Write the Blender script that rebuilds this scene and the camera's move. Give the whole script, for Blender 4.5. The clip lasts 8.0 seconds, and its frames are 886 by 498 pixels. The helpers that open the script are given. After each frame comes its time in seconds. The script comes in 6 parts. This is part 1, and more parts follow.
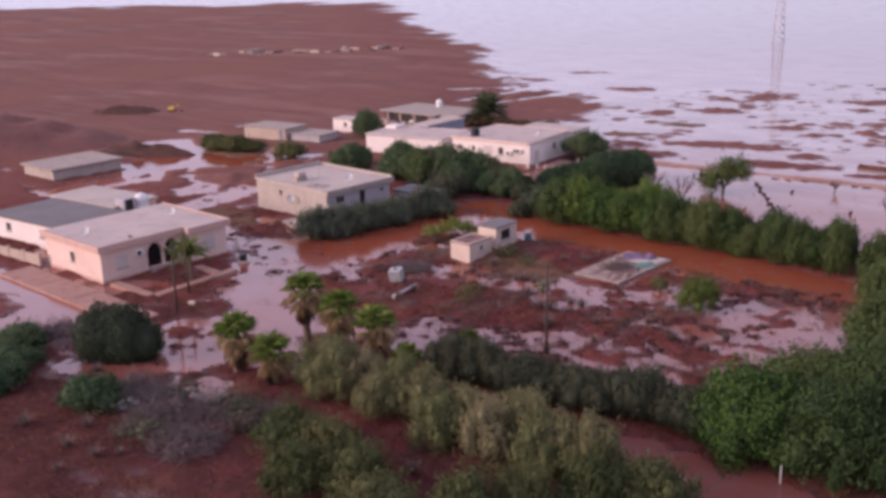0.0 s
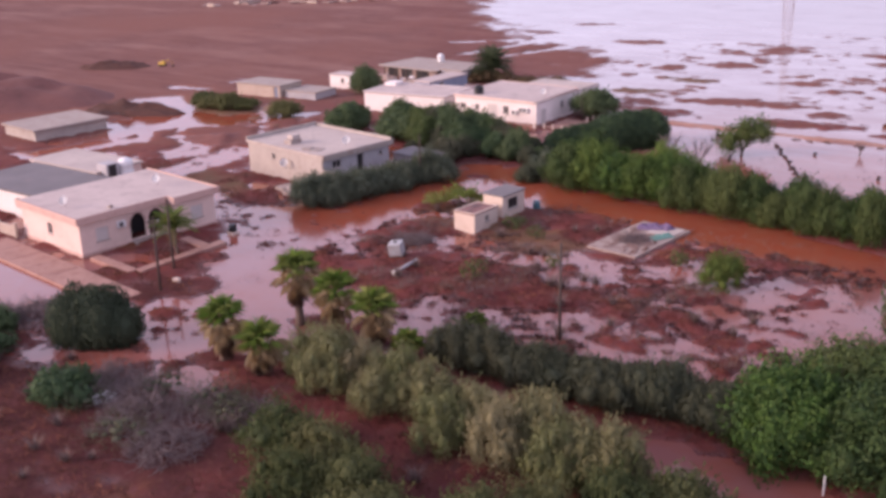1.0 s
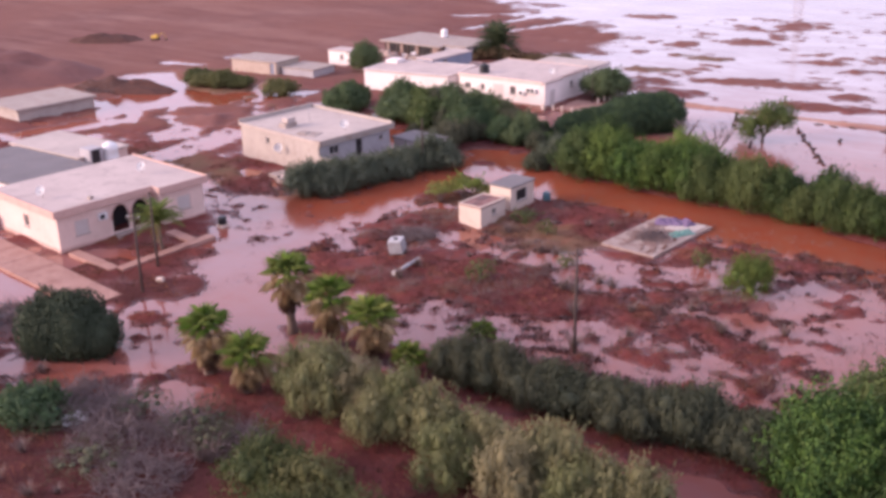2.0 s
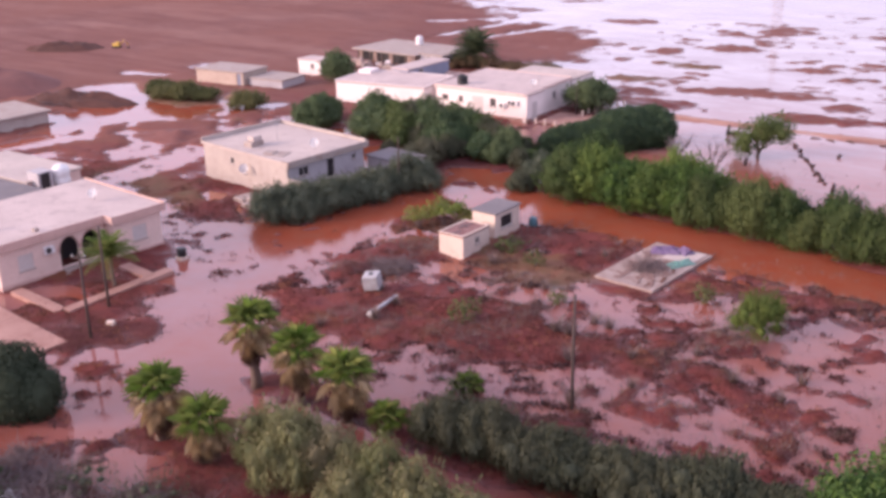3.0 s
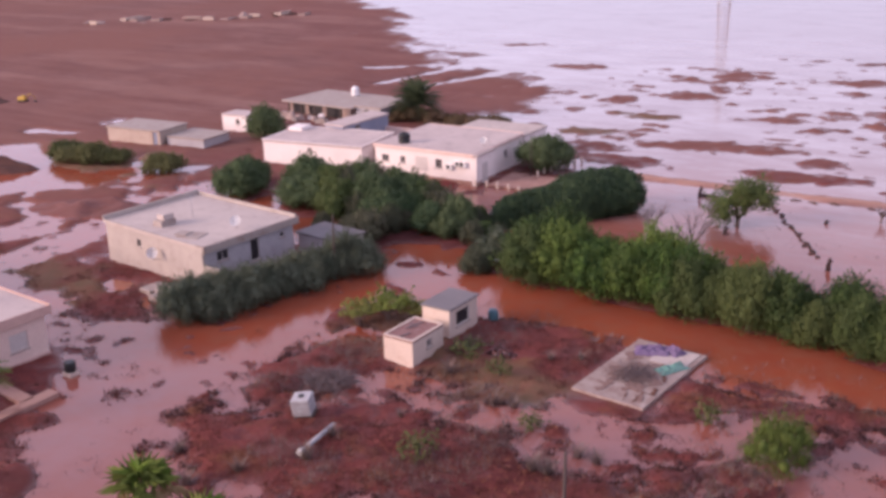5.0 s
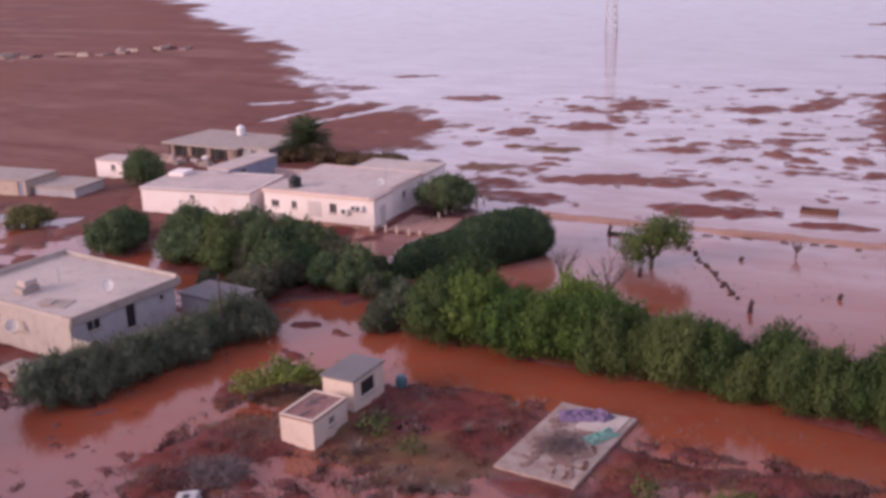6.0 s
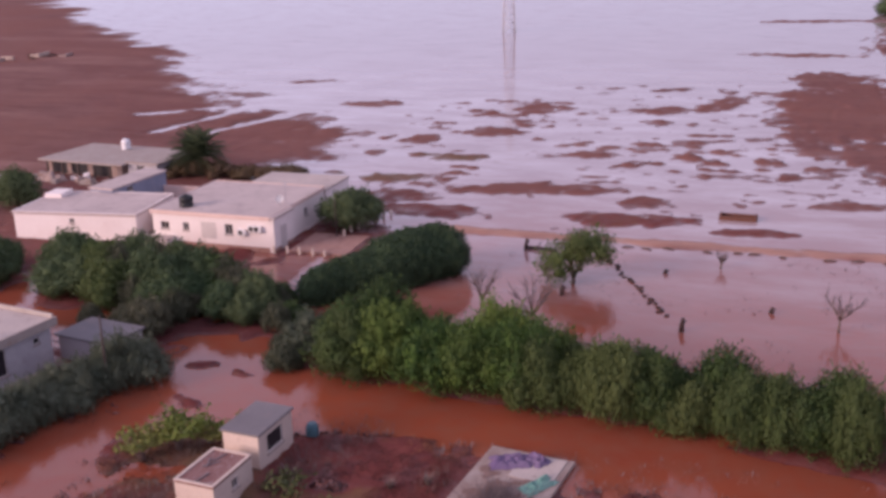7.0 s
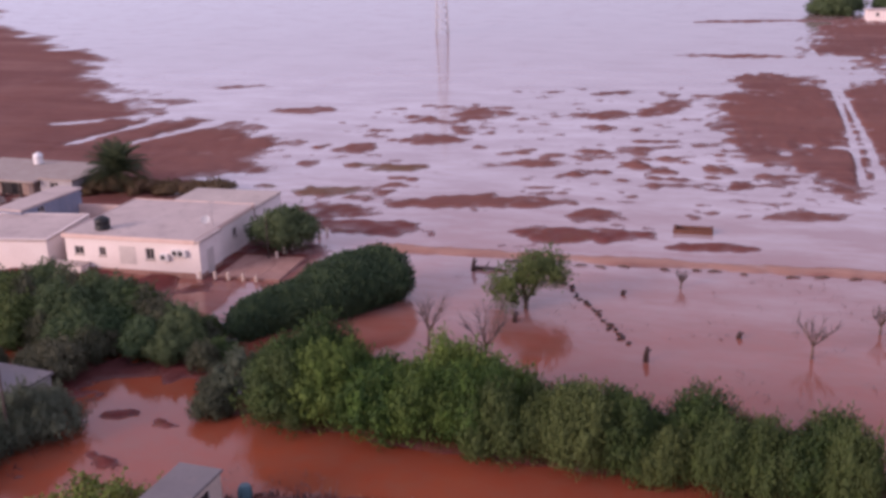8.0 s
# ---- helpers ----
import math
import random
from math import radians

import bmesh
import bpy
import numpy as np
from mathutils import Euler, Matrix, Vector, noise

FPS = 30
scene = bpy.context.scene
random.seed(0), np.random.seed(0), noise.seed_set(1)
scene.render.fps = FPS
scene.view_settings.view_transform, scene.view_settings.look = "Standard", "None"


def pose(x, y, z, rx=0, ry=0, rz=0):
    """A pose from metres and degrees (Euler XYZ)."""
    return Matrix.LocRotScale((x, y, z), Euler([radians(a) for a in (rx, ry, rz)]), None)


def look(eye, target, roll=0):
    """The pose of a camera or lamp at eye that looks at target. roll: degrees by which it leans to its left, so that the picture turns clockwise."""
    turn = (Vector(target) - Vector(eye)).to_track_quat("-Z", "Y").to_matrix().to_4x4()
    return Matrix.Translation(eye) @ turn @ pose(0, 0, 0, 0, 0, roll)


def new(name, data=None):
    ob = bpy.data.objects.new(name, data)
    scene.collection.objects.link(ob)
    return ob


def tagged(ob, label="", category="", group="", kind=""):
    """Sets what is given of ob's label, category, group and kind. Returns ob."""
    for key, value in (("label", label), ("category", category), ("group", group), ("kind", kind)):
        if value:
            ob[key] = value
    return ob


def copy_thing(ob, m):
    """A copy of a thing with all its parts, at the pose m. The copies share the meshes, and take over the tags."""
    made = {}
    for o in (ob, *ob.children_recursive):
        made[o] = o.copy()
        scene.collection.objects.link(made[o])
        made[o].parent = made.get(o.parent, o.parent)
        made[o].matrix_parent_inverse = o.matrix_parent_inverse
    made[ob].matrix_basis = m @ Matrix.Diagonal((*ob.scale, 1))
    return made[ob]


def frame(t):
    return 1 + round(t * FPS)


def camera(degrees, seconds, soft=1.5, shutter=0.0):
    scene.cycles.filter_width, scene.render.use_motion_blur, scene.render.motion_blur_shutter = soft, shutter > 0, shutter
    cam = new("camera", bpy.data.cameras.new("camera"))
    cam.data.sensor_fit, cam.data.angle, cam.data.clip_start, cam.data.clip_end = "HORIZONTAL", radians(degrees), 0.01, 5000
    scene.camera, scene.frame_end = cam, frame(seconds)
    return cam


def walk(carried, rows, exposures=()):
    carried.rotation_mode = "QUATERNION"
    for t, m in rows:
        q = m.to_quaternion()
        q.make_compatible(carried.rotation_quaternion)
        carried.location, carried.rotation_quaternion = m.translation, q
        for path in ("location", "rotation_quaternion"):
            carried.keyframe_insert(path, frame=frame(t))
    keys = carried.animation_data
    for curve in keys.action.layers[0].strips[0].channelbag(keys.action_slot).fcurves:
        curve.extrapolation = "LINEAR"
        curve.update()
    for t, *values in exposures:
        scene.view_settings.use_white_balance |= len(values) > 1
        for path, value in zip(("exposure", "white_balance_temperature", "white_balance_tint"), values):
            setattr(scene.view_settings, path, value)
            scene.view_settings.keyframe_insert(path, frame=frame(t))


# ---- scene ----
cam = camera(46.7, 8.0, soft=3.5)
PATH = [
    (0, (-0.159, 0.511, 30.807), (-1.342, 2.024, 30.249), -1.5),
    (0.5, (-2.36, 3.197, 30.751), (-3.537, 4.699, 30.153), -1.6),
    (1, (-4.634, 5.914, 30.709), (-5.802, 7.402, 30.06), -1.6),
    (2.3, (-10.325, 12.741, 30.804), (-11.482, 14.211, 30.096), -1.3),
    (2.5, (-11.295, 13.875, 30.805), (-12.446, 15.35, 30.098), -1.4),
    (3, (-13.961, 16.959, 30.776), (-15.08, 18.459, 30.072), -1.3),
    (3.5, (-16.25, 19.795, 30.667), (-17.344, 21.314, 29.962), -1.3),
    (4, (-18.626, 22.854, 30.557), (-19.694, 24.393, 29.855), -1.4),
    (4.2, (-19.514, 24.017, 30.54), (-20.572, 25.562, 29.838), -1.4),
    (5.3, (-24.053, 30.318, 30.473), (-25.058, 31.935, 29.863), -1.5),
    (5.5, (-24.918, 31.556, 30.459), (-25.887, 33.201, 29.864), -1.6),
    (6, (-27.105, 34.765, 30.301), (-27.969, 36.468, 29.706), -1.6),
    (6.5, (-29.032, 37.661, 30.109), (-29.807, 39.406, 29.513), -1.6),
    (7, (-30.853, 40.855, 29.993), (-31.539, 42.636, 29.394), -1.7),
    (7.5, (-32.485, 43.882, 29.905), (-33.11, 45.684, 29.303), -1.6),
    (8, (-33.982, 47.253, 29.856), (-34.545, 49.075, 29.253), -1.6),
]
walk(cam, [(t, look(eye, target, roll)) for t, eye, target, roll in PATH],
     [(0.0, 0.16, 6500, 10), (0.5, 0.36, 6500, 10), (1.0, 0.50, 6510, 10), (2.5, 0.84, 6520, 10), (4.0, 0.70, 6560, 11), (5.5, 0.30, 6560, 12), (6.5, 0.08, 6500, 14), (8.0, 0.06, 6400, 16)])

# ---- sky, sun ----
SUN_AZ, SUN_EL = radians(222), radians(17)      # compass-like bearing from +y towards +x, and height
world = bpy.data.worlds.new("dusk_sky")
scene.world = world
world.use_nodes = True
wn, wl = world.node_tree.nodes, world.node_tree.links
wn.clear()
w_out, w_bg = wn.new("ShaderNodeOutputWorld"), wn.new("ShaderNodeBackground")
w_sky, w_mix = wn.new("ShaderNodeTexSky"), wn.new("ShaderNodeMix")
w_sky.sky_type, w_sky.sun_disc = "NISHITA", False
w_sky.sun_elevation, w_sky.sun_rotation = SUN_EL, SUN_AZ
w_mix.data_type = "RGBA"
w_mix.inputs["Factor"].default_value = 0.88
# even dusk cloud, brighter towards the horizon
w_co, w_sep, w_grad = wn.new("ShaderNodeTexCoord"), wn.new("ShaderNodeSeparateXYZ"), wn.new("ShaderNodeValToRGB")
wl.new(w_co.outputs["Generated"], w_sep.inputs[0])
wl.new(w_sep.outputs["Z"], w_grad.inputs["Fac"])
w_grad.color_ramp.interpolation = "EASE"
w_grad.color_ramp.elements[0].position, w_grad.color_ramp.elements[0].color = 0.0, (0.655, 0.63, 0.845, 1)
w_grad.color_ramp.elements[1].position, w_grad.color_ramp.elements[1].color = 0.68, (0.50, 0.47, 0.64, 1)
mid_sky = w_grad.color_ramp.elements.new(0.29)
mid_sky.color = (0.895, 0.86, 1.205, 1)
# the whole sky is lighter on the side where the sun went down
w_dot, w_side, w_glow = wn.new("ShaderNodeVectorMath"), wn.new("ShaderNodeMapRange"), wn.new("ShaderNodeVectorMath")
w_dot.operation, w_glow.operation = "DOT_PRODUCT", "SCALE"
w_dot.inputs[1].default_value = (-0.87, -0.42, 0.26)
wl.new(w_co.outputs["Generated"], w_dot.inputs[0])
wl.new(w_dot.outputs["Value"], w_side.inputs["Value"])
w_side.inputs["From Min"].default_value, w_side.inputs["From Max"].default_value = -1.0, 1.0
w_side.inputs["To Min"].default_value, w_side.inputs["To Max"].default_value = 8.2, 13.5
wl.new(w_grad.outputs[0], w_glow.inputs[0])
wl.new(w_side.outputs[0], w_glow.inputs["Scale"])
wl.new(w_glow.outputs[0], w_mix.inputs[7])
wl.new(w_mix.outputs[2], w_bg.inputs["Color"])
w_bg.inputs["Strength"].default_value = 0.105
wl.new(w_bg.outputs[0], w_out.inputs["Surface"])

sun = new("sun", bpy.data.lights.new("sun", "SUN"))
sun.data.energy, sun.data.angle, sun.data.color = 3.4, radians(25), (1.0, 0.72, 0.60)
SUN_FROM = Vector((math.sin(SUN_AZ) * math.cos(SUN_EL), math.cos(SUN_AZ) * math.cos(SUN_EL), math.sin(SUN_EL)))
sun.matrix_world = look(SUN_FROM * 100, (0, 0, 0))


# ---- materials ----
def nodes_of(name):
    m = bpy.data.materials.new(name)
    m.use_nodes = True
    nt = m.node_tree
    return m, nt.nodes, nt.links, nt.nodes["Principled BSDF"]


def noise_node(n, l, coord, scale, detail=4, rough=0.6, stretch=None):
    t = n.new("ShaderNodeTexNoise")
    t.inputs["Scale"].default_value, t.inputs["Detail"].default_value = scale, detail
    t.inputs["Roughness"].default_value = rough
    if stretch:
        mp = n.new("ShaderNodeMapping")
        mp.inputs["Scale"].default_value = stretch
        l.new(coord, mp.inputs["Vector"])
        coord = mp.outputs[0]
    l.new(coord, t.inputs["Vector"])
    return t.outputs["Fac"]


def ramp(n, l, fac, lo, hi):
    r = n.new("ShaderNodeMapRange")
    r.inputs["From Min"].default_value, r.inputs["From Max"].default_value = lo, hi
    l.new(fac, r.inputs["Value"])
    return r.outputs[0]


def blend(n, l, fac, a, b):
    m = n.new("ShaderNodeMix")
    m.data_type = "RGBA"
    for sock, v in ((m.inputs["Factor"], fac), (m.inputs[6], a), (m.inputs[7], b)):
        if hasattr(v, "links"):
            l.new(v, sock)
        elif isinstance(v, (int, float)):
            sock.default_value = v
        else:
            sock.default_value = (*v, 1)
    return m.outputs[2]


def surface(name, a, b, stain=None, rough=0.85, scale=0.6, fine=9.0, amount=0.5, bump=0.3, depth=0.02, metal=0.0, stretch=None, gloss=0.3):
    """Two-scale mottled surface: a to b in large clouds, fine grain, and stains of a third colour."""
    m, n, l, p = nodes_of(name)
    co = n.new("ShaderNodeTexCoord").outputs["Object"]
    big = noise_node(n, l, co, scale, 5, 0.65, stretch)
    small = noise_node(n, l, co, fine, 4, 0.7)
    col = blend(n, l, ramp(n, l, big, 0.3, 0.7), a, b)
    if stain:
        st = noise_node(n, l, co, scale * 2.7, 6, 0.75, stretch)
        col = blend(n, l, ramp(n, l, st, 0.66 - amount * 0.25, 0.78), col, stain)
    dark = tuple(v * 0.62 for v in a)
    col = blend(n, l, ramp(n, l, small, 0.42, 0.75), col, blend(n, l, 0.5, col, dark))
    l.new(col, p.inputs["Base Color"])
    p.inputs["Roughness"].default_value, p.inputs["Metallic"].default_value = rough, metal
    p.inputs["Specular IOR Level"].default_value = gloss
    if bump:
        bp = n.new("ShaderNodeBump")
        bp.inputs["Strength"].default_value, bp.inputs["Distance"].default_value = bump, depth
        l.new(small, bp.inputs["Height"])
        l.new(bp.outputs[0], p.inputs["Normal"])
    return m


def foliage(name, dark, light, warm, rough=0.6, thin=0.25, depth=0.6):
    """Leaves: each leaf its own tint, each plant a little off, some light let through."""
    m, n, l, p = nodes_of(name)
    geo, info = n.new("ShaderNodeNewGeometry"), n.new("ShaderNodeObjectInfo")
    co = n.new("ShaderNodeTexCoord").outputs["Object"]
    world_pos = geo.outputs["Position"]
    clump = noise_node(n, l, co, 1.5, 2, 0.5)
    mass = noise_node(n, l, world_pos, 0.62, 3, 0.6)
    col = blend(n, l, ramp(n, l, clump, 0.36, 0.64), dark, light)
    col = blend(n, l, ramp(n, l, mass, 0.46, 0.60), blend(n, l, depth, col, dark), col)
    col = blend(n, l, ramp(n, l, geo.outputs["Random Per Island"], 0.4, 2.2), col, warm)
    col = blend(n, l, ramp(n, l, info.outputs["Random"], 0.15, 1.35), col, warm)
    l.new(col, p.inputs["Base Color"])
    p.inputs["Roughness"].default_value, p.inputs["Specular IOR Level"].default_value = rough, 0.1
    tr, mx = n.new("ShaderNodeBsdfTranslucent"), n.new("ShaderNodeMixShader")
    l.new(col, tr.inputs["Color"])
    mx.inputs[0].default_value = thin
    l.new(p.outputs[0], mx.inputs[1])
    l.new(tr.outputs[0], mx.inputs[2])
    l.new(mx.outputs[0], n["Material Output"].inputs["Surface"])
    return m


M_PINK = surface("pink_plaster", (0.78, 0.60, 0.54), (0.66, 0.48, 0.43), (0.50, 0.30, 0.24), 0.9, 0.35, 6, 0.3, 0.15)
M_TRIM = surface("rose_trim", (0.62, 0.42, 0.37), (0.53, 0.35, 0.31), (0.36, 0.22, 0.19), 0.85, 0.6, 8, 0.4, 0.15)
M_CREAM = surface("cream_plaster", (0.66, 0.54, 0.47), (0.58, 0.46, 0.40), (0.42, 0.26, 0.21), 0.9, 0.5, 7, 0.4, 0.2)
M_WHITE = surface("white_plaster", (0.86, 0.78, 0.76), (0.78, 0.68, 0.66), (0.55, 0.38, 0.33), 0.9, 0.3, 6, 0.2, 0.15)
M_BLOCK = surface("raw_render", (0.47, 0.405, 0.37), (0.39, 0.335, 0.31), (0.29, 0.225, 0.20), 0.92, 0.4, 7, 0.6, 0.25)
M_GREYWALL = surface("grey_wall", (0.46, 0.43, 0.45), (0.36, 0.34, 0.37), (0.26, 0.21, 0.20), 0.9, 0.4, 7, 0.4, 0.2)
M_BLUEGREY = surface("blue_grey_wall", (0.26, 0.28, 0.37), (0.20, 0.22, 0.30), (0.42, 0.36, 0.36), 0.8, 0.5, 6, 0.4, 0.15, stretch=(1, 1, 0.25))
M_ROOF = surface("concrete_roof", (0.56, 0.46, 0.435), (0.45, 0.365, 0.35), (0.31, 0.25, 0.24), 0.88, 0.25, 5, 0.6, 0.2)
M_ROOFLIGHT = surface("pale_roof", (0.53, 0.445, 0.41), (0.43, 0.36, 0.34), (0.32, 0.25, 0.23), 0.88, 0.25, 5, 0.5, 0.2)
M_ROOFGREY = surface("grey_roof", (0.20, 0.18, 0.19), (0.155, 0.14, 0.15), (0.25, 0.20, 0.19), 0.85, 0.3, 5, 0.5, 0.2)
M_RUST = surface("rusty_sheet", (0.19, 0.075, 0.065), (0.25, 0.13, 0.12), (0.46, 0.40, 0.40), 0.7, 1.3, 12, 0.6, 0.3)
M_CONC = surface("worn_concrete", (0.40, 0.34, 0.31), (0.32, 0.26, 0.24), (0.24, 0.12, 0.09), 0.9, 0.5, 8, 0.6, 0.3)
M_PATH = surface("muddy_paving", (0.42, 0.25, 0.21), (0.34, 0.19, 0.16), (0.22, 0.09, 0.07), 0.75, 0.35, 6, 0.7, 0.25)
M_BEIGE = surface("beige_wall", (0.52, 0.42, 0.36), (0.43, 0.34, 0.29), (0.30, 0.18, 0.15), 0.9, 0.4, 6, 0.5, 0.2)
M_DARK = surface("dark_opening", (0.025, 0.022, 0.026), (0.04, 0.035, 0.04), None, 0.4, 1.0, 8, 0.3, 0.0)
M_SHUTTER = surface("pale_shutter", (0.62, 0.56, 0.54), (0.54, 0.48, 0.47), None, 0.6, 0.9, 9, 0.3, 0.1)
M_METAL = surface("galvanised_metal", (0.42, 0.42, 0.45), (0.33, 0.33, 0.36), (0.28, 0.16, 0.11), 0.45, 1.0, 9, 0.3, 0.1, metal=0.7)
M_WHITEPL = surface("white_plastic", (0.80, 0.79, 0.80), (0.70, 0.68, 0.69), (0.48, 0.40, 0.37), 0.45, 0.8, 9, 0.3, 0.05)
M_DULLPL = surface("dirty_white_plastic", (0.46, 0.46, 0.49), (0.35, 0.34, 0.36), (0.24, 0.17, 0.15), 0.5, 1.4, 9, 0.9, 0.05)
M_SLAB = surface("muddy_slab", (0.43, 0.35, 0.32), (0.27, 0.205, 0.19), (0.19, 0.095, 0.075), 0.9, 0.42, 6, 1.0, 0.3)
M_BLACKPL = surface("black_plastic", (0.02, 0.02, 0.022), (0.03, 0.03, 0.033), None, 0.45, 0.8, 9, 0.3, 0.05)
M_BLUEPL = surface("blue_green_plastic", (0.055, 0.12, 0.15), (0.08, 0.15, 0.175), (0.2, 0.12, 0.1), 0.5, 0.8, 9, 0.3, 0.05)
M_WOOD = surface("weathered_pole_wood", (0.065, 0.046, 0.042), (0.10, 0.074, 0.068), (0.04, 0.028, 0.025), 0.9, 1.0, 14, 0.5, 0.4, stretch=(1, 1, 0.08))
M_BARK = surface("bark", (0.13, 0.09, 0.07), (0.19, 0.14, 0.12), (0.07, 0.05, 0.04), 0.95, 1.5, 12, 0.5, 0.6, 0.04, stretch=(1, 1, 0.15))
M_THATCH = surface("dry_palm_skirt", (0.30, 0.22, 0.15), (0.22, 0.145, 0.10), (0.13, 0.075, 0.06), 0.9, 2.0, 14, 0.6, 0.3)
M_TWIG = surface("dead_twigs", (0.155, 0.118, 0.125), (0.215, 0.170, 0.175), (0.085, 0.058, 0.060), 0.95, 1.2, 9, 0.5, 0.2)
M_DRY = surface("dry_grey_stems", (0.21, 0.15, 0.135), (0.17, 0.13, 0.125), (0.26, 0.19, 0.11), 0.95, 0.7, 6, 0.5, 0.0)
M_STONE = surface("rubble_stone", (0.40, 0.31, 0.28), (0.28, 0.19, 0.17), (0.20, 0.09, 0.07), 0.9, 0.9, 6, 0.5, 0.4)
M_WETSTONE = surface("wet_dark_stone", (0.045, 0.026, 0.024), (0.07, 0.038, 0.032), (0.03, 0.02, 0.02), 0.7, 1.2, 8, 0.5, 0.4)
M_MUDBRICK = surface("wet_mud_brick", (0.15, 0.066, 0.046), (0.11, 0.048, 0.036), (0.07, 0.034, 0.028), 0.9, 1.0, 8, 0.5, 0.4)
M_PURPLE = surface("purple_cloth", (0.13, 0.085, 0.18), (0.20, 0.15, 0.24), (0.08, 0.05, 0.11), 0.85, 1.3, 9, 0.5, 0.3)
M_TEAL = surface("teal_cloth", (0.13, 0.29, 0.25), (0.20, 0.36, 0.31), (0.35, 0.30, 0.28), 0.85, 1.2, 9, 0.5, 0.3)
M_YELLOW = surface("yellow_paint", (0.62, 0.42, 0.08), (0.52, 0.33, 0.07), (0.25, 0.14, 0.07), 0.6, 1.0, 6, 0.4, 0.1)

F_BRIGHT = foliage("leaf_bright_green", (0.034, 0.07, 0.026), (0.104, 0.19, 0.042), (0.175, 0.235, 0.062))
F_LONG = foliage("leaf_clipped_hedge", (0.048, 0.082, 0.046), (0.084, 0.13, 0.062), (0.112, 0.142, 0.078))
F_CLIPPED = foliage("leaf_clipped_evergreen", (0.034, 0.052, 0.034), (0.050, 0.074, 0.044), (0.072, 0.088, 0.056))
F_HEDGE = foliage("leaf_hedge_green", (0.038, 0.066, 0.028), (0.08, 0.136, 0.042), (0.128, 0.156, 0.058))
F_DARK = foliage("leaf_dark_green", (0.05, 0.086, 0.046), (0.09, 0.144, 0.062), (0.126, 0.16, 0.078))
F_GREY = foliage("leaf_grey_green", (0.086, 0.108, 0.078), (0.125, 0.15, 0.102), (0.16, 0.175, 0.12))
F_DUSK = foliage("leaf_dull_green", (0.066, 0.078, 0.052), (0.102, 0.112, 0.068), (0.136, 0.132, 0.086))
F_FEATHER = foliage("leaf_feathery_green", (0.14, 0.156, 0.07), (0.215, 0.232, 0.1), (0.29, 0.242, 0.15))
F_OLIVE = foliage("leaf_olive_green", (0.058, 0.078, 0.034), (0.112, 0.134, 0.05), (0.165, 0.16, 0.072))
F_PALM = foliage("leaf_palm_green", (0.07, 0.135, 0.026), (0.15, 0.25, 0.04), (0.29, 0.3, 0.1), 0.5)
F_RUSH = foliage("leaf_rush_green", (0.085, 0.13, 0.034), (0.15, 0.205, 0.052), (0.22, 0.235, 0.075))
F_DATE = foliage("leaf_date_palm", (0.046, 0.066, 0.038), (0.07, 0.095, 0.048), (0.1, 0.118, 0.062), 0.5)
F_DRYPALM = foliage("leaf_dry_palm", (0.3, 0.2, 0.11), (0.44, 0.33, 0.19), (0.52, 0.42, 0.28), 0.7)
F_DEADPALM = foliage("leaf_dead_palm", (0.075, 0.040, 0.036), (0.13, 0.075, 0.06), (0.20, 0.13, 0.10), 0.9)
F_BROWN = foliage("leaf_brown_hedge", (0.12, 0.082, 0.05), (0.165, 0.128, 0.07), (0.2, 0.135, 0.09))
F_VINE = foliage("leaf_vine_yellow_green", (0.110, 0.150, 0.036), (0.185, 0.235, 0.055), (0.27, 0.26, 0.09))
F_STRAW = foliage("straw_weed", (0.24, 0.075, 0.045), (0.30, 0.11, 0.065), (0.34, 0.17, 0.11), 0.9, 0.15)
F_SODDEN = foliage("sodden_weed", (0.070, 0.034, 0.036), (0.105, 0.050, 0.052), (0.14, 0.085, 0.075), 0.8, 0.1)
F_WEED = foliage("mud_weed", (0.090, 0.033, 0.031), (0.125, 0.046, 0.042), (0.15, 0.080, 0.062), 0.9, 0.15)


# ---- value noise over the plan ----
TABLES = {}


def value_noise(x, y, scale, seed):
    if seed not in TABLES:
        TABLES[seed] = np.random.RandomState(seed).rand(256, 256)
    table = TABLES[seed]
    u, v = x / scale + 1000.37, y / scale + 1000.71
    iu, iv = np.floor(u).astype(int), np.floor(v).astype(int)
    fu, fv = u - iu, v - iv
    fu, fv = fu * fu * (3 - 2 * fu), fv * fv * (3 - 2 * fv)
    a, b = table[iu % 256, iv % 256], table[(iu + 1) % 256, iv % 256]
    c, d = table[iu % 256, (iv + 1) % 256], table[(iu + 1) % 256, (iv + 1) % 256]
    return (a * (1 - fu) + b * fu) * (1 - fv) + (c * (1 - fu) + d * fu) * fv - 0.5


def fractal(x, y, scale, seed, octaves=4, gain=0.55):
    out, amp = 0, 1.0
    for k in range(octaves):
        out = out + amp * value_noise(x * math.cos(k) - y * math.sin(k), x * math.sin(k) + y * math.cos(k), scale / 2 ** k, seed + k)
        amp *= gain
    return out


def step(d, soft):
    t = np.clip(d / soft * 0.5 + 0.5, 0, 1)
    return t * t * (3 - 2 * t)


def ellipse(x, y, cx, cy, rx, ry, turn=0.0):
    """1 in the middle, 0 on the rim, negative outside."""
    c, s = math.cos(radians(turn)), math.sin(radians(turn))
    u, v = (x - cx) * c + (y - cy) * s, -(x - cx) * s + (y - cy) * c
    return 1 - np.sqrt((u / rx) ** 2 + (v / ry) ** 2)


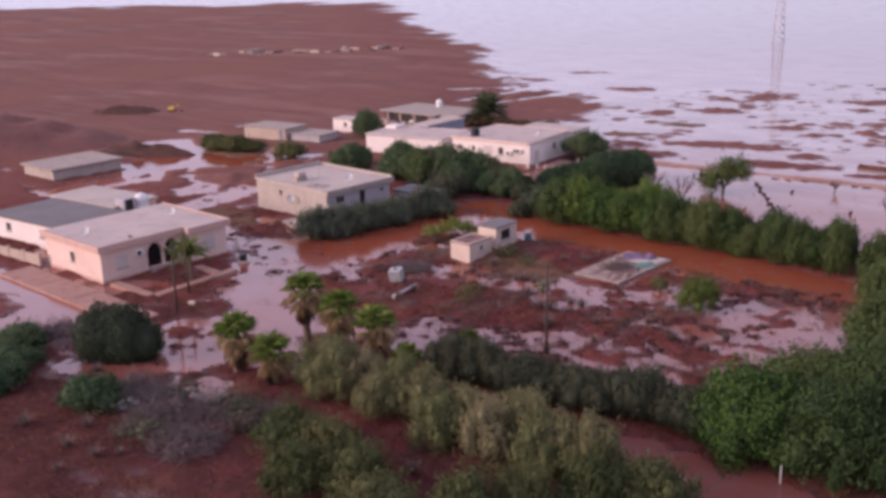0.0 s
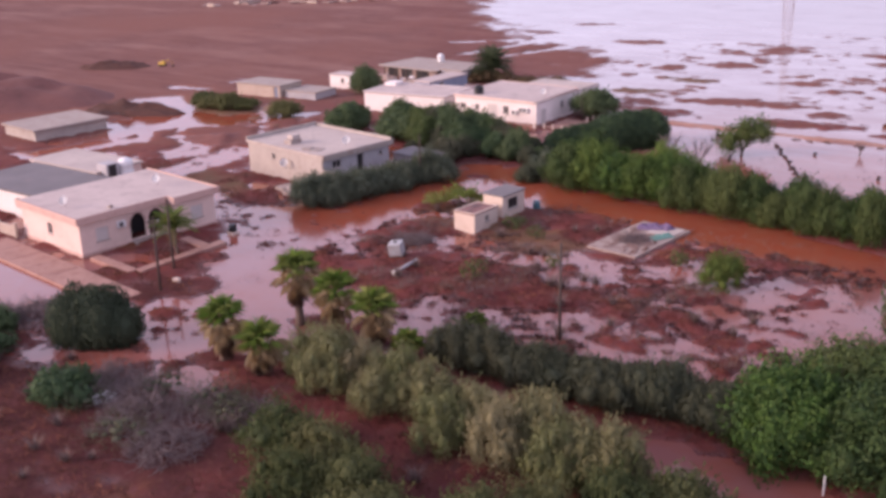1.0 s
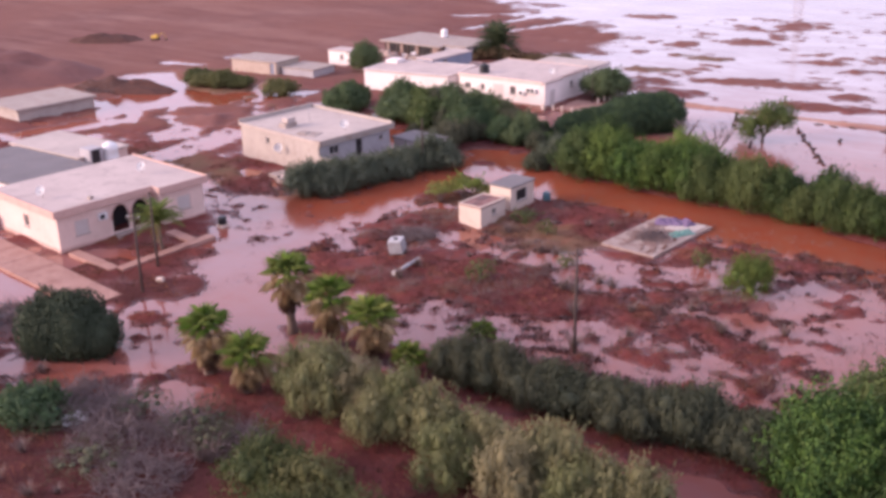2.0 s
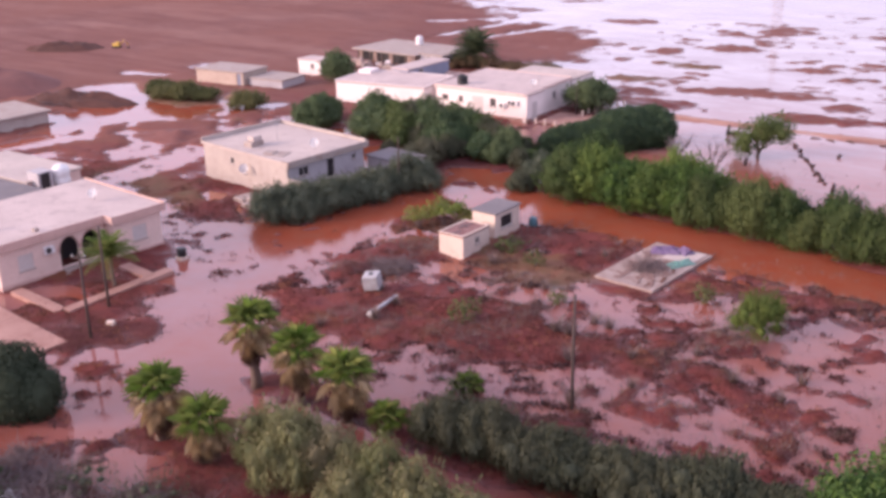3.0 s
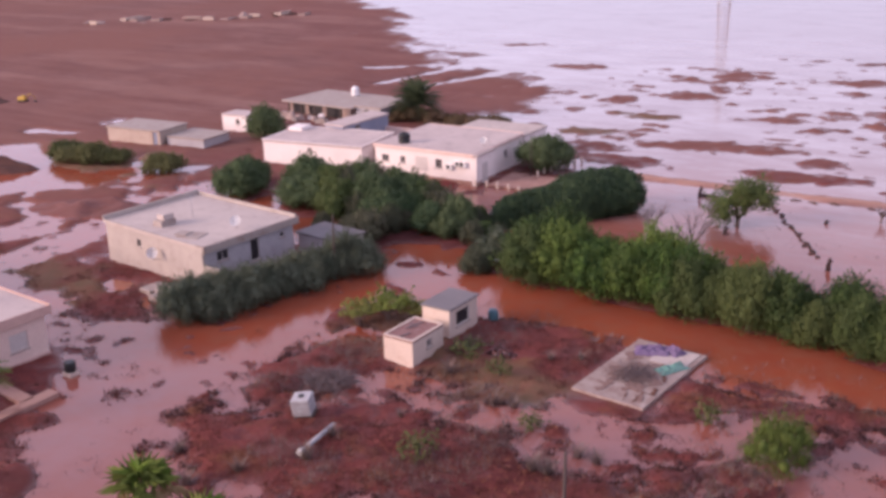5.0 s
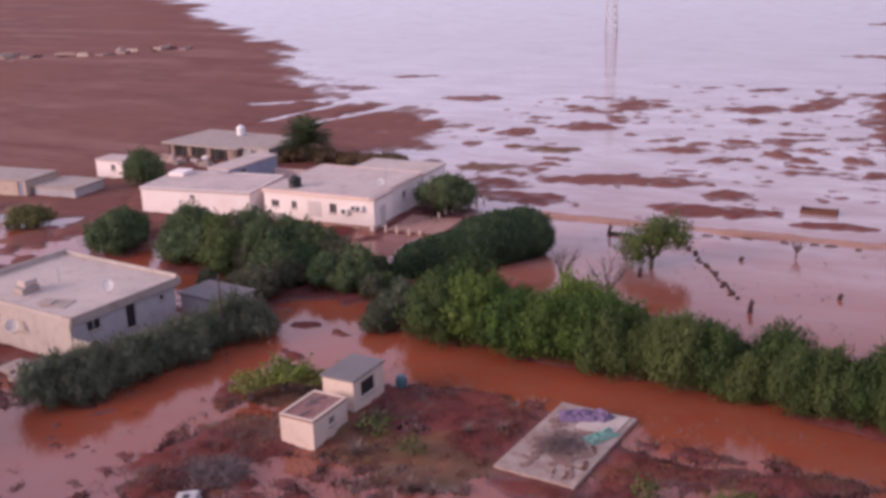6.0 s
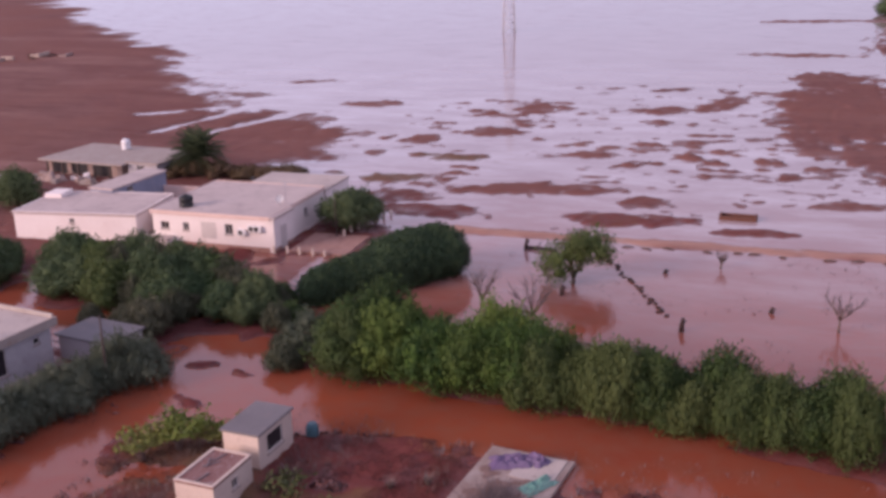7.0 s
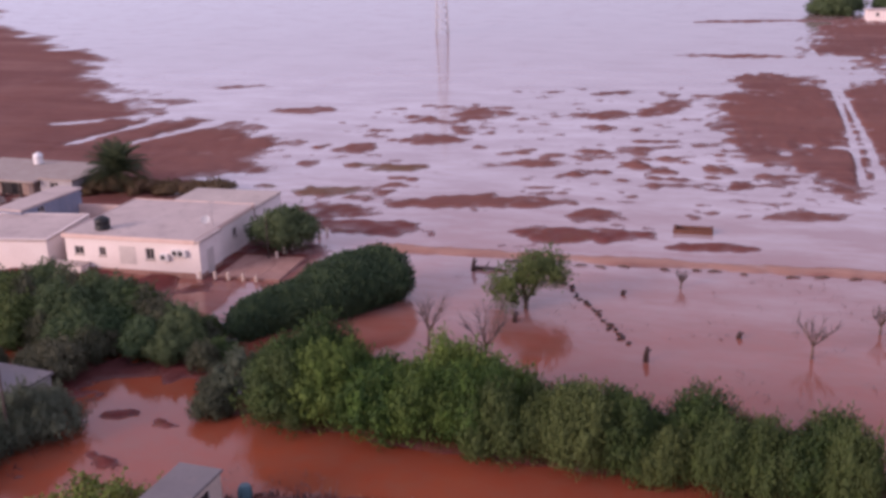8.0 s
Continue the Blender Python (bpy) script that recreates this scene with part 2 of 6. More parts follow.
def strip(x, y, ax, ay, bx, by, half):
    """Metres inside a strip of that half width from a to b; negative outside."""
    dx, dy = bx - ax, by - ay
    t = np.clip(((x - ax) * dx + (y - ay) * dy) / (dx * dx + dy * dy), 0, 1)
    return half - np.hypot(x - ax - t * dx, y - ay - t * dy)


ISLANDS = [  # low mud banks in the flood: x, y, half sizes, turn, crest
    (-111.6, 178.5, 11.5, 9.0, 17, 0.40), (-107.8, 208, 7.0, 3.6, 17, 0.28), (-87.6, 180.5, 4.2, 4.2, 17, 0.28), (-86.7, 204.8, 2.8, 3.0, 17, 0.25),
    (-77.8, 208.7, 6.2, 4.8, 24, 0.28), (-77.9, 187, 5.2, 4.4, 24, 0.28), (-78, 169.8, 5.6, 3.0, 10, 0.25), (-59.5, 174.3, 2.8, 2.0, 17, 0.22),
    (-57.7, 210.6, 7.6, 5.6, 17, 0.28), (-48.6, 217.5, 4.4, 10.5, -10, 0.30), (-62.8, 155.2, 12.4, 3.2, 8, 0.30), (-49.6, 152, 4.6, 3.0, 17, 0.28),
    (-50.7, 144.9, 8.2, 2.8, 6, 0.28), (-36.7, 143, 5.0, 1.6, 8, 0.24), (-28.4, 214, 11.0, 46, 2, 0.5), (-24.5, 182, 6.0, 18, 4, 0.45), (-82.4, 156, 3.8, 2.8, 17, 0.24),
    (-58, 233.3, 5.0, 3.2, 17, 0.24), (-79, 148, 5.6, 3.8, 10, 0.24), (-27.4, 155.8, 4.6, 1.9, 17, 0.22), (-36.7, 209, 5.0, 9.0, 0, 0.28),
    (-50.1, 185.7, 2.8, 2.8, 17, 0.20), (-34.5, 236.3, 5.6, 5.4, 17, 0.26), (-90.4, 157.3, 2.0, 1.6, 17, 0.18), (-90.3, 169.8, 2.0, 2.2, 17, 0.18),
    (-15.0, 205, 5.5, 48, 0, 0.5), (-7, 225, 10, 55, -3, 0.5), (-8, 330, 14, 60, -3, 0.4), (-30, 372, 26, 5, 8, 0.3), (-132, 232, 8, 2.4, 20, 0.2), (-38, 288, 14, 4, 0, 0.22),
]
BANKS = [  # ground that stands clear of the water: x, y, half sizes, turn, crest
    (-96, 121, 16, 5, 6, 0.45), (-79, 132, 7.5, 9, 0, 0.20), (-108, 136, 14, 16, 0, 0.5), (-73, 143, 8, 3, 0, 0.16),
    (-91, 64, 10, 10, 0, 0.5), (-78, 58, 5.5, 6.5, 20, 0.36), (-76.0, 63.5, 3.4, 2.2, 40, 0.34), (-71.6, 57.2, 4.6, 3.0, 35, 0.36), (-73, 55.5, 5, 3.6, 30, 0.34), (-80.5, 66, 5, 3.5, 0, 0.3),
    (-97, 80, 11, 7, -10, 0.42), (-88, 79, 8, 4, -25, 0.3), (-90, 92, 10, 9, 0, 0.35), (-108, 108, 13, 8, 0, 0.3), (-128, 112, 12, 6, 10, 0.3),
    (-135, 88, 9, 8, 0, 0.3), (-115.8, 90.5, 5.5, 6.5, 0, 0.45), (-96, 82, 6, 5, 0, 0.4), (-141, 101.5, 12, 3.0, 20, 0.6), (-105, 66, 14, 12, 0, 0.4),
    (-40, 42, 30, 12, 0, 0.45), (-70, 34, 22, 8, 0, 0.4), (-20, 50, 10, 6, -10, 0.25), (-13, 70, 7, 22, 0, 0.4), (-54, 57.4, 6, 2.0, 6, 0.30), (-59.5, 48.4, 4.5, 1.7, 6, 0.28),
    (-42, 57, 12, 2.2, -6, 0.3), (-30, 57, 9, 2.2, 0, 0.3), (-48, 102, 20, 3.5, 0, 0.3), (-27, 98.5, 9, 3.4, 0, 0.3), (-86, 110, 18, 4, 6, 0.3), (-78, 103.6, 8, 2.6, 22, 0.3),
    (-79, 86, 2.4, 9, -10, 0.25), (-66, 119, 3, 8, -20, 0.25), (-95, 46, 10, 3, 0, 0.15),
]
GARDEN = [  # weedy mud inside the hedges: strips from a to b, half width, crest
    (-65.5, 66.5, -50, 72, 3.6, 0.34), (-52, 72, -34, 73.2, 1.9, 0.28), (-69, 76, -63, 80, 2.2, 0.22), (-58, 82, -52, 86, 2.6, 0.26), (-53, 91, -44, 86, 3.6, 0.26),
    (-47, 82.6, -41, 84, 1.8, 0.24), (-43.5, 60.2, -39, 62.6, 1.3, 0.22), (-41, 87, -30, 89.8, 1.6, 0.2), (-70, 86, -65, 88, 2.4, 0.24), (-55, 88, -50, 93, 1.6, 0.2), (-60, 61.5, -66, 67, 1.4, 0.16),
    (-62, 72, -58, 75, 1.8, 0.26), (-58, 92.0, -46, 91.0, 1.0, 0.18), (-48.6, 69.4, -38.8, 71.6, 1.9, 0.26), (-38.8, 71.6, -31.5, 72.6, 1.5, 0.24),
    (-71.0, 76.2, -66.5, 73.4, 1.7, 0.24), (-71.6, 77.0, -69.6, 82.5, 1.8, 0.24), (-69.8, 83.5, -66.0, 88.5, 1.9, 0.24), (-68.5, 80.5, -65.5, 83.0, 1.5, 0.2),
]
LANES = [  # open water: strips from a to b, half width
    (-64, 46, -65.5, 60, 3.6), (-66.6, 59.6, -76.4, 69.2, 4.0), (-75.5, 70, -84, 76, 2.0), (-79, 79, -74.5, 95, 1.7), (-74.5, 95, -72, 101, 4.0),
    (-66, 96.3, -45, 95.4, 2.6), (-45, 95.2, -28, 93.9, 2.1), (-38, 53.8, -14, 53.2, 1.4), (-76, 40.5, -64, 45, 2.4), (-31, 80.5, -27, 77, 3.4), (-53.5, 77.6, -46, 78.9, 0.7), (-46, 78.9, -40.5, 80.4, 2.0), (-40.5, 80.4, -37.5, 83.6, 1.9), (-51, 60.8, -46, 65.2, 1.2), (-46, 65.2, -40, 67.6, 1.6), (-40, 67.6, -33, 66.8, 2.1), (-33, 66.8, -27.5, 65.6, 2.6),
    (-33.5, 82.4, -27.5, 80.2, 3.0), (-27.5, 80.2, -25, 84.5, 3.2), (-30, 77.6, -24.5, 75.6, 3.2), (-34.5, 76.8, -31.5, 73.2, 0.7), (-45, 92.6, -30, 91.8, 1.0),
    (-63.5, 76.6, -58.5, 79.4, 1.6), (-70.5, 92, -62, 94.5, 2.6), (-48, 54, -30, 53.4, 0.8), (-62, 52.4, -48.5, 53.4, 1.3), (-63, 44.2, -56.5, 45.6, 1.1),
    (-146, 109, -133, 102.5, 5.0), (-133, 102.5, -124.5, 104.5, 4.6), (-131, 100, -129.4, 91.5, 3.4), (-124, 89.5, -128, 80, 2.0), (-105.5, 78.5, -105.8, 88, 1.9), (-105.8, 88, -107.3, 95.5, 2.3), (-88.5, 73.2, -80, 74.2, 2.0), (-118.2, 108.5, -115.8, 115, 1.3),
    (-153, 120.4, -147, 121.6, 0.9), (-112, 99, -100, 100.5, 1.2), (-95, 51.0, -105, 50.0, 2.0),
]

FINGERS = [  # arms of the flood that reach into the plain: from a to b, half width
    (-144, 190, -133, 200, 1.1), (-131.5, 176, -128.5, 200, 1.0), (-122.4, 177, -117, 198, 1.3), (-128.5, 200, -116, 208, 1.6),
]
RUTS = [  # wheel ruts that hold water
    ((-22, 300), (-20.2, 250), (-19.2, 226), (-19.0, 206), (-18.8, 193), (-19.4, 166)),
    ((-22.8, 290), (-20.8, 254), (-20.6, 230), (-20.6, 203), (-21.0, 185), (-21.4, 170)),
    ((-24.5, 190.5), (-20.0, 191.5)),
]


def land_height(x, y):
    """Height of the mud over the flood's surface, in metres."""
    wobble, wide = fractal(x, y, 5.0, 11, 5), fractal(x, y, 24.0, 31, 4)
    fine, mid = fractal(x, y, 1.3, 51, 3), fractal(x, y, 2.6, 71, 4)
    streak = fractal(x * 0.85 + y * 0.1, y * 1.1, 9.0, 91, 5)
    h = np.full_like(x, -0.32)
    # the tilled plain and its long ragged shore
    shore = -(x + 100) * 0.70 - (y - 175) * 0.715 + 15 * streak + 12 * wide
    inland = np.minimum(shore, (671 + 60 * wide - (-0.494 * x + 0.869 * y)))
    inland = np.minimum(inland, -98 - x + 8 * streak)
    plain = 0.50 * step(inland, 15) - 0.22
    h = np.maximum(h, plain)
    for cx, cy, rx, ry, turn, top in ISLANDS:
        e = ellipse(x, y, cx, cy, rx, ry, turn) + 0.42 * streak + 0.38 * wobble + 0.16 * fine
        h = np.maximum(h, -0.3 + (0.6 * top + 0.3) * step(e, 0.62))
    speckle = step(ellipse(x, y, -52, 200, 48, 42), 0.5)
    specks = step(ellipse(x, y, -62, 190, 58, 62), 0.5) * (0.06 + 0.66 * fractal(x * 0.7, y, 3.2, 171, 4))
    h = np.maximum(h, -0.30 + specks)
    h = np.maximum(h, -0.30 + speckle * (0.08 + 0.42 * streak + 0.56 * fractal(x * 0.5, y * 1.2, 2.6, 151, 4)))
    for cx, cy, rx, ry, turn, top in BANKS:
        e = ellipse(x, y, cx, cy, rx, ry, turn) + (0.45 * wobble + 0.25 * mid) * min(1.0, 4.0 / min(rx, ry))
        h = np.maximum(h, -0.3 + (0.6 * top + 0.3) * step(e, 0.5))
    yard = step(np.minimum.reduce([x + 70, -24 - x, y - 59, 93 - y]), 3)
    h = np.maximum(h, -0.3 + yard * (0.27 + 0.34 * wobble + 0.55 * mid))
    for ax, ay, bx, by, half, top in GARDEN:
        e = strip(x, y, ax, ay, bx, by, half) + 1.6 * wobble + 1.5 * mid
        h = np.maximum(h, -0.3 + (top + 0.3) * step(e, 1.8))
    # puddles left in the village mud
    village = step(np.minimum.reduce([-66 - x, x + 150, y - 46, 132 - y]), 4)
    h = h - village * 0.55 * step(fractal(x + 0.4 * y, y * 1.3, 7.5, 131, 4) - 0.27, 0.13)
    for ax, ay, bx, by, half in LANES:
        cut = strip(x, y, ax, ay, bx, by, half) + 1.8 * wobble + 1.6 * mid + 0.7 * fine
        h = h - (h + 0.22) * step(cut, 1.1)
    # stranded clods in the lane behind the hut
    for cx, cy, rx, ry in ((-72.7, 98.7, 1.2, 0.5), (-71.2, 99.1, 0.6, 0.4), (-68.6, 98.4, 0.8, 0.4), (-70.5, 93.4, 1.4, 0.7), (-77.6, 100.6, 1.3, 0.8), (-73.5, 105.6, 4.5, 1.3), (-80.5, 104.8, 3.0, 1.4)):
        h = np.maximum(h, -0.3 + 0.48 * step(ellipse(x, y, cx, cy, rx, ry) + 1.0 * wobble + 1.5 * fine, 0.8))
    bits = 0.25 + 0.46 * fractal(x, y, 2.2, 211, 4) + 0.62 * fractal(x, y, 1.0, 231, 2)
    where = np.maximum(0.86 * step(np.minimum.reduce([x + 71, -25 - x, y - 60, 91 - y]), 3), 0.58 * step(np.minimum.reduce([-71 - x, x + 122, y - 64, 104 - y]), 4))
    where = np.maximum(where, 0.92 * step(np.minimum.reduce([-54 - x, x + 80, y - 38, 54 - y]), 3))
    h = np.maximum(h, -0.3 + where * bits)
    bed = step(np.minimum.reduce([x + 49.6, -42.6 - x, y - 82.6, 93.9 - y]), 0.8)
    h = h - bed * np.maximum(h - 0.08, 0)
    # dry ground on the near side, past the hedges
    h = np.maximum(h, -0.3 + 0.65 * step(np.maximum(31 - y, x + 8) + 10 * wide + 3 * wobble, 5) * step(150 - y + 12 * wide, 8))
    road = strip(x, y, -68, 136.6, -10, 138.4, 1.35) + 0.8 * wobble
    h = np.maximum(h, -0.3 + 0.50 * step(road, 0.9))
    stipple = step(ellipse(x, y, -45, 178, 19, 15), 0.5) * (0.20 + 0.95 * fractal(x * 0.6, y * 1.1, 2.0, 271, 3))
    h = np.maximum(h, -0.30 + stipple)
    shoal = step(h + 0.16, 0.14)
    far = 0.16 * step(y - 140, 10) * fractal(x, y * 0.8, 1.6, 251, 2)
    h = h + shoal * (0.12 * fine + 0.08 * mid + far)
    for ax, ay, bx, by, half in FINGERS:
        h = h - (h + 0.15) * step(strip(x, y, ax, ay, bx, by, half) + 1.6 * wobble + 1.2 * streak, 0.8)
    for rut in RUTS:
        for (ax, ay), (bx, by) in zip(rut, rut[1:]):
            h = h - (h + 0.15) * step(strip(x, y, ax, ay, bx, by, 0.42) + 0.25 * wobble, 0.35)
    return h


# ---- ground and flood ----
def axis(marks):
    """Grid lines: (start, spacing) pairs, the spacing changing evenly between marks."""
    out = [marks[0][0]]
    for (a, sa), (b, sb) in zip(marks, marks[1:]):
        while out[-1] < b:
            out.append(out[-1] + sa + (sb - sa) * (out[-1] - a) / (b - a))
    return np.array(out)


def ground_material():
    m, n, l, p = nodes_of("red_mud")
    co = n.new("ShaderNodeTexCoord").outputs["Object"]
    tone = n.new("ShaderNodeAttribute")
    tone.attribute_name = "tone"
    sep = n.new("ShaderNodeSeparateColor")
    l.new(tone.outputs["Color"], sep.inputs[0])
    big, mid = noise_node(n, l, co, 0.09, 5, 0.6), noise_node(n, l, co, 0.8, 6, 0.7)
    small = noise_node(n, l, co, 5.0, 5, 0.75)
    lines = noise_node(n, l, co, 0.35, 3, 0.6, (0.12, 1.6, 1))
    col = blend(n, l, ramp(n, l, mid, 0.35, 0.65), (0.136, 0.039, 0.036), (0.192, 0.056, 0.050))
    col = blend(n, l, ramp(n, l, small, 0.50, 0.70), col, (0.072, 0.020, 0.022))
    col = blend(n, l, ramp(n, l, noise_node(n, l, co, 0.33, 5, 0.65), 0.55, 0.66), col, (0.100, 0.036, 0.040))
    col = blend(n, l, ramp(n, l, noise_node(n, l, co, 1.9, 5, 0.7), 0.62, 0.76), col, (0.27, 0.10, 0.065))
    col = blend(n, l, ramp(n, l, noise_node(n, l, co, 0.17, 5, 0.7), 0.54, 0.66), col, blend(n, l, ramp(n, l, small, 0.35, 0.65), (0.205, 0.082, 0.046), (0.125, 0.052, 0.034)))
    col = blend(n, l, ramp(n, l, noise_node(n, l, co, 0.23, 6, 0.75, (1.4, 0.8, 1)), 0.56, 0.68), col, blend(n, l, ramp(n, l, small, 0.35, 0.65), (0.130, 0.076, 0.078), (0.085, 0.046, 0.050)))
    col = blend(n, l, ramp(n, l, noise_node(n, l, co, 0.55, 6, 0.75), 0.50, 0.68), col, (0.165, 0.068, 0.068))
    plain = blend(n, l, ramp(n, l, big, 0.3, 0.7), (0.235, 0.119, 0.103), (0.168, 0.080, 0.072))
    plain = blend(n, l, ramp(n, l, lines, 0.42, 0.70), plain, (0.140, 0.062, 0.055))
    plain = blend(n, l, ramp(n, l, noise_node(n, l, co, 0.05, 5, 0.65, (0.35, 1.5, 1)), 0.50, 0.66), plain, (0.27, 0.150, 0.130))
    plain = blend(n, l, ramp(n, l, noise_node(n, l, co, 0.018, 3, 0.5), 0.42, 0.62), plain, (0.205, 0.092, 0.075))
    col = blend(n, l, sep.outputs[0], col, plain)
    col = blend(n, l, sep.outputs[1], col, (0.40, 0.23, 0.185))
    grass = blend(n, l, ramp(n, l, mid, 0.3, 0.7), (0.12, 0.10, 0.055), (0.19, 0.10, 0.07))
    col = blend(n, l, sep.outputs[2], col, grass)
    # leaf litter; the same dark tone paints shade below the mixed hedge
    litter = blend(n, l, ramp(n, l, small, 0.40, 0.68), (0.062, 0.022, 0.023), (0.115, 0.044, 0.042))
    col = blend(n, l, tone.outputs["Alpha"], col, litter)
    l.new(col, p.inputs["Base Color"])
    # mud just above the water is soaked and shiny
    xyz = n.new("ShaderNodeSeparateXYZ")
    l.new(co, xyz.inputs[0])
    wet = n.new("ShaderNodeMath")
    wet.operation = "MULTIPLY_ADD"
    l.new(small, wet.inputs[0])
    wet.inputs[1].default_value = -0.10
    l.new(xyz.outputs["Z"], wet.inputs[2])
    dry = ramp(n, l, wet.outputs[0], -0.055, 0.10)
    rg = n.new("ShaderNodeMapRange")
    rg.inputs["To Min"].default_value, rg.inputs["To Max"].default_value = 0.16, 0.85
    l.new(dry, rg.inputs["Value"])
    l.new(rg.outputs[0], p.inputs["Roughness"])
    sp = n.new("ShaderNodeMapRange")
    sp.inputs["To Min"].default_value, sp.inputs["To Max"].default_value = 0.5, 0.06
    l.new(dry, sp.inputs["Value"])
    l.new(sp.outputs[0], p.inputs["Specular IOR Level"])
    bp = n.new("ShaderNodeBump")
    bp.inputs["Strength"].default_value, bp.inputs["Distance"].default_value = 0.7, 0.12
    l.new(small, bp.inputs["Height"])
    l.new(bp.outputs[0], p.inputs["Normal"])
    return m


def water_material():
    m, n, l, p = nodes_of("silty_flood_water")
    co = n.new("ShaderNodeTexCoord").outputs["Object"]
    drift = noise_node(n, l, co, 0.06, 4, 0.6)
    silt = noise_node(n, l, co, 0.5, 4, 0.6)
    col = blend(n, l, ramp(n, l, drift, 0.3, 0.7), (0.290, 0.070, 0.035), (0.230, 0.056, 0.033))
    col = blend(n, l, ramp(n, l, silt, 0.4, 0.8), col, (0.24, 0.082, 0.052))
    # bright sky reflection on the open flood, painted as a paler base and streaks
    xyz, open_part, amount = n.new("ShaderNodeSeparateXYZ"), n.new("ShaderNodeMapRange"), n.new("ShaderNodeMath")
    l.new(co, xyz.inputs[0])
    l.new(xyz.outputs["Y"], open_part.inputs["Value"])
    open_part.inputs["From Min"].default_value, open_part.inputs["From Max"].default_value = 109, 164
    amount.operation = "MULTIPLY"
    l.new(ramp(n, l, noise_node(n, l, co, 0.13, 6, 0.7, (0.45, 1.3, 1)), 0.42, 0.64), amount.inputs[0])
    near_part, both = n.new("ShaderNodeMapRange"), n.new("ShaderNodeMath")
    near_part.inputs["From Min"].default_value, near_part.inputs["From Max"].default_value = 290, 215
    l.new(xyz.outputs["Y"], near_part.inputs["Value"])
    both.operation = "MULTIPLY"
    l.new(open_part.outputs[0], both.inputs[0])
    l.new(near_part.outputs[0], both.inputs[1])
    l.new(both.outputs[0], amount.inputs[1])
    # shallow garden puddles and near lanes: sky reflection painted in, paler than the hedge channels
    shallow, sky_sheen = n.new("ShaderNodeMapRange"), n.new("ShaderNodeMath")
    shallow.inputs["From Min"].default_value, shallow.inputs["From Max"].default_value = 104, 95
    skew, slant = n.new("ShaderNodeMath"), n.new("ShaderNodeMath")
    skew.operation, slant.operation = "MULTIPLY", "SUBTRACT"
    skew.inputs[1].default_value = 0.35
    l.new(xyz.outputs["X"], skew.inputs[0])
    l.new(xyz.outputs["Y"], slant.inputs[0])
    l.new(skew.outputs[0], slant.inputs[1])
    l.new(slant.outputs[0], shallow.inputs["Value"])
    sky_sheen.operation = "MULTIPLY"
    l.new(shallow.outputs[0], sky_sheen.inputs[0])
    l.new(ramp(n, l, noise_node(n, l, co, 0.16, 4, 0.6), 0.22, 0.62), sky_sheen.inputs[1])
    col = blend(n, l, sky_sheen.outputs[0], col, (0.250, 0.104, 0.098))
    # reflected sky put into the open flood's colour, then its brighter streaks
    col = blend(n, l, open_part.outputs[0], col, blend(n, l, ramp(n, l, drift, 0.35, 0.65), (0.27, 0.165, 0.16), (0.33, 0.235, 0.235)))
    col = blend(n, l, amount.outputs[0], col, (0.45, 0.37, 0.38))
    l.new(col, p.inputs["Base Color"])
    rf = n.new("ShaderNodeMapRange")
    rf.inputs["From Min"].default_value, rf.inputs["From Max"].default_value = 0.45, 0.7
    rf.inputs["To Min"].default_value, rf.inputs["To Max"].default_value = 0.06, 0.20
    l.new(noise_node(n, l, co, 0.11, 5, 0.65, (1, 1.6, 1)), rf.inputs["Value"])
    l.new(rf.outputs[0], p.inputs["Roughness"])
    p.inputs["IOR"].default_value = 1.40
    bp = n.new("ShaderNodeBump")
    bp.inputs["Strength"].default_value, bp.inputs["Distance"].default_value = 0.08, 0.05
    l.new(noise_node(n, l, co, 1.6, 3, 0.5), bp.inputs["Height"])
    l.new(bp.outputs[0], p.inputs["Normal"])
    return m


gx = axis([(-4500, 400), (-700, 30), (-260, 3.0), (-130, 0.7), (-100, 0.45), (-68, 0.32), (-26, 0.32), (-10, 0.45), (30, 4), (120, 20), (4500, 500)])
gy = axis([(-4500, 500), (-60, 20), (15, 3), (34, 0.5), (56, 0.35), (95, 0.35), (112, 0.5), (150, 0.7), (230, 1.0), (330, 3), (700, 25), (4500, 400)])
GX, GY = np.meshgrid(gx, gy, indexing="xy")
GZ = land_height(GX, GY)
nx, ny = len(gx), len(gy)
idx = np.arange(nx * ny).reshape(ny, nx)
quads = np.stack([idx[:-1, :-1], idx[:-1, 1:], idx[1:, 1:], idx[1:, :-1]], -1).reshape(-1, 4)


def raw_mesh(name, verts, faces):
    """A mesh from arrays of corners and of equal-sided faces."""
    me = bpy.data.meshes.new(name)
    verts, faces = np.asarray(verts, dtype=np.float32), np.asarray(faces, dtype=np.int32)
    k = faces.shape[1]
    me.vertices.add(len(verts))
    me.vertices.foreach_set("co", verts.ravel())
    me.loops.add(faces.size)
    me.loops.foreach_set("vertex_index", faces.ravel())
    me.polygons.add(len(faces))
    me.polygons.foreach_set("loop_start", np.arange(0, faces.size, k, dtype=np.int32))
    me.update(calc_edges=True)
    me.validate()
    return me


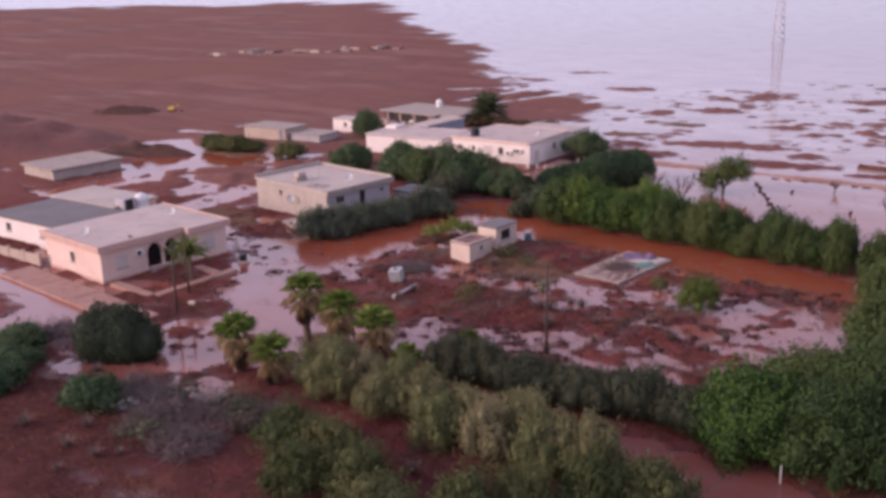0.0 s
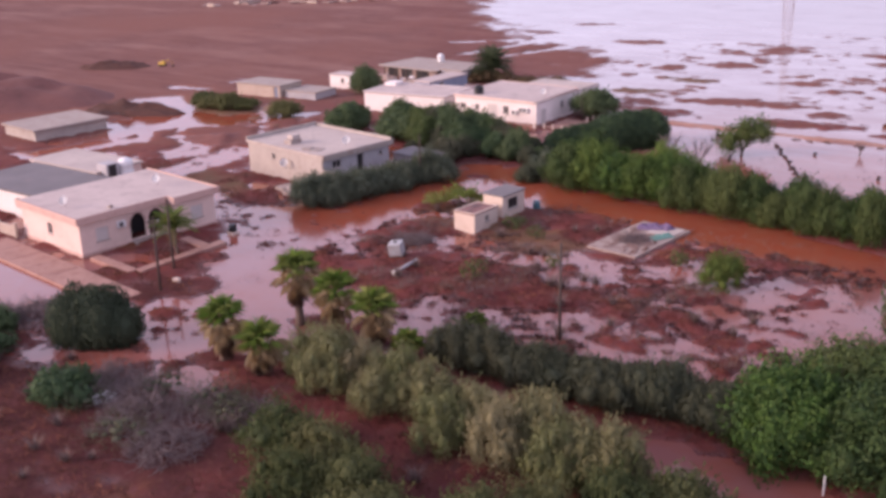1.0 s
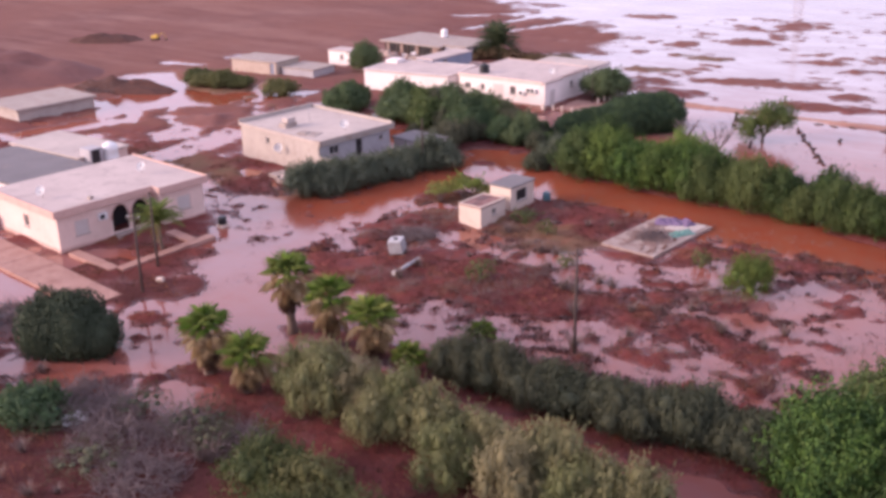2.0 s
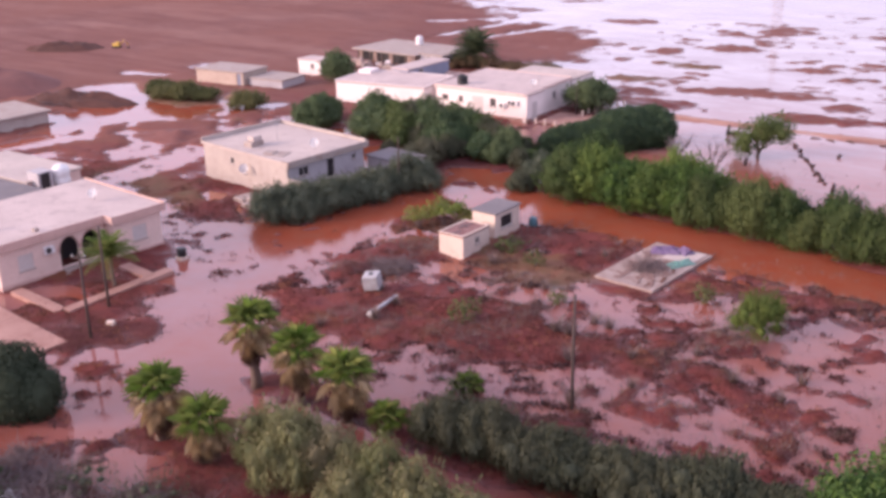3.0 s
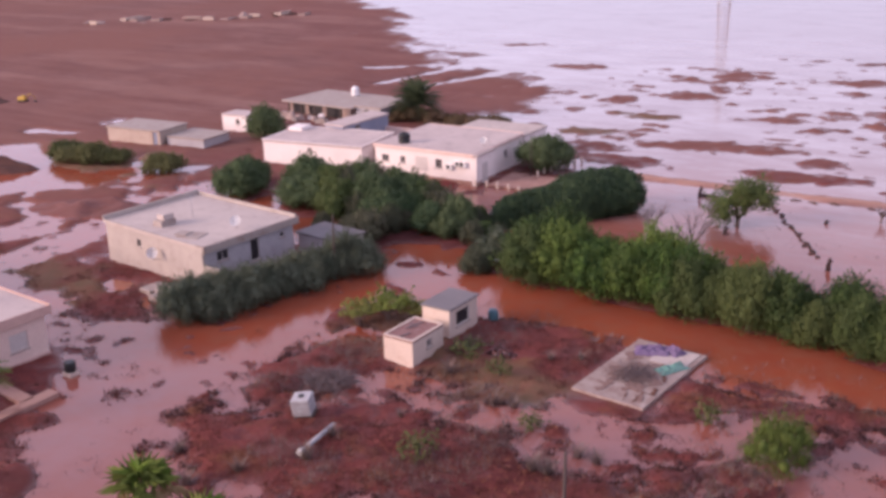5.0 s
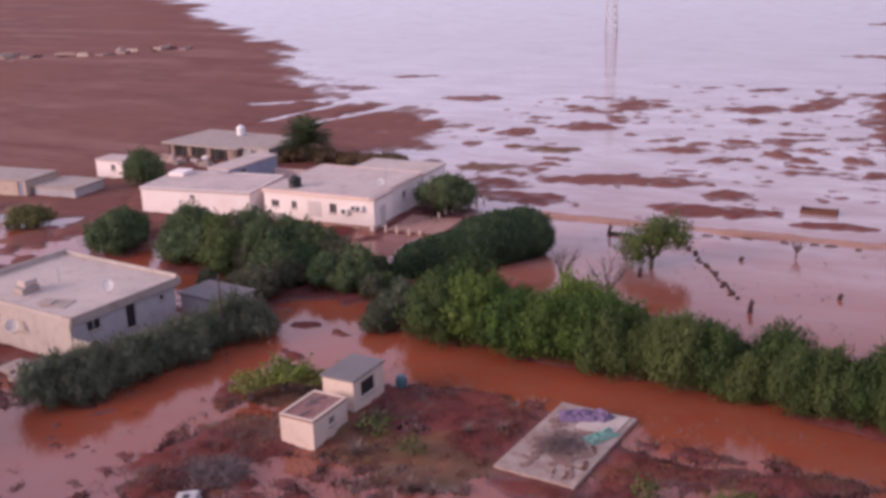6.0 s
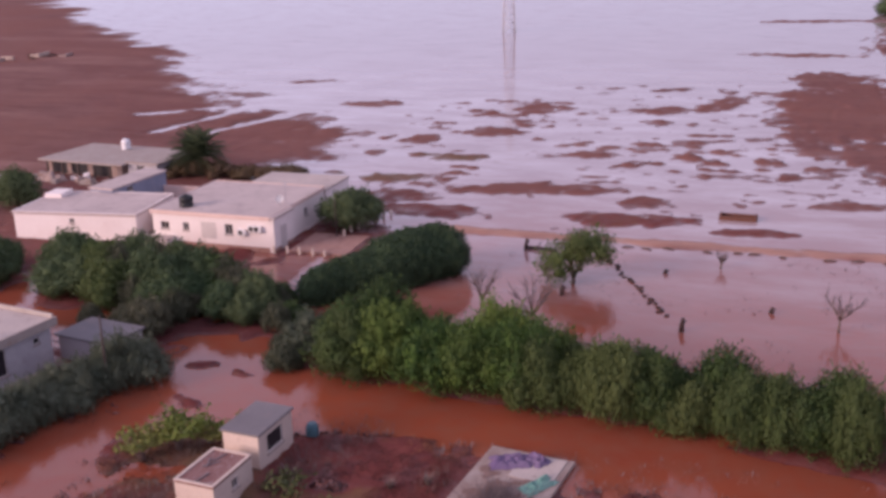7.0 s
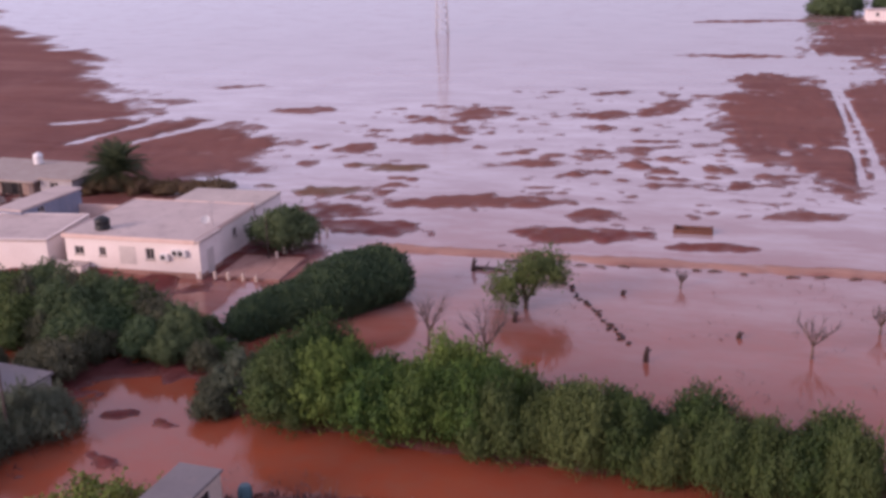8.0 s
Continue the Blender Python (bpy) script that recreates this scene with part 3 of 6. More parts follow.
me = raw_mesh("ground", np.stack([GX, GY, GZ], -1).reshape(-1, 3), quads)
tone = np.zeros((ny, nx, 4), dtype=np.float32)
tone[..., 0] = np.maximum(step(np.minimum(-(GX + 112) * 0.70 - (GY - 165) * 0.715, np.minimum(-112 - GX, GY - 88 - 0.15 * GX - 18)) + 14 * fractal(GX, GY, 14, 5), 22), step(GY - 145 + 10 * fractal(GX, GY, 14, 6), 14) * 0.80)
tone[..., 1] = step(strip(GX, GY, -68, 136.6, -10, 138.4, 1.5) + fractal(GX, GY, 3, 7), 1.2)
for gcx, gcy, grx, gry in ((-78, 168.7, 8, 2.5), (-85, 157, 7, 3), (-62, 84, 3, 2), (-128, 110, 12, 6), (-66, 87, 4, 4), (-54, 82, 4, 3), (-100, 78, 9, 5)):
    tone[..., 2] = np.maximum(tone[..., 2], 0.75 * step(ellipse(GX, GY, gcx, gcy, grx, gry) + 0.9 * fractal(GX, GY, 2.5, 8), 0.5))
for gcx, gcy, grx, gry in ((-62, 33, 26, 11), (-52, 40, 9, 5), (-42, 61, 6, 2), (-54, 57.5, 6, 2.2), (-73, 55, 4.5, 3), (-76, 44, 6, 4), (-30, 40, 20, 6), (-80, 105, 12, 4)):   # trodden scrub and leaf litter; the last also paints shade at the mixed hedge's foot
    tone[..., 3] = np.maximum(tone[..., 3], 0.85 * step(ellipse(GX, GY, gcx, gcy, grx, gry) + 0.8 * fractal(GX, GY, 3.0, 9), 0.5))
attr = me.color_attributes.new("tone", "FLOAT_COLOR", "POINT")
attr.data.foreach_set("color", tone.ravel())
me.polygons.foreach_set("use_smooth", np.ones(len(me.polygons), dtype=bool))
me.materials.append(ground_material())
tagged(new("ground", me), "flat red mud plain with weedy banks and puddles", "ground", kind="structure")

me = raw_mesh("water", [(-4500, -4500, 0), (4500, -4500, 0), (4500, 4500, 0), (-4500, 4500, 0)], [(0, 1, 2, 3)])
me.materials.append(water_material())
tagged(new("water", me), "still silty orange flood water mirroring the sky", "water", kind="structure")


def ground_at(x, y):
    return float(land_height(np.array([x], dtype=float), np.array([y], dtype=float))[0])


# ---- building blocks ----
def thing(name, m, label, category, group="", kind=""):
    ob = new(name)
    ob.empty_display_size = 0.3
    ob.matrix_world = m
    return tagged(ob, label, category, group, kind)


def part(name, bm, material, parent, label=""):
    me = bpy.data.meshes.new(name)
    bm.normal_update()
    bm.to_mesh(me)
    bm.free()
    me.materials.append(material)
    ob = new(name, me)
    ob.parent = parent
    return tagged(ob, label)


def box(bm, x0, y0, z0, x1, y1, z1, bevel=0.0):
    r = bmesh.ops.create_cube(bm, size=1)
    bmesh.ops.scale(bm, vec=(x1 - x0, y1 - y0, z1 - z0), verts=r["verts"])
    bmesh.ops.translate(bm, vec=((x0 + x1) / 2, (y0 + y1) / 2, (z0 + z1) / 2), verts=r["verts"])
    if bevel:
        edges = list({e for v in r["verts"] for e in v.link_edges})
        bmesh.ops.bevel(bm, geom=edges, offset=bevel, segments=2, affect="EDGES", profile=0.7)
    return bm


def boxes(*dims, bevel=0.0):
    bm = bmesh.new()
    for d in dims:
        box(bm, *d, bevel=bevel)
    return bm


def tube(bm, points, radii, sides=8, cap=True):
    """A tapered tube along points."""
    rings, points = [], [Vector(p) for p in points]
    for i, p in enumerate(points):
        d = (points[min(i + 1, len(points) - 1)] - points[max(i - 1, 0)]).normalized()
        a = d.orthogonal().normalized()
        b = d.cross(a)
        rings.append([bm.verts.new(p + radii[i] * (math.cos(k * math.tau / sides) * a + math.sin(k * math.tau / sides) * b)) for k in range(sides)])
    for r0, r1 in zip(rings, rings[1:]):
        for k in range(sides):
            f = bm.faces.new((r0[k], r0[(k + 1) % sides], r1[(k + 1) % sides], r1[k]))
            f.smooth = True
    if cap:
        bm.faces.new(rings[0][::-1])
        bm.faces.new(rings[-1])
    return bm


def cylinder(bm, x, y, z, r, h, sides=16, bevel=0.03):
    return tube(bm, [(x, y, z), (x, y, z + bevel), (x, y, z + h - bevel), (x, y, z + h)], [r - bevel, r, r, r - bevel], sides)


def wall_with_holes(bm, length, height, thick, holes):
    """A wall along x from 0, its outside at y = 0 and its inside at y = thick, cut by holes (x0, z0, x1, z1)."""
    xs = sorted({0, length, *(v for h in holes for v in (h[0], h[2]))})
    zs = sorted({0, height, *(v for h in holes for v in (h[1], h[3]))})
    def open_at(i, k):
        cx, cz = (xs[i] + xs[i + 1]) / 2, (zs[k] + zs[k + 1]) / 2
        return any(h[0] < cx < h[2] and h[1] < cz < h[3] for h in holes)
    v = {}
    def vert(i, j, k):
        if (i, j, k) not in v:
            v[i, j, k] = bm.verts.new((xs[i], j * thick, zs[k]))
        return v[i, j, k]
    nxs, nzs = len(xs) - 1, len(zs) - 1
    solid = {(i, k) for i in range(nxs) for k in range(nzs) if not open_at(i, k)}
    for i, k in solid:
        bm.faces.new((vert(i, 0, k), vert(i + 1, 0, k), vert(i + 1, 0, k + 1), vert(i, 0, k + 1)))
        bm.faces.new((vert(i, 1, k), vert(i, 1, k + 1), vert(i + 1, 1, k + 1), vert(i + 1, 1, k)))
        if (i - 1, k) not in solid:
            bm.faces.new((vert(i, 0, k), vert(i, 0, k + 1), vert(i, 1, k + 1), vert(i, 1, k)))
        if (i + 1, k) not in solid:
            bm.faces.new((vert(i + 1, 0, k), vert(i + 1, 1, k), vert(i + 1, 1, k + 1), vert(i + 1, 0, k + 1)))
        if (i, k - 1) not in solid:
            bm.faces.new((vert(i, 0, k), vert(i, 1, k), vert(i + 1, 1, k), vert(i + 1, 0, k)))
        if (i, k + 1) not in solid:
            bm.faces.new((vert(i, 0, k + 1), vert(i + 1, 0, k + 1), vert(i + 1, 1, k + 1), vert(i, 1, k + 1)))
    return bm


def wall_on(house, length, height, holes, material, m, thick=0.25, label="", foot=-0.5):
    """One wall of a house at the pose m in the house's own frame."""
    bm = wall_with_holes(bmesh.new(), length, height - foot, thick, [(a, b - foot, c, d - foot) for a, b, c, d in holes])
    bmesh.ops.transform(bm, matrix=m @ pose(0, 0, foot), verts=bm.verts)
    return part("wall", bm, material, house, label)


def window_in(house, m, x0, z0, x1, z1, style="dark"):
    rim = M_WOOD if style == "ruin" else M_SHUTTER
    """Frame, sill and pane or shutter for a hole of a wall at the pose m."""
    def put(bm):
        bmesh.ops.transform(bm, matrix=m, verts=bm.verts)
        return bm
    w = part("window", put(boxes((x0, 0.10, z0, x1, 0.13, z1))), M_SHUTTER if style == "shutter" else M_DARK, house, "closed pale shutter" if style == "shutter" else "dark window pane")
    f = 0.06
    part("frame", put(boxes((x0, 0.05, z0, x0 + f, 0.16, z1), (x1 - f, 0.05, z0, x1, 0.16, z1), (x0 + f, 0.05, z1 - f, x1 - f, 0.16, z1), (x0 + f, 0.05, z0, x1 - f, 0.16, z0 + f))), rim, w)
    part("sill", put(boxes((x0 - 0.08, -0.08, z0 - 0.09, x1 + 0.08, 0.05, z0 - 0.004), bevel=0.01)), M_TRIM if style == "trim" else M_CONC, w)
    if style == "shutter":
        for k in range(6):
            z = z0 + f + (z1 - z0 - 2 * f) * (k + 0.5) / 6
            part("slat", put(boxes((x0 + f, 0.07, z - 0.02, x1 - f, 0.098, z + 0.03))), M_SHUTTER, w)
    elif style not in ("open", "ruin"):
        part("mullion", put(boxes(((x0 + x1) / 2 - 0.025, 0.06, z0 + f, (x0 + x1) / 2 + 0.025, 0.098, z1 - f))), M_SHUTTER, w)
    return w


FRONT = Matrix.Identity(4)


def box_house(name, m, w, d, h, wall_mat, roof_mat, label, front=(), left=(), right=(), over=0.25, slab=0.22, parapet=0.0, fascia=None, doors=(), style="dark", category="house"):
    """A flat-roofed house: facade along x at y = 0, depth along y. Windows as (x0, z0, x1, z1) of each side; doors on the facade."""
    house = thing(name, m, label, category)
    sides = ((FRONT, w, list(front) + list(doors)), (pose(w, 0.25, 0, 0, 0, 90), d - 0.5, list(right)), (pose(w, d, 0, 0, 0, 180), w, []), (pose(0, d - 0.25, 0, 0, 0, 270), d - 0.5, list(left)))
    for mm, length, holes in sides:
        wall_on(house, length, h - slab, holes, wall_mat, mm)
        for hole in holes:
            if hole in doors:
                bm = boxes((hole[0], 0.10, hole[1], hole[2], 0.16, hole[3]), (hole[0] + 0.12, 0.08, hole[1] + 0.15, hole[2] - 0.12, 0.10, hole[3] - 0.15))
                bmesh.ops.transform(bm, matrix=mm, verts=bm.verts)
                part("door", bm, M_BLUEGREY, house, "closed metal door")
            else:
                window_in(house, mm, *hole, style=style)
    roof = part("roof", boxes((-over, -over, h - slab + 0.003, w + over, d + over, h), bevel=0.02), roof_mat, house)
    if fascia:
        part("fascia", boxes((-over - 0.03, -over - 0.03, h - slab - 0.12, w + over + 0.03, -over, h + 0.06), (-over - 0.03, -over, h - slab - 0.12, -over, d + over, h + 0.06),
                             (w + over, -over, h - slab - 0.12, w + over + 0.03, d + over, h + 0.06), (-over, d + over, h - slab - 0.12, w + over, d + over + 0.03, h + 0.06)), fascia, roof)
    if parapet:
        t = 0.18
        part("parapet", boxes((-over, -over, h + 0.002, w + over, -over + t, h + parapet), (-over, d + over - t, h + 0.002, w + over, d + over, h + parapet),
                              (-over, -over + t, h + 0.002, -over + t, d + over - t, h + parapet), (w + over - t, -over + t, h + 0.002, w + over, d + over - t, h + parapet), bevel=0.015), wall_mat, roof)
    part("floor", boxes((0.25, 0.25, -0.4, w - 0.25, d - 0.25, 0.15)), M_CONC, house)
    return house


def dish(parent_m, r, label="white satellite dish on a short mast"):
    """A shallow bowl on a mast, aimed along local -y and up."""
    ob = thing("satellite_dish", parent_m, label, "satellite dish")
    bm = bmesh.new()
    rings = []
    for i in range(5):
        a = i / 4
        rings.append([bm.verts.new((r * a * math.cos(k * math.tau / 20), 0.30 * r * a * a, r * a * math.sin(k * math.tau / 20))) for k in range(20)] if i else [bm.verts.new((0, 0, 0))])
    for k in range(20):
        bm.faces.new((rings[0][0], rings[1][k], rings[1][(k + 1) % 20]))
        for i in range(1, 4):
            bm.faces.new((rings[i][k], rings[i + 1][k], rings[i + 1][(k + 1) % 20], rings[i][(k + 1) % 20]))
    bmesh.ops.solidify(bm, geom=bm.faces[:], thickness=0.02)
    bmesh.ops.transform(bm, matrix=pose(0, -0.12, 0.75 * r + 0.35, -30, 0, 0) @ pose(0, 0, 0, 0, 0, 180), verts=bm.verts)
    part("bowl", bm, M_WHITEPL, ob)
    part("mast", tube(bmesh.new(), [(0, 0, -0.02), (0, 0, 0.75 * r + 0.35)], [0.03, 0.03], 8), M_METAL, ob)
    part("feed_arm", tube(bmesh.new(), [(0, -0.12, 0.4 + 0.1 * r), (0, -0.12 - r, 0.5 + 0.8 * r)], [0.015, 0.02], 6), M_METAL, ob)
    return ob


def antenna(m, h, label="thin aerial mast on a flat roof"):
    ob = thing("aerial_mast", m, label, "antenna")
    part("mast", tube(bmesh.new(), [(0, 0, -0.02), (0, 0, h)], [0.025, 0.018], 6), M_METAL, ob)
    for k in range(4):
        z = h - 0.1 - 0.12 * k
        part("rod", tube(bmesh.new(), [(-0.35 + 0.05 * k, 0.03, z), (0.35 - 0.05 * k, 0.03, z)], [0.01, 0.01], 5), M_METAL, ob)
    return ob


def water_tank(m, r, h, mat, label):
    ob = thing("water_tank", m, label, "water tank")
    bm = tube(bmesh.new(), [(0, 0, 0), (0, 0, 0.05), (0, 0, h * 0.25), (0, 0, h * 0.28), (0, 0, h * 0.5), (0, 0, h * 0.53), (0, 0, h * 0.78), (0, 0, h * 0.92), (0, 0, h)],
              [r * 0.92, r, r, r * 0.96, r * 0.96, r, r, r * 0.8, r * 0.45], 20)
    body = part("tank_body", bm, mat, ob)
    part("lid", cylinder(bmesh.new(), 0, 0, h - 0.01, r * 0.34, 0.1, 16, 0.02), mat, body)
    part("outlet_pipe", tube(bmesh.new(), [(r * 0.9, 0, 0.12), (r + 0.25, 0, 0.12), (r + 0.25, 0, 0.0)], [0.03, 0.03, 0.03], 6), M_METAL, ob)
    return ob


def air_conditioner(m):
    ob = thing("air_conditioner", m, "white outdoor air conditioner unit on the wall", "air conditioner")
    part("case", boxes((-0.42, -0.36, -0.3, 0.42, -0.04, 0.3), bevel=0.03), M_WHITEPL, ob)
    part("fan_grille", tube(bmesh.new(), [(-0.1, -0.39, 0), (-0.1, -0.362, 0)], [0.22, 0.24], 18), M_DARK, ob)
    for bx in (-0.35, 0.30):
        part("bracket", boxes((bx, -0.34, -0.36, bx + 0.05, 0.0, -0.303)), M_METAL, ob)
    return ob


# ---- pink house with the arched porch ----
A = pose(-86.1, 55.9, 0, 0, 0, 86)
pink = thing("pink_house", A, "pale pink plastered flat-roofed house with a twin-arched porch", "house")
AW, AD, AH, BAY, OUT = 14.2, 10.8, 3.8, 9.6, 1.15
wall_on(pink, BAY, AH - 0.25, [(1.6, 1.2, 2.9, 2.5), (5.2, 0.45, 6.9, 2.95), (7.2, 0.45, 8.9, 2.95)], M_PINK, FRONT)
bay_m = pose(BAY, -OUT, 0)
wall_on(pink, AW - BAY, AH - 0.25, [(1.7, 1.2, 3.1, 2.5)], M_PINK, bay_m)
bay_s = pose(BAY, -0.002, 0, 0, 0, 270)
wall_on(pink, OUT - 0.252, AH - 0.25, [], M_PINK, bay_s, 0.25)
wall_on(pink, AD + OUT - 0.5, AH - 0.25, [(6.0, 1.2, 7.2, 2.4)], M_PINK, pose(AW, -OUT + 0.25, 0, 0, 0, 90))
wall_on(pink, AW, AH - 0.25, [], M_PINK, pose(AW, AD, 0, 0, 0, 180))
left_m = pose(0, AD - 0.25, 0, 0, 0, 270)
wall_on(pink, AD - 0.5, AH - 0.25, [(4.6, 1.35, 5.5, 2.45)], M_PINK, left_m)
window_in(pink, FRONT, 1.6, 1.2, 2.9, 2.5, "shutter")
window_in(pink, bay_m, 1.7, 1.2, 3.1, 2.5, "shutter")
window_in(pink, left_m, 4.6, 1.35, 5.5, 2.45)
window_in(pink, pose(AW, -OUT + 0.25, 0, 0, 0, 90), 6.0, 1.2, 7.2, 2.4)


def arch_fill(x0, x1, z0, z1, spring):
    """The plaster that turns a square hole into a pointed arch."""
    bm = bmesh.new()
    c = (x0 + x1) / 2
    for side in (0, 1):
        pts = []
        for k in range(9):
            a = k / 8 * math.pi / 2
            x = (c - x0) * (1 - math.cos(a) ** 1.2)
            pts.append((x, spring + (z1 - spring - 0.05) * math.sin(a) ** 0.9))
        out = [(x0 + x if side == 0 else x1 - x, z) for x, z in pts]
        for (xa, za), (xb, zb) in zip(out, out[1:]):
            f = [bm.verts.new((xa, y, za)) for y in (0.0, 0.25)] + [bm.verts.new((xb, y, zb)) for y in (0.0, 0.25)]
            t = [bm.verts.new((xa, y, z1)) for y in (0.0, 0.25)] + [bm.verts.new((xb, y, z1)) for y in (0.0, 0.25)]
            for q in ((f[0], f[2], t[2], t[0]), (f[1], t[1], t[3], f[3]), (f[0], f[1], f[3], f[2])):
                bm.faces.new(q)
    bmesh.ops.recalc_face_normals(bm, faces=bm.faces[:])
    return bm


for ax0, ax1 in ((5.2, 6.9), (7.2, 8.9)):
    part("arch", arch_fill(ax0, ax1, 0.45, 2.95, 1.75), M_PINK, pink)
    part("arch_trim", tube(bmesh.new(), [((ax0 + ax1) / 2 + (ax1 - ax0) * 0.55 * math.cos(a) * (1 if True else 0), -0.03, 1.75 + 1.22 * math.sin(a)) for a in np.linspace(0, math.pi, 13)], [0.06] * 13, 6), M_TRIM, pink)
# porch walls are coloured near black to carry the shade behind the arches
part("porch_wall", boxes((4.9, 2.2, 0.0, 9.2, 2.4, AH - 0.26)), M_DARK, pink, "porch back wall in deep shade")
for sx in (4.7, 9.2):
    part("porch_side", boxes((sx, 0.26, 0.0, sx + 0.2, 2.4, AH - 0.26)), M_DARK, pink)
part("porch_door", boxes((5.6, 2.12, 0.4, 6.6, 2.19, 2.5)), M_WOOD, pink)
part("porch_step", boxes((4.9, -1.1, -0.3, 9.2, -0.003, 0.2), (5.2, -0.75, 0.2, 8.9, -0.003, 0.38), bevel=0.02), M_CONC, pink)
roof = part("roof", boxes((-0.35, -0.35, AH - 0.247, BAY, AD + 0.3, AH), (BAY, -OUT - 0.35, AH - 0.247, AW + 0.35, AD + 0.3, AH)), M_ROOF, pink, "dusty concrete roof")
part("fascia", boxes((-0.40, -0.40, AH - 0.55, BAY - 0.3, -0.352, AH + 0.14), (BAY - 0.35, -OUT - 0.40, AH - 0.55, BAY - 0.302, -0.352, AH + 0.14), (BAY - 0.3, -OUT - 0.40, AH - 0.55, AW + 0.40, -OUT - 0.352, AH + 0.14),
                     (-0.40, -0.352, AH - 0.55, -0.352, AD + 0.3, AH + 0.14), (AW + 0.352, -OUT - 0.352, AH - 0.55, AW + 0.40, AD + 0.3, AH + 0.14)), M_TRIM, roof, "rose cornice band")
part("eave", boxes((BAY - 0.3, -OUT - 0.35, AH - 0.243, BAY, 0.0, AH - 0.004)), M_ROOF, roof)
part("pilaster", boxes((BAY - 0.22, -0.30, -0.3, BAY - 0.004, -0.004, AH - 0.26), bevel=0.02), M_TRIM, pink)
for run in ((-0.06, -0.06, -0.5, 4.8, -0.003, 0.35), (-0.06, -0.003, -0.5, -0.003, AD, 0.35), (BAY + 0.01, -OUT - 0.06, -0.5, AW + 0.06, -OUT - 0.003, 0.35)):
    part("plinth", boxes(run), M_TRIM, pink)
part("floor", boxes((0.3, 0.3, -0.4, AW - 0.3, AD - 0.3, 0.12)), M_CONC, pink)
air_conditioner(A @ pose(4.2, 0, 2.35))
dish(A @ pose(1.4, 4.6, AH, 0, 0, -66), 0.45)
dish(A @ pose(11.4, 4.3, AH, 0, 0, -66), 0.45)
roof_stub = thing("roof_stub", A @ pose(3.9, 0.9, AH), "low concrete roof outlet", "roof outlet")
part("outlet", boxes((-0.2, -0.2, -0.01, 0.2, 0.2, 0.3), bevel=0.04), M_CONC, roof_stub)

# lower buildings behind it
box_house("grey_roof_house", pose(-112.5, 59.6, 0, 0, 0, 2), 13.6, 8.2, 3.0, M_WHITE, M_ROOFGREY, "white low house with a dark grey roof", front=((2.5, 1.2, 3.5, 2.2), (9.0, 1.2, 10, 2.2)), over=0.3)
back = box_house("pink_outhouse", pose(-114.5, 68.6, 0, 0, 0, 2), 12.2, 6.0, 3.05, M_PINK, M_ROOFLIGHT, "small pale outhouse with a dusty flat roof", over=0.2)
water_tank(pose(-101.6, 72.3, 3.05 - 0.9), 0.85, 1.9, M_WHITEPL, "white plastic water tank on a block base")
tank_base = thing("tank_base", pose(-101.6, 72.3, 0), "rough concrete block base for a water tank", "block base")
part("base", boxes((-1.1, -1.0, -0.3, 1.1, 1.0, 2.15), bevel=0.03), M_CONC, tank_base)
shaft = thing("roof_cabin", pose(-102.0, 70.2, 0), "dark narrow cabin beside the water tank", "cabin")
part("cabin_wall", boxes((-0.9, -0.7, -0.3, 0.9, 0.9, 3.9), bevel=0.03), M_GREYWALL, shaft)
part("cabin_door", boxes((0.905, -0.45, 2.2, 0.95, 0.5, 3.8)), M_DARK, shaft)
yard_wall = thing("yard_wall", pose(-108.5, 55.4, 0, 0, 0, 2), "low beige yard wall beside the pink house", "wall")
part("wall_panel", boxes((0, 0, -0.4, 11.4, 0.2, 1.25), bevel=0.02), M_BEIGE, yard_wall)
for k in range(5):
    part("pier", boxes((k * 2.8 - 0.04, -0.06, -0.4, k * 2.8 + 0.26, 0.26, 1.5), bevel=0.02), M_BEIGE, yard_wall)

# ---- grey house with the overhanging front ----
B = pose(-83.55, 85.1, 0, 0, 0, 84)
grey = thing("grey_house", B, "raw grey rendered flat-roofed house, unfinished, behind a hedge", "house")
BW, BD, BH = 10.3, 13.6, 3.85
fm = pose(0.25, 0.06, 0)
front_holes = [(1.3, 2.1, 2.6, 3.0), (5.0, 1.1, 6.0, 3.1), (8.45, 2.35, 9.0, 2.85), (0.9, 0.3, 2.2, 1.35)]
wall_on(grey, BW - 0.25, BH - 0.25, front_holes, M_GREYWALL, fm)
for hole, look_of in zip(front_holes, ("dark", "open", "open", "open")):
    window_in(grey, fm, *hole, look_of)
lm = pose(0, BD - 0.25, 0, 0, 0, 270)
wall_on(grey, BD - 0.25, BH - 0.25, [(4.3, 2.2, 4.9, 2.95)], M_BLOCK, lm)
window_in(grey, lm, 4.3, 2.2, 4.9, 2.95, "open")
wall_on(grey, BD - 0.57, BH - 0.25, [], M_BLOCK, pose(BW, 0.32, 0, 0, 0, 90))
wall_on(grey, BW, BH - 0.25, [], M_BLOCK, pose(BW, BD, 0, 0, 0, 180))
roof = part("roof", boxes((-0.12, -0.3, BH - 0.247, BW + 0.3, BD + 0.2, BH), bevel=0.02), M_ROOFLIGHT, grey, "pale concrete roof")
part("parapet", boxes((-0.12, BD + 0.05, BH + 0.002, BW + 0.3, BD + 0.2, BH + 0.42), (BW + 0.15, -0.15, BH + 0.002, BW + 0.3, BD + 0.05, BH + 0.30), bevel=0.02), M_BLOCK, roof, "rough block parapet")
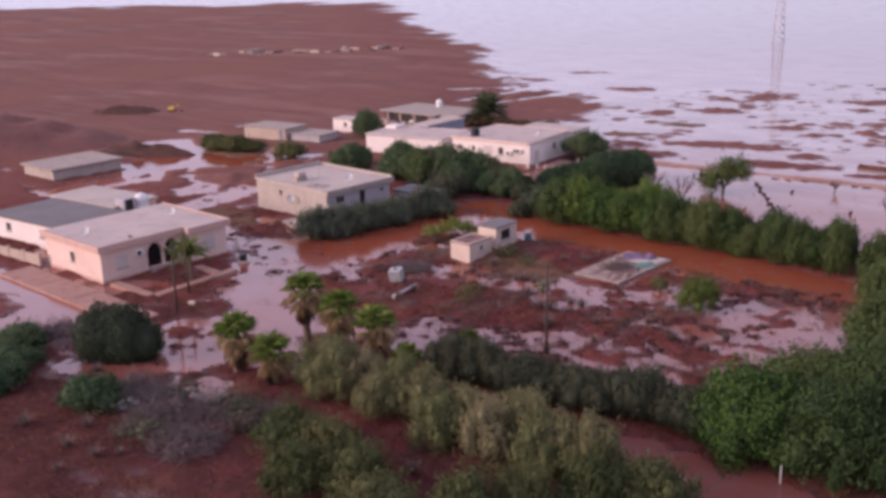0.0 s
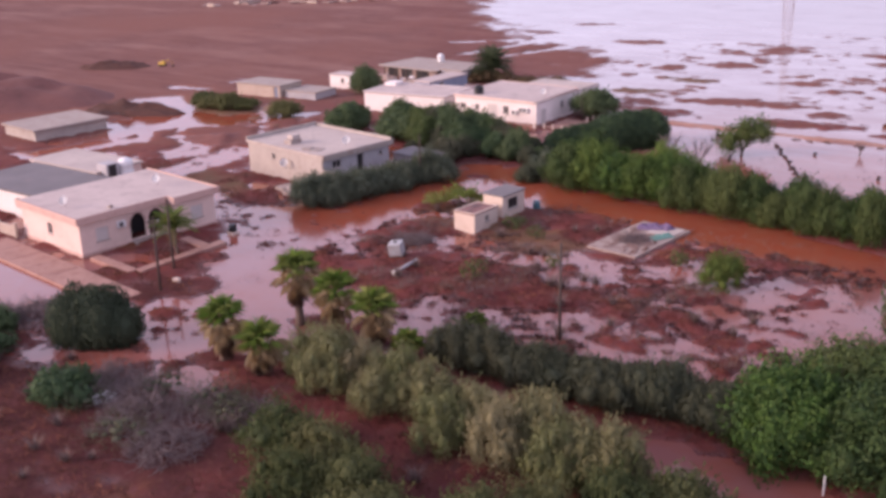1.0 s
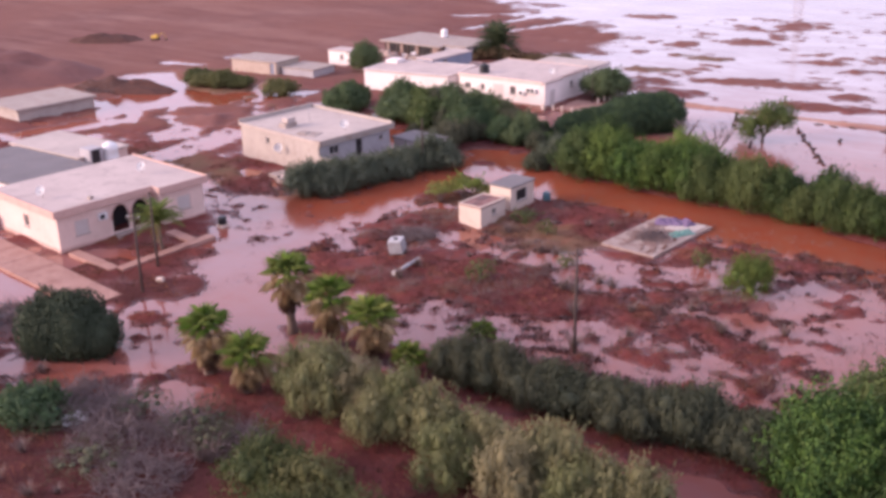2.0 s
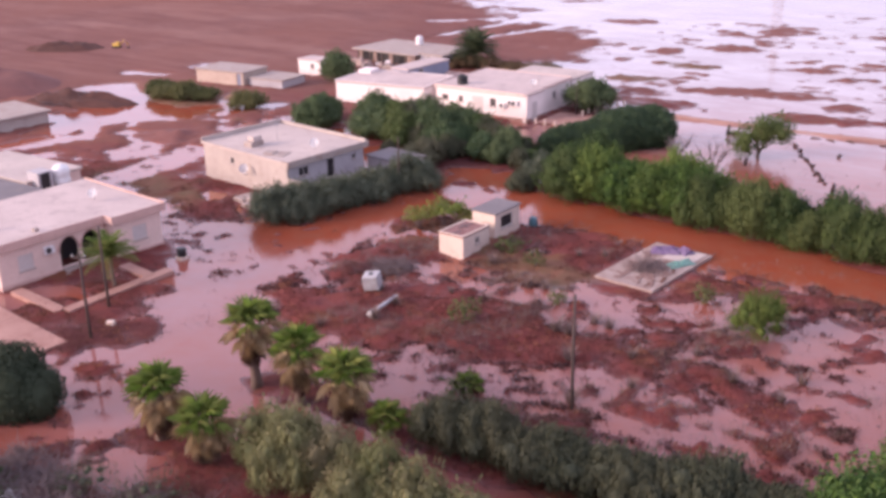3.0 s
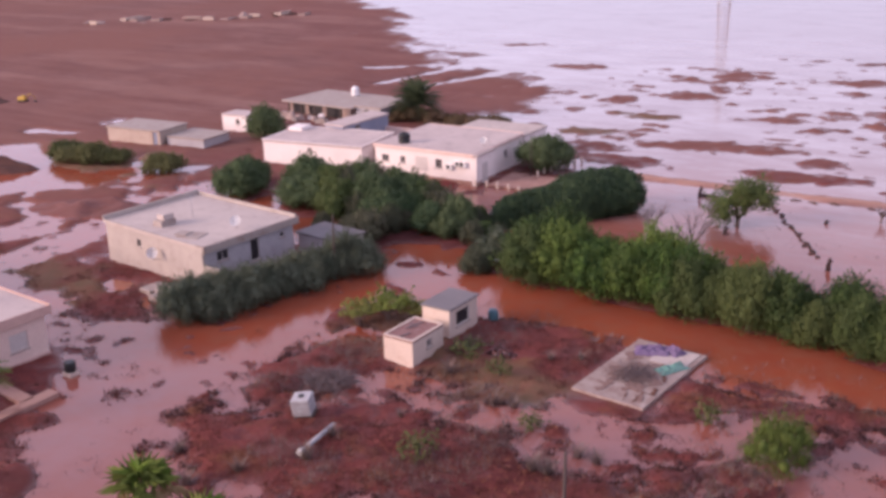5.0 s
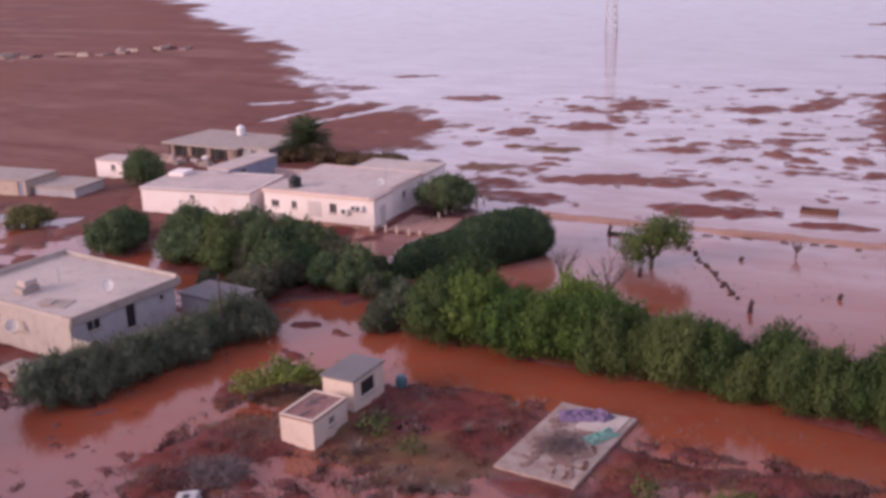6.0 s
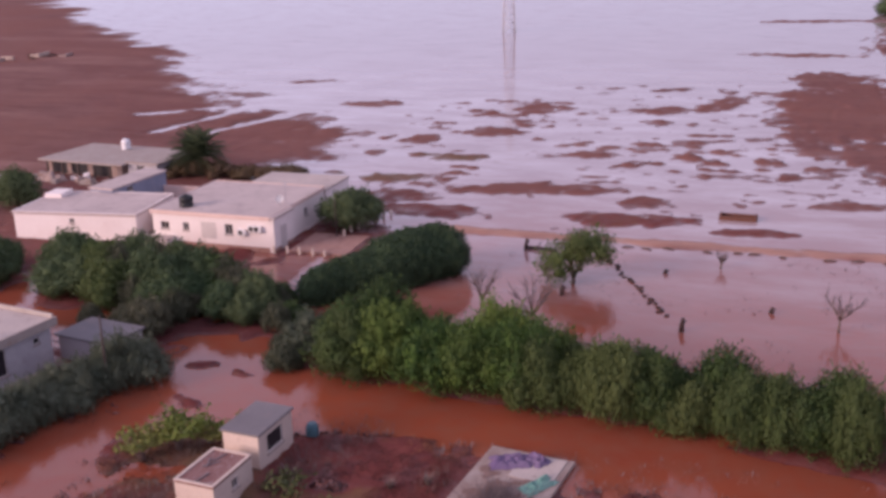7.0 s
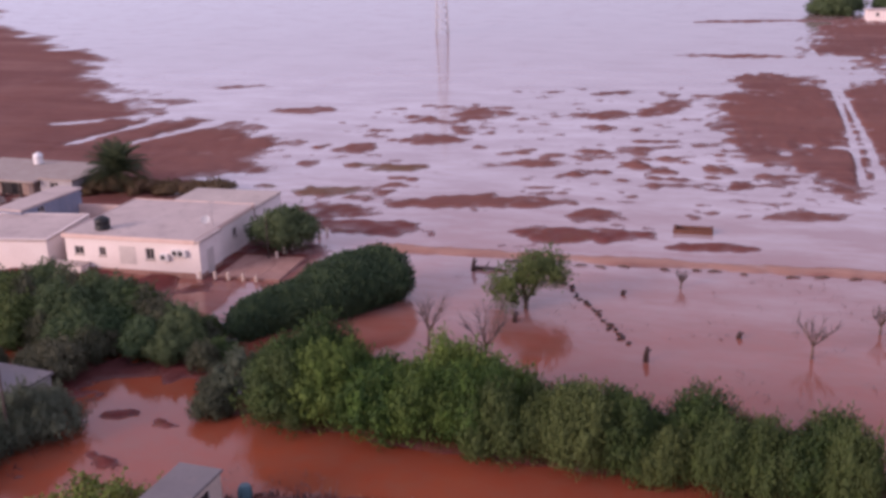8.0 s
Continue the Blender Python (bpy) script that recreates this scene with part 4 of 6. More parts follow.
part("fascia", boxes((-0.16, -0.46, BH - 0.52, BW + 0.34, -0.303, BH + 0.13), (-0.16, -0.303, BH - 0.03, -0.004, 0.6, BH + 0.13), (BW + 0.303, -0.303, BH - 0.40, BW + 0.34, BD + 0.2, BH + 0.10), bevel=0.015), M_CONC, roof, "grey concrete edge band")
part("kerb", boxes((-0.12, 0.6, BH + 0.002, 0.02, BD + 0.05, BH + 0.07), bevel=0.01), M_BLOCK, roof)
part("terrace_wall", boxes((0.0, -2.05, -0.5, 0.22, 0.055, 2.25), (0.22, -2.05, -0.5, 0.75, -1.85, 1.5), bevel=0.025), M_BLOCK, grey)
part("terrace_slab", boxes((0.23, -1.84, -0.4, 8.6, 0.05, 0.35), bevel=0.02), M_CONC, grey)
part("floor", boxes((0.3, 0.4, -0.4, BW - 0.3, BD - 0.3, 0.12)), M_CONC, grey)
dish(B @ pose(5.2, 1.6, BH, 0, 0, -60), 0.48)
dish(B @ pose(-0.62, 6.0, 1.65, 0, 0, -48), 0.50, "white satellite dish fixed to a rendered wall")
antenna(B @ pose(5.0, 7.4, BH), 2.2)
part("bracket", boxes((-0.65, 5.97, 1.66, -0.003, 6.03, 1.72)), M_METAL, grey)
chest = thing("roof_box", B @ pose(2.3, 7.9, BH), "low concrete box on the pale roof", "roof box")
part("box_body", boxes((-0.8, -0.6, -0.01, 0.8, 0.6, 0.5), bevel=0.04), M_CONC, chest)
part("box_cover", boxes((-0.4, -0.45, 0.503, 0.75, 0.5, 1.0), bevel=0.06), M_ROOFLIGHT, chest, "pale lid")
sheet = thing("roof_sheet", B @ pose(1.6, 3.4, BH, 0, 0, 20), "crumpled grey tarpaulin scrap on the pale roof", "tarpaulin")
part("tarpaulin_edge", boxes((-0.9, -1.2, -0.005, 0.9, 0.9, 0.06), (-0.5, 0.2, 0.06, 0.6, 1.3, 0.16), bevel=0.025), M_CONC, sheet)
shed = box_house("lean_to_shed", pose(-83.3, 96.9, 0, 0, 0, -6), 5.0, 3.4, 2.0, M_GREYWALL, M_ROOFGREY, "small grey shed with a flat roof behind the hedge", over=0.2, slab=0.15, category="shed")
skirt_slab = thing("concrete_apron", B @ pose(-2.3, 1.2, 0), "broken pale concrete apron at the house corner", "concrete slab")
part("slab", boxes((-0.9, -1.6, -0.3, 1.2, 1.4, 0.60), bevel=0.07), M_ROOFLIGHT, skirt_slab)
part("broken_piece", boxes((-1.3, 1.45, -0.3, 0.7, 2.9, 0.50), (-1.9, -0.9, -0.3, -1.0, 0.9, 0.44), bevel=0.09), M_CONC, skirt_slab)

# ---- white compound ----
C = pose(-109.5, 121.2, 0, 0, 0, 9)
box_house("white_house_wing", C, 13.8, 8.5, 3.1, M_WHITE, M_ROOF, "long white plastered flat-roofed wing with few openings", front=((6.3, 2.0, 6.9, 2.5),), over=0.12, parapet=0.05)
step_block = thing("roof_step_block", C @ pose(0.2, 5.6, 3.1), "pale raised block at the end of a flat roof", "roof block")
part("block_body", boxes((0, 0, -0.01, 2.0, 2.4, 0.45), bevel=0.03), M_WHITE, step_block)
cr = pose(-94.3, 124.0, 0, 0, 0, 1.5)
white = box_house("white_house", cr, 13.2, 12.4, 3.6, M_WHITE, M_ROOF, "white plastered flat-roofed house stained red by mud at its foot", front=((0.9, 1.65, 1.9, 2.45), (3.5, 1.65, 4.2, 2.5), (8.3, 1.55, 9.2, 2.65)), right=((7.4, 1.6, 8.2, 2.5),), over=0.15, fascia=M_PINK)
part("bay_wall", boxes((13.203, 0.0, -0.4, 13.75, 4.0, 3.36), bevel=0.02), M_WHITE, white, "projecting plastered end bay")
part("bay_door", boxes((13.753, 1.3, 0.15, 13.80, 2.5, 2.4), bevel=0.01), M_SHUTTER, white, "pale closed metal door")
part("bay_roof", boxes((13.40, -0.15, 3.363, 13.92, 4.1, 3.60), bevel=0.02), M_ROOF, white)
part("window_panel", boxes((5.6, -0.02, 1.0, 7.3, -0.003, 2.7), bevel=0.005), M_SHUTTER, white, "wide pale closed shutter")
part("mud_line", boxes((-0.02, -0.012, -0.4, 13.2, -0.003, 0.50), (13.753, 0.0, -0.4, 13.762, 1.28, 0.45), (13.753, 2.52, -0.4, 13.762, 4.0, 0.45)), M_PATH, white, "red mud tide mark")
box_house("rear_wing", cr @ pose(3.6, 12.8, 0), 9.6, 6.2, 3.3, M_WHITE, M_ROOFLIGHT, "white rear wing with a paler flat roof", right=((2.4, 1.4, 3.2, 2.3),), over=0.12)
box_house("porch_block", pose(-96.6, 126.6, 0, 0, 0, 6), 2.2, 4.6, 2.9, M_TRIM, M_ROOF, "recessed rose porch between two white wings", over=0.05, doors=((0.7, 0.1, 1.6, 2.1),), category="porch")
ledge = thing("porch_ledge", pose(-95.5, 122.5, 0, 0, 0, 1.5), "low white porch wall with a flat top", "low wall")
part("ledge_wall", boxes((0, 0, -0.4, 3.6, 1.4, 0.95), bevel=0.03), M_WHITE, ledge)
part("ledge_top", boxes((-0.06, -0.06, 0.953, 3.66, 1.42, 1.03), bevel=0.015), M_ROOFLIGHT, ledge)
for k, ux in enumerate((10.3, 11.5, 12.1)):
    air_conditioner(cr @ pose(ux, 0, (1.95, 2.4, 2.4)[k]))
water_tank(cr @ pose(2.9, 1.9, 3.6), 0.72, 1.2, M_BLACKPL, "black plastic water tank on a flat roof")
dish(cr @ pose(12.3, 4.4, 3.6, 0, 0, 15), 0.42)
antenna(cr @ pose(12.6, 5.0, 3.6), 2.4)
box_house("blue_grey_outbuilding", pose(-107.1, 130.4, 0, 0, 0, -2), 3.1, 9.4, 3.6, M_BLUEGREY, M_ROOF, "blue-grey outbuilding with a flat dusty roof", right=((2.2, 2.6, 3.2, 3.2),), over=0.12)
court = thing("courtyard", pose(-103.4, 131.6, 0, 0, 0, 4), "pale pink paved courtyard with a low back wall", "courtyard")
part("paving", boxes((0, 0, -0.4, 8.4, 7.4, 0.22), bevel=0.03), M_ROOFLIGHT, court)
part("back_wall", boxes((0, 7.43, -0.4, 12.0, 7.65, 1.9), bevel=0.02), M_PINK, court)
W = pose(-128.0, 147.4, 0, 0, 0, -3)
box_house("weathered_house", W, 12.4, 9.0, 2.2, M_STONE, M_CONC, "weathered grey house with a flat stained roof", front=((0.8, 0.3, 3.4, 1.9), (4.2, 0.3, 6.8, 1.9), (7.6, 0.3, 10.8, 1.9)), over=0.8, style="ruin")
for k in range(5):
    px = W @ Vector((0.9 + 2.6 * k, -0.9, 0))
    post = thing("porch_post", pose(px.x, px.y, 0), "rough dark post under an overhanging roof", "post", "porch posts")
    part("post_shaft", boxes((-0.11, -0.11, -0.3, 0.11, 0.11, 1.97), bevel=0.02), M_WOOD, post)
box_house("grey_annex", W @ pose(13.2, 0.4, 0), 4.6, 7.6, 2.45, M_GREYWALL, M_CONC, "grey annex with a stained flat roof", front=((1.4, 1.0, 2.6, 2.0),), right=((2.6, 1.0, 3.8, 2.0),), over=0.2)
water_tank(W @ pose(7.0, 7.6, 2.2), 0.62, 1.4, M_WHITEPL, "white plastic water tank on a flat roof")
box_house("small_white_hut", pose(-128.0, 133.0, 0, 0, 0, 4), 4.3, 3.2, 2.6, M_WHITE, M_ROOF, "small white cube hut with one window", front=((2.4, 1.2, 3.1, 2.0),), over=0.08, category="hut")
box_house("long_shed", pose(-137.4, 120.4, 0, 0, 0, 6), 9.2, 5.6, 2.3, M_BEIGE, M_CONC, "long beige shed with a flat roof", over=0.15, doors=((8.0, 0.1, 8.8, 2.0),), category="shed")
box_house("grey_shed", pose(-127.8, 122.2, 0, 0, 0, 6), 6.2, 5.4, 1.5, M_GREYWALL, M_CONC, "low grey block shed beside a beige one", over=0.1, category="shed")
box_house("concrete_shed", pose(-134.2, 80.9, 0, 0, 0, 86), 11.0, 8.6, 1.9, M_BLOCK, M_CONC, "long low concrete shed standing in the flood", over=0.35, slab=0.3, category="shed")

# ---- garden huts ----
box_house("pump_hut", pose(-59.9, 81.3, 0, 0, 0, 88), 3.7, 2.5, 2.0, M_CREAM, M_RUST, "small cream block hut with a rusty littered roof", front=((1.7, 0.9, 2.3, 1.5),), over=0.03, slab=0.12, parapet=0.06, category="hut")
box_house("block_hut", pose(-60.0, 86.2, 0, 0, 0, 88), 3.7, 2.4, 2.65, M_CREAM, M_ROOFGREY, "cream block hut with a grey overhanging roof", front=((0.9, 1.0, 2.6, 2.15),), over=0.12, slab=0.14, style="open", category="hut")
rng = random.Random(5)
for k in range(4):
    pl = thing("plank", pose(-59.9, 81.3, 2.0, 0, 0, 88) @ pose(rng.uniform(0.6, 3.0), rng.uniform(0.5, 1.9), 0.03 + 0.012 * k, 0, 0, rng.uniform(0, 180)), "grey weathered plank lying on the rusty roof", "plank", "roof litter")
    part("board", boxes((-0.5, -0.06, -0.03, 0.5, 0.06, 0.012)), M_TWIG, pl)
barrel = thing("plastic_barrel", pose(-59.3, 91.3, 0), "blue-green plastic barrel beside the hut", "barrel")
part("barrel_body", tube(bmesh.new(), [(0, 0, -0.3), (0, 0, 0.1), (0, 0, 0.45), (0, 0, 0.8), (0, 0, 0.95)], [0.33, 0.38, 0.42, 0.38, 0.32], 18), M_BLUEPL, barrel)
part("lid", cylinder(bmesh.new(), 0, 0, 0.952, 0.3, 0.05, 18, 0.01), M_BLUEPL, barrel)

# ---- plants ----
def sphere_tris(rows=5, cols=9):
    v = [(0, 0, 1)] + [(math.sin(math.pi * i / rows) * math.cos(math.tau * k / cols), math.sin(math.pi * i / rows) * math.sin(math.tau * k / cols), math.cos(math.pi * i / rows)) for i in range(1, rows) for k in range(cols)] + [(0, 0, -1)]
    f = [(0, 1 + k, 1 + (k + 1) % cols) for k in range(cols)]
    for i in range(rows - 2):
        for k in range(cols):
            a, b = 1 + i * cols + k, 1 + i * cols + (k + 1) % cols
            f += [(a, a + cols, b), (b, a + cols, b + cols)]
    last, base = len(v) - 1, 1 + (rows - 2) * cols
    f += [(base + k, last, base + (k + 1) % cols) for k in range(cols)]
    return np.array(v), np.array(f)


def crown_mesh(name, blobs, leaf, density, seed, upright=0.0, wide=0.5, loose=0.25, core=0.80, ragged=0.0):
    """A crown of small leaves on the outsides of overlapping rounded clumps, round lumpy cores.
    blobs: rows of centre and half sizes."""
    rs = np.random.RandomState(seed)
    blobs = np.asarray(blobs, dtype=float)
    verts, faces, count = [], [], 0
    sv, sf = sphere_tris()
    for b in blobs:
        lump = 1 + 0.18 * (rs.rand(len(sv), 1) - 0.5)
        verts.append(b[:3] + sv * b[3:] * core * (0.9 if ragged else 1.0) * lump)
        faces.append(sf + count)
        count += len(sv)
    pts, dirs = [], []
    for i, b in enumerate(blobs):
        r = b[3:]
        area = 4 * math.pi * ((r[0] * r[1]) ** 1.6 / 3 + (r[0] * r[2]) ** 1.6 / 3 + (r[1] * r[2]) ** 1.6 / 3) ** (1 / 1.6)
        d = rs.normal(size=(int(area * density), 3))
        d /= np.linalg.norm(d, axis=1, keepdims=True)
        p = b[:3] + d * r * (1 - loose * 0.6 + loose * rs.rand(len(d), 1) ** 1.5 * 1.5)
        keep = p[:, 2] > 0.05
        if ragged:   # bays, gaps and tufts that break the rounded outline
            u = (b[:3] + d * r).T
            wave = np.sin(2.9 * u[0] + 1.7 * u[2] + i) + np.sin(3.7 * u[1] - 2.3 * u[0] + 2.1 * i) + np.sin(4.3 * u[2] + 2.6 * u[1] + 0.7 * i)
            p = p + d * r * (ragged * 0.13 * wave)[:, None]
            keep &= (wave > -1.5) | (rs.rand(len(d)) > 0.5)
        for j, o in enumerate(blobs):
            if j != i:
                keep &= (((p - o[:3]) / (o[3:] * 0.85)) ** 2).sum(1) > 1
        n = d / r
        pts.append(p[keep])
        dirs.append((n / np.linalg.norm(n, axis=1, keepdims=True))[keep])
    p, n = np.concatenate(pts), np.concatenate(dirs)
    if ragged:   # sprays that stand out from the mass
        pick = np.flatnonzero((n[:, 2] > -0.3) & (rs.rand(len(p)) < 0.035))
        out = n[pick] * 0.7 + rs.normal(size=(len(pick), 3)) * 0.35 + np.array([0, 0, 0.25 + upright * 0.7])
        out /= np.linalg.norm(out, axis=1, keepdims=True)
        reach = ragged * rs.uniform(0.25, 0.85, (len(pick), 1))
        for f in (0.25, 0.45, 0.62, 0.78, 0.9, 1.0):
            p = np.concatenate([p, p[pick] + out * reach * f + rs.normal(size=out.shape) * leaf * 0.32 * (1.1 - f)])
            n = np.concatenate([n, np.cross(out, rs.normal(size=out.shape)) + 0.3 * out])
    n = n + 0.38 * rs.normal(size=n.shape)
    n /= np.linalg.norm(n, axis=1, keepdims=True)
    t = rs.normal(size=n.shape) * (1 - upright) + np.array([0, 0, 1.6]) * upright
    t -= n * (t * n).sum(1, keepdims=True)
    t /= np.linalg.norm(t, axis=1, keepdims=True) + 1e-6
    s = np.cross(n, t)
    size = leaf * (0.6 + 0.8 * rs.rand(len(p), 1))
    quad = np.stack([p - t * size * 0.5, p + s * size * 0.5 * wide + n * size * 0.08, p + t * size * 0.5, p - s * size * 0.5 * wide + n * size * 0.08], 1)
    k = len(p)
    base = count + np.arange(k)[:, None] * 4
    verts.append(quad.reshape(-1, 3))
    faces.append(np.concatenate([base + np.array([0, 1, 2]), base + np.array([0, 2, 3])]))
    return raw_mesh(name, np.concatenate(verts), np.concatenate(faces))


def mesh_part(name, me, material, parent, label=""):
    me.materials.append(material)
    ob = new(name, me)
    ob.parent = parent
    return tagged(ob, label)


def stems(rng, n, spread, height, r0):
    """Tapered limbs that fork out from one foot."""
    bm = bmesh.new()
    for k in range(n):
        a = k * math.tau / n + rng.uniform(-0.4, 0.4)
        s = spread * rng.uniform(0.5, 1.0)
        pts = [(0.12 * math.cos(a), 0.12 * math.sin(a), -0.3)] + [(s * f ** 1.4 * math.cos(a + 0.2 * f), s * f ** 1.4 * math.sin(a + 0.2 * f), height * f) for f in (0.3, 0.6, 1.0)]
        tube(bm, pts, [r0, r0 * 0.8, r0 * 0.55, r0 * 0.2], 7)
    return bm


def bush_blobs(rng, height, radius, n, low=0.35, tall=0.34, fat=0.5):
    """Overlapping clumps in a rough dome."""
    out = [(0, 0, height * 0.45, radius * 0.72, radius * 0.72, height * 0.42)]
    for k in range(n):
        a, q = k * 2.39996 + rng.uniform(-0.3, 0.3), math.sqrt((k + 0.5) / n)
        z = height * (low + (1 - low - tall * 0.8) * (1 - q ** 2.2)) * rng.uniform(0.78, 1.14)
        s = radius * fat * rng.uniform(0.55, 1.25)
        q *= rng.uniform(0.85, 1.15)
        out.append((radius * 0.78 * q * math.cos(a), radius * 0.78 * q * math.sin(a), z, s * rng.uniform(0.8, 1.2), s, height * tall * rng.uniform(0.7, 1.25)))
    return out


def plume_blobs(rng, height, radius, n):
    """A low dark mass with separate upright plumes of unequal height standing out of it."""
    out = [(0, 0, height * 0.33, radius * 0.80, radius * 0.80, height * 0.34)]
    for k in range(n):
        a, q = k * 2.39996 + rng.uniform(-0.5, 0.5), math.sqrt((k + 0.5) / n) * rng.uniform(0.85, 1.2)
        half = height * rng.uniform(0.17, 0.30)
        top = height * (1.06 - 0.40 * min(q, 1.0) ** 2.4) * rng.uniform(0.74, 1.12)
        fat = radius * rng.uniform(0.17, 0.34)
        out.append((radius * 0.86 * q * math.cos(a), radius * 0.86 * q * math.sin(a), max(top - half, half * 0.8), fat, fat * rng.uniform(0.8, 1.2), half))
    return out


def plant(name, m, height, radius, material, label, category, seed, n=11, leaf=0.26, density=42, upright=0.0, wide=0.55, loose=0.28, stem=0.09, group="", tall=0.34, fat=0.5, low=0.35, core=0.8, ragged=0.75, plumes=0):
    rng = random.Random(seed)
    ob = thing(name, m, label, category, group)
    part("trunk", stems(rng, 4, radius * 0.5, height * 0.7, stem), M_BARK, ob)
    mesh_part("crown", crown_mesh("crown", plume_blobs(rng, height, radius, plumes) if plumes else bush_blobs(rng, height, radius, n, low, tall, fat), leaf, density, seed, upright, wide, loose, core, ragged), material, ob)
    return ob


def place(x, y, turn=0.0, s=1.0, sz=None, z=None):
    return pose(x, y, max(ground_at(x, y), -0.1) if z is None else z, 0, 0, turn) @ Matrix.Diagonal((s, s, sz or s, 1))


def row(makers, spots, seed, s_lo=0.85, s_hi=1.2):
    """Plants set at spots: the first of each kind is built, the others are copies."""
    rng = random.Random(seed)
    built = {}
    for i, (x, y) in enumerate(spots):
        k = i % len(makers)
        if k not in built:
            built[k] = makers[k](place(x, y, rng.uniform(0, 360)))
        else:
            copy_thing(built[k], place(x, y, rng.uniform(0, 360), rng.uniform(s_lo, s_hi), rng.uniform(s_lo, s_hi)))


def along(ax, ay, bx, by, n, jitter, seed):
    rng = random.Random(seed)
    return [(ax + (bx - ax) * k / max(1, n - 1) + rng.uniform(-jitter, jitter), ay + (by - ay) * k / max(1, n - 1) + rng.uniform(-jitter, jitter)) for k in range(n)]


# tall bright hedge between the garden and the flooded orchard
def hedge_makers(material, label, seeds, group, tall=4.1, radius=2.4):
    return [lambda m, s=s: plant("hedge_tree", m, tall + 0.3 * (s % 3), radius, material, label, "tree", s, leaf=0.27, density=64, upright=0.65, wide=0.34, core=0.62, loose=0.5, ragged=1.0, plumes=30, group=group) for s in seeds]


bright = hedge_makers(F_BRIGHT, "dense bright green hedge tree with feathery tufts", (101, 102, 103, 104), "hedge by the orchard")
shady = hedge_makers(F_HEDGE, "dense deep green hedge tree with feathery tufts", (105, 106, 107), "hedge by the orchard")
row(bright, along(-58.2, 100.6, -49, 100.4, 4, 0.5, 1) + along(-58.5, 103.6, -48, 103.4, 4, 0.6, 2), 3, 0.80, 1.16)
row(shady, [(-61.2, 100.4), (-62.2, 103.4), (-60.4, 105.0)] + along(-46.5, 100.0, -25, 97.6, 10, 0.6, 31) + along(-45.5, 102.9, -29, 100.8, 8, 0.6, 32), 33, 0.62, 1.0)
# hedge that turns towards the viewer, with a broad bright tree
row(shady, [(-21.5, 98), (-19, 93.5), (-21, 88), (-17.5, 84), (-18.5, 78), (-14, 90), (-13, 82), (-14.5, 73.5), (-12, 66), (-16.5, 67.5)], 4, 0.9, 1.25)
plant("broad_tree", place(-21.2, 58.8), 4.9, 3.5, F_BRIGHT, "broad bright green tree with yellowish tufts", "tree", 111, leaf=0.30, density=58, upright=0.45, wide=0.36, core=0.62, loose=0.5, ragged=1.1, plumes=52)
row([lambda m: plant("broad_dark_tree", m, 4.8, 3.3, F_HEDGE, "broad dull green tree in a thick hedge", "tree", 112, leaf=0.30, density=52, upright=0.45, wide=0.36, core=0.62, loose=0.5, ragged=1.1, plumes=44)], [(-16.2, 58.2), (-15.5, 63.5), (-19.5, 65.0)], 5, 0.85, 1.1)
row([lambda m: plant("grey_shrub", m, 3.2, 2.4, F_GREY, "grey-green willowy shrub with thin leaves", "shrub", 121, upright=0.5, wide=0.3, leaf=0.24, density=55, core=0.62, loose=0.5, plumes=24)], [(-17.5, 72), (-20.5, 83.5), (-62.8, 109.6), (-12, 59), (-65.8, 103.8)], 6, 0.6, 0.95)

# feathery row in front and dull row behind it
feather = [lambda m, s=s: plant("tamarisk", m, 3.6, 1.85, F_FEATHER, "feathery yellow-green tamarisk bush", "shrub", s, leaf=0.22, density=90, upright=0.8, wide=0.26, loose=0.4, core=0.62, ragged=0.9, plumes=17, group="tamarisk row") for s in (131, 132, 133)]
row(feather, along(-50.6, 50.4, -27.5, 49.2, 12, 0.45, 7) + [(-48.2, 48.9), (-43.5, 48.2), (-37.8, 47.6), (-33.5, 47.4), (-30.2, 47.6)], 8, 0.78, 1.22)
dull = [lambda m, s=s: plant("dull_hedge_bush", m, 2.75, 2.0, F_DUSK, "dull grey-green hedge bush, evenly grown", "shrub", s, n=24, leaf=0.26, density=80, upright=0.9, wide=0.22, loose=0.35, tall=0.32, fat=0.27, core=0.8, low=0.5, ragged=0.6, group="dull hedge") for s in (141, 142)]
row(dull, along(-43.6, 57.0, -24.5, 58.9, 13, 0.4, 9), 10, 0.82, 1.15)
row([lambda m: plant("green_end_bush", m, 1.9, 1.2, F_HEDGE, "small deep green bush at a hedge end", "shrub", 143, leaf=0.2, density=80, upright=0.7, wide=0.3, loose=0.4, core=0.65, plumes=14)], [(-45.2, 57.2), (-43.3, 57.9), (-41.6, 58.4)], 44, 0.85, 1.15)
# nearest scrub
olive = [lambda m, s=s: plant("olive_bush", m, 2.7, 2.3, F_OLIVE, "loose olive-green bush in the mud", "shrub", s, leaf=0.25, density=56, upright=0.6, wide=0.28, loose=0.55, core=0.6, ragged=1.0, plumes=26) for s in (151, 152)]
row(olive, [(-45.0, 41.5), (-41.5, 41.2), (-38.0, 40.0), (-41.0, 38.0), (-35.0, 38.2), (-30.5, 40.5), (-25.5, 46.0), (-23.0, 48.3), (-28.5, 43.5), (-30.6, 49.6), (-27.6, 49.0)], 11, 0.8, 1.15)
row([lambda m: plant("dark_shrub", m, 1.9, 2.2, F_DARK, "sprawling dark green shrub", "shrub", 161, n=18, tall=0.28, fat=0.34, loose=0.35)], [(-62.0, 38.0), (-73.5, 38.6), (-76.5, 41.5), (-70.5, 36.0)], 12, 0.85, 1.2)
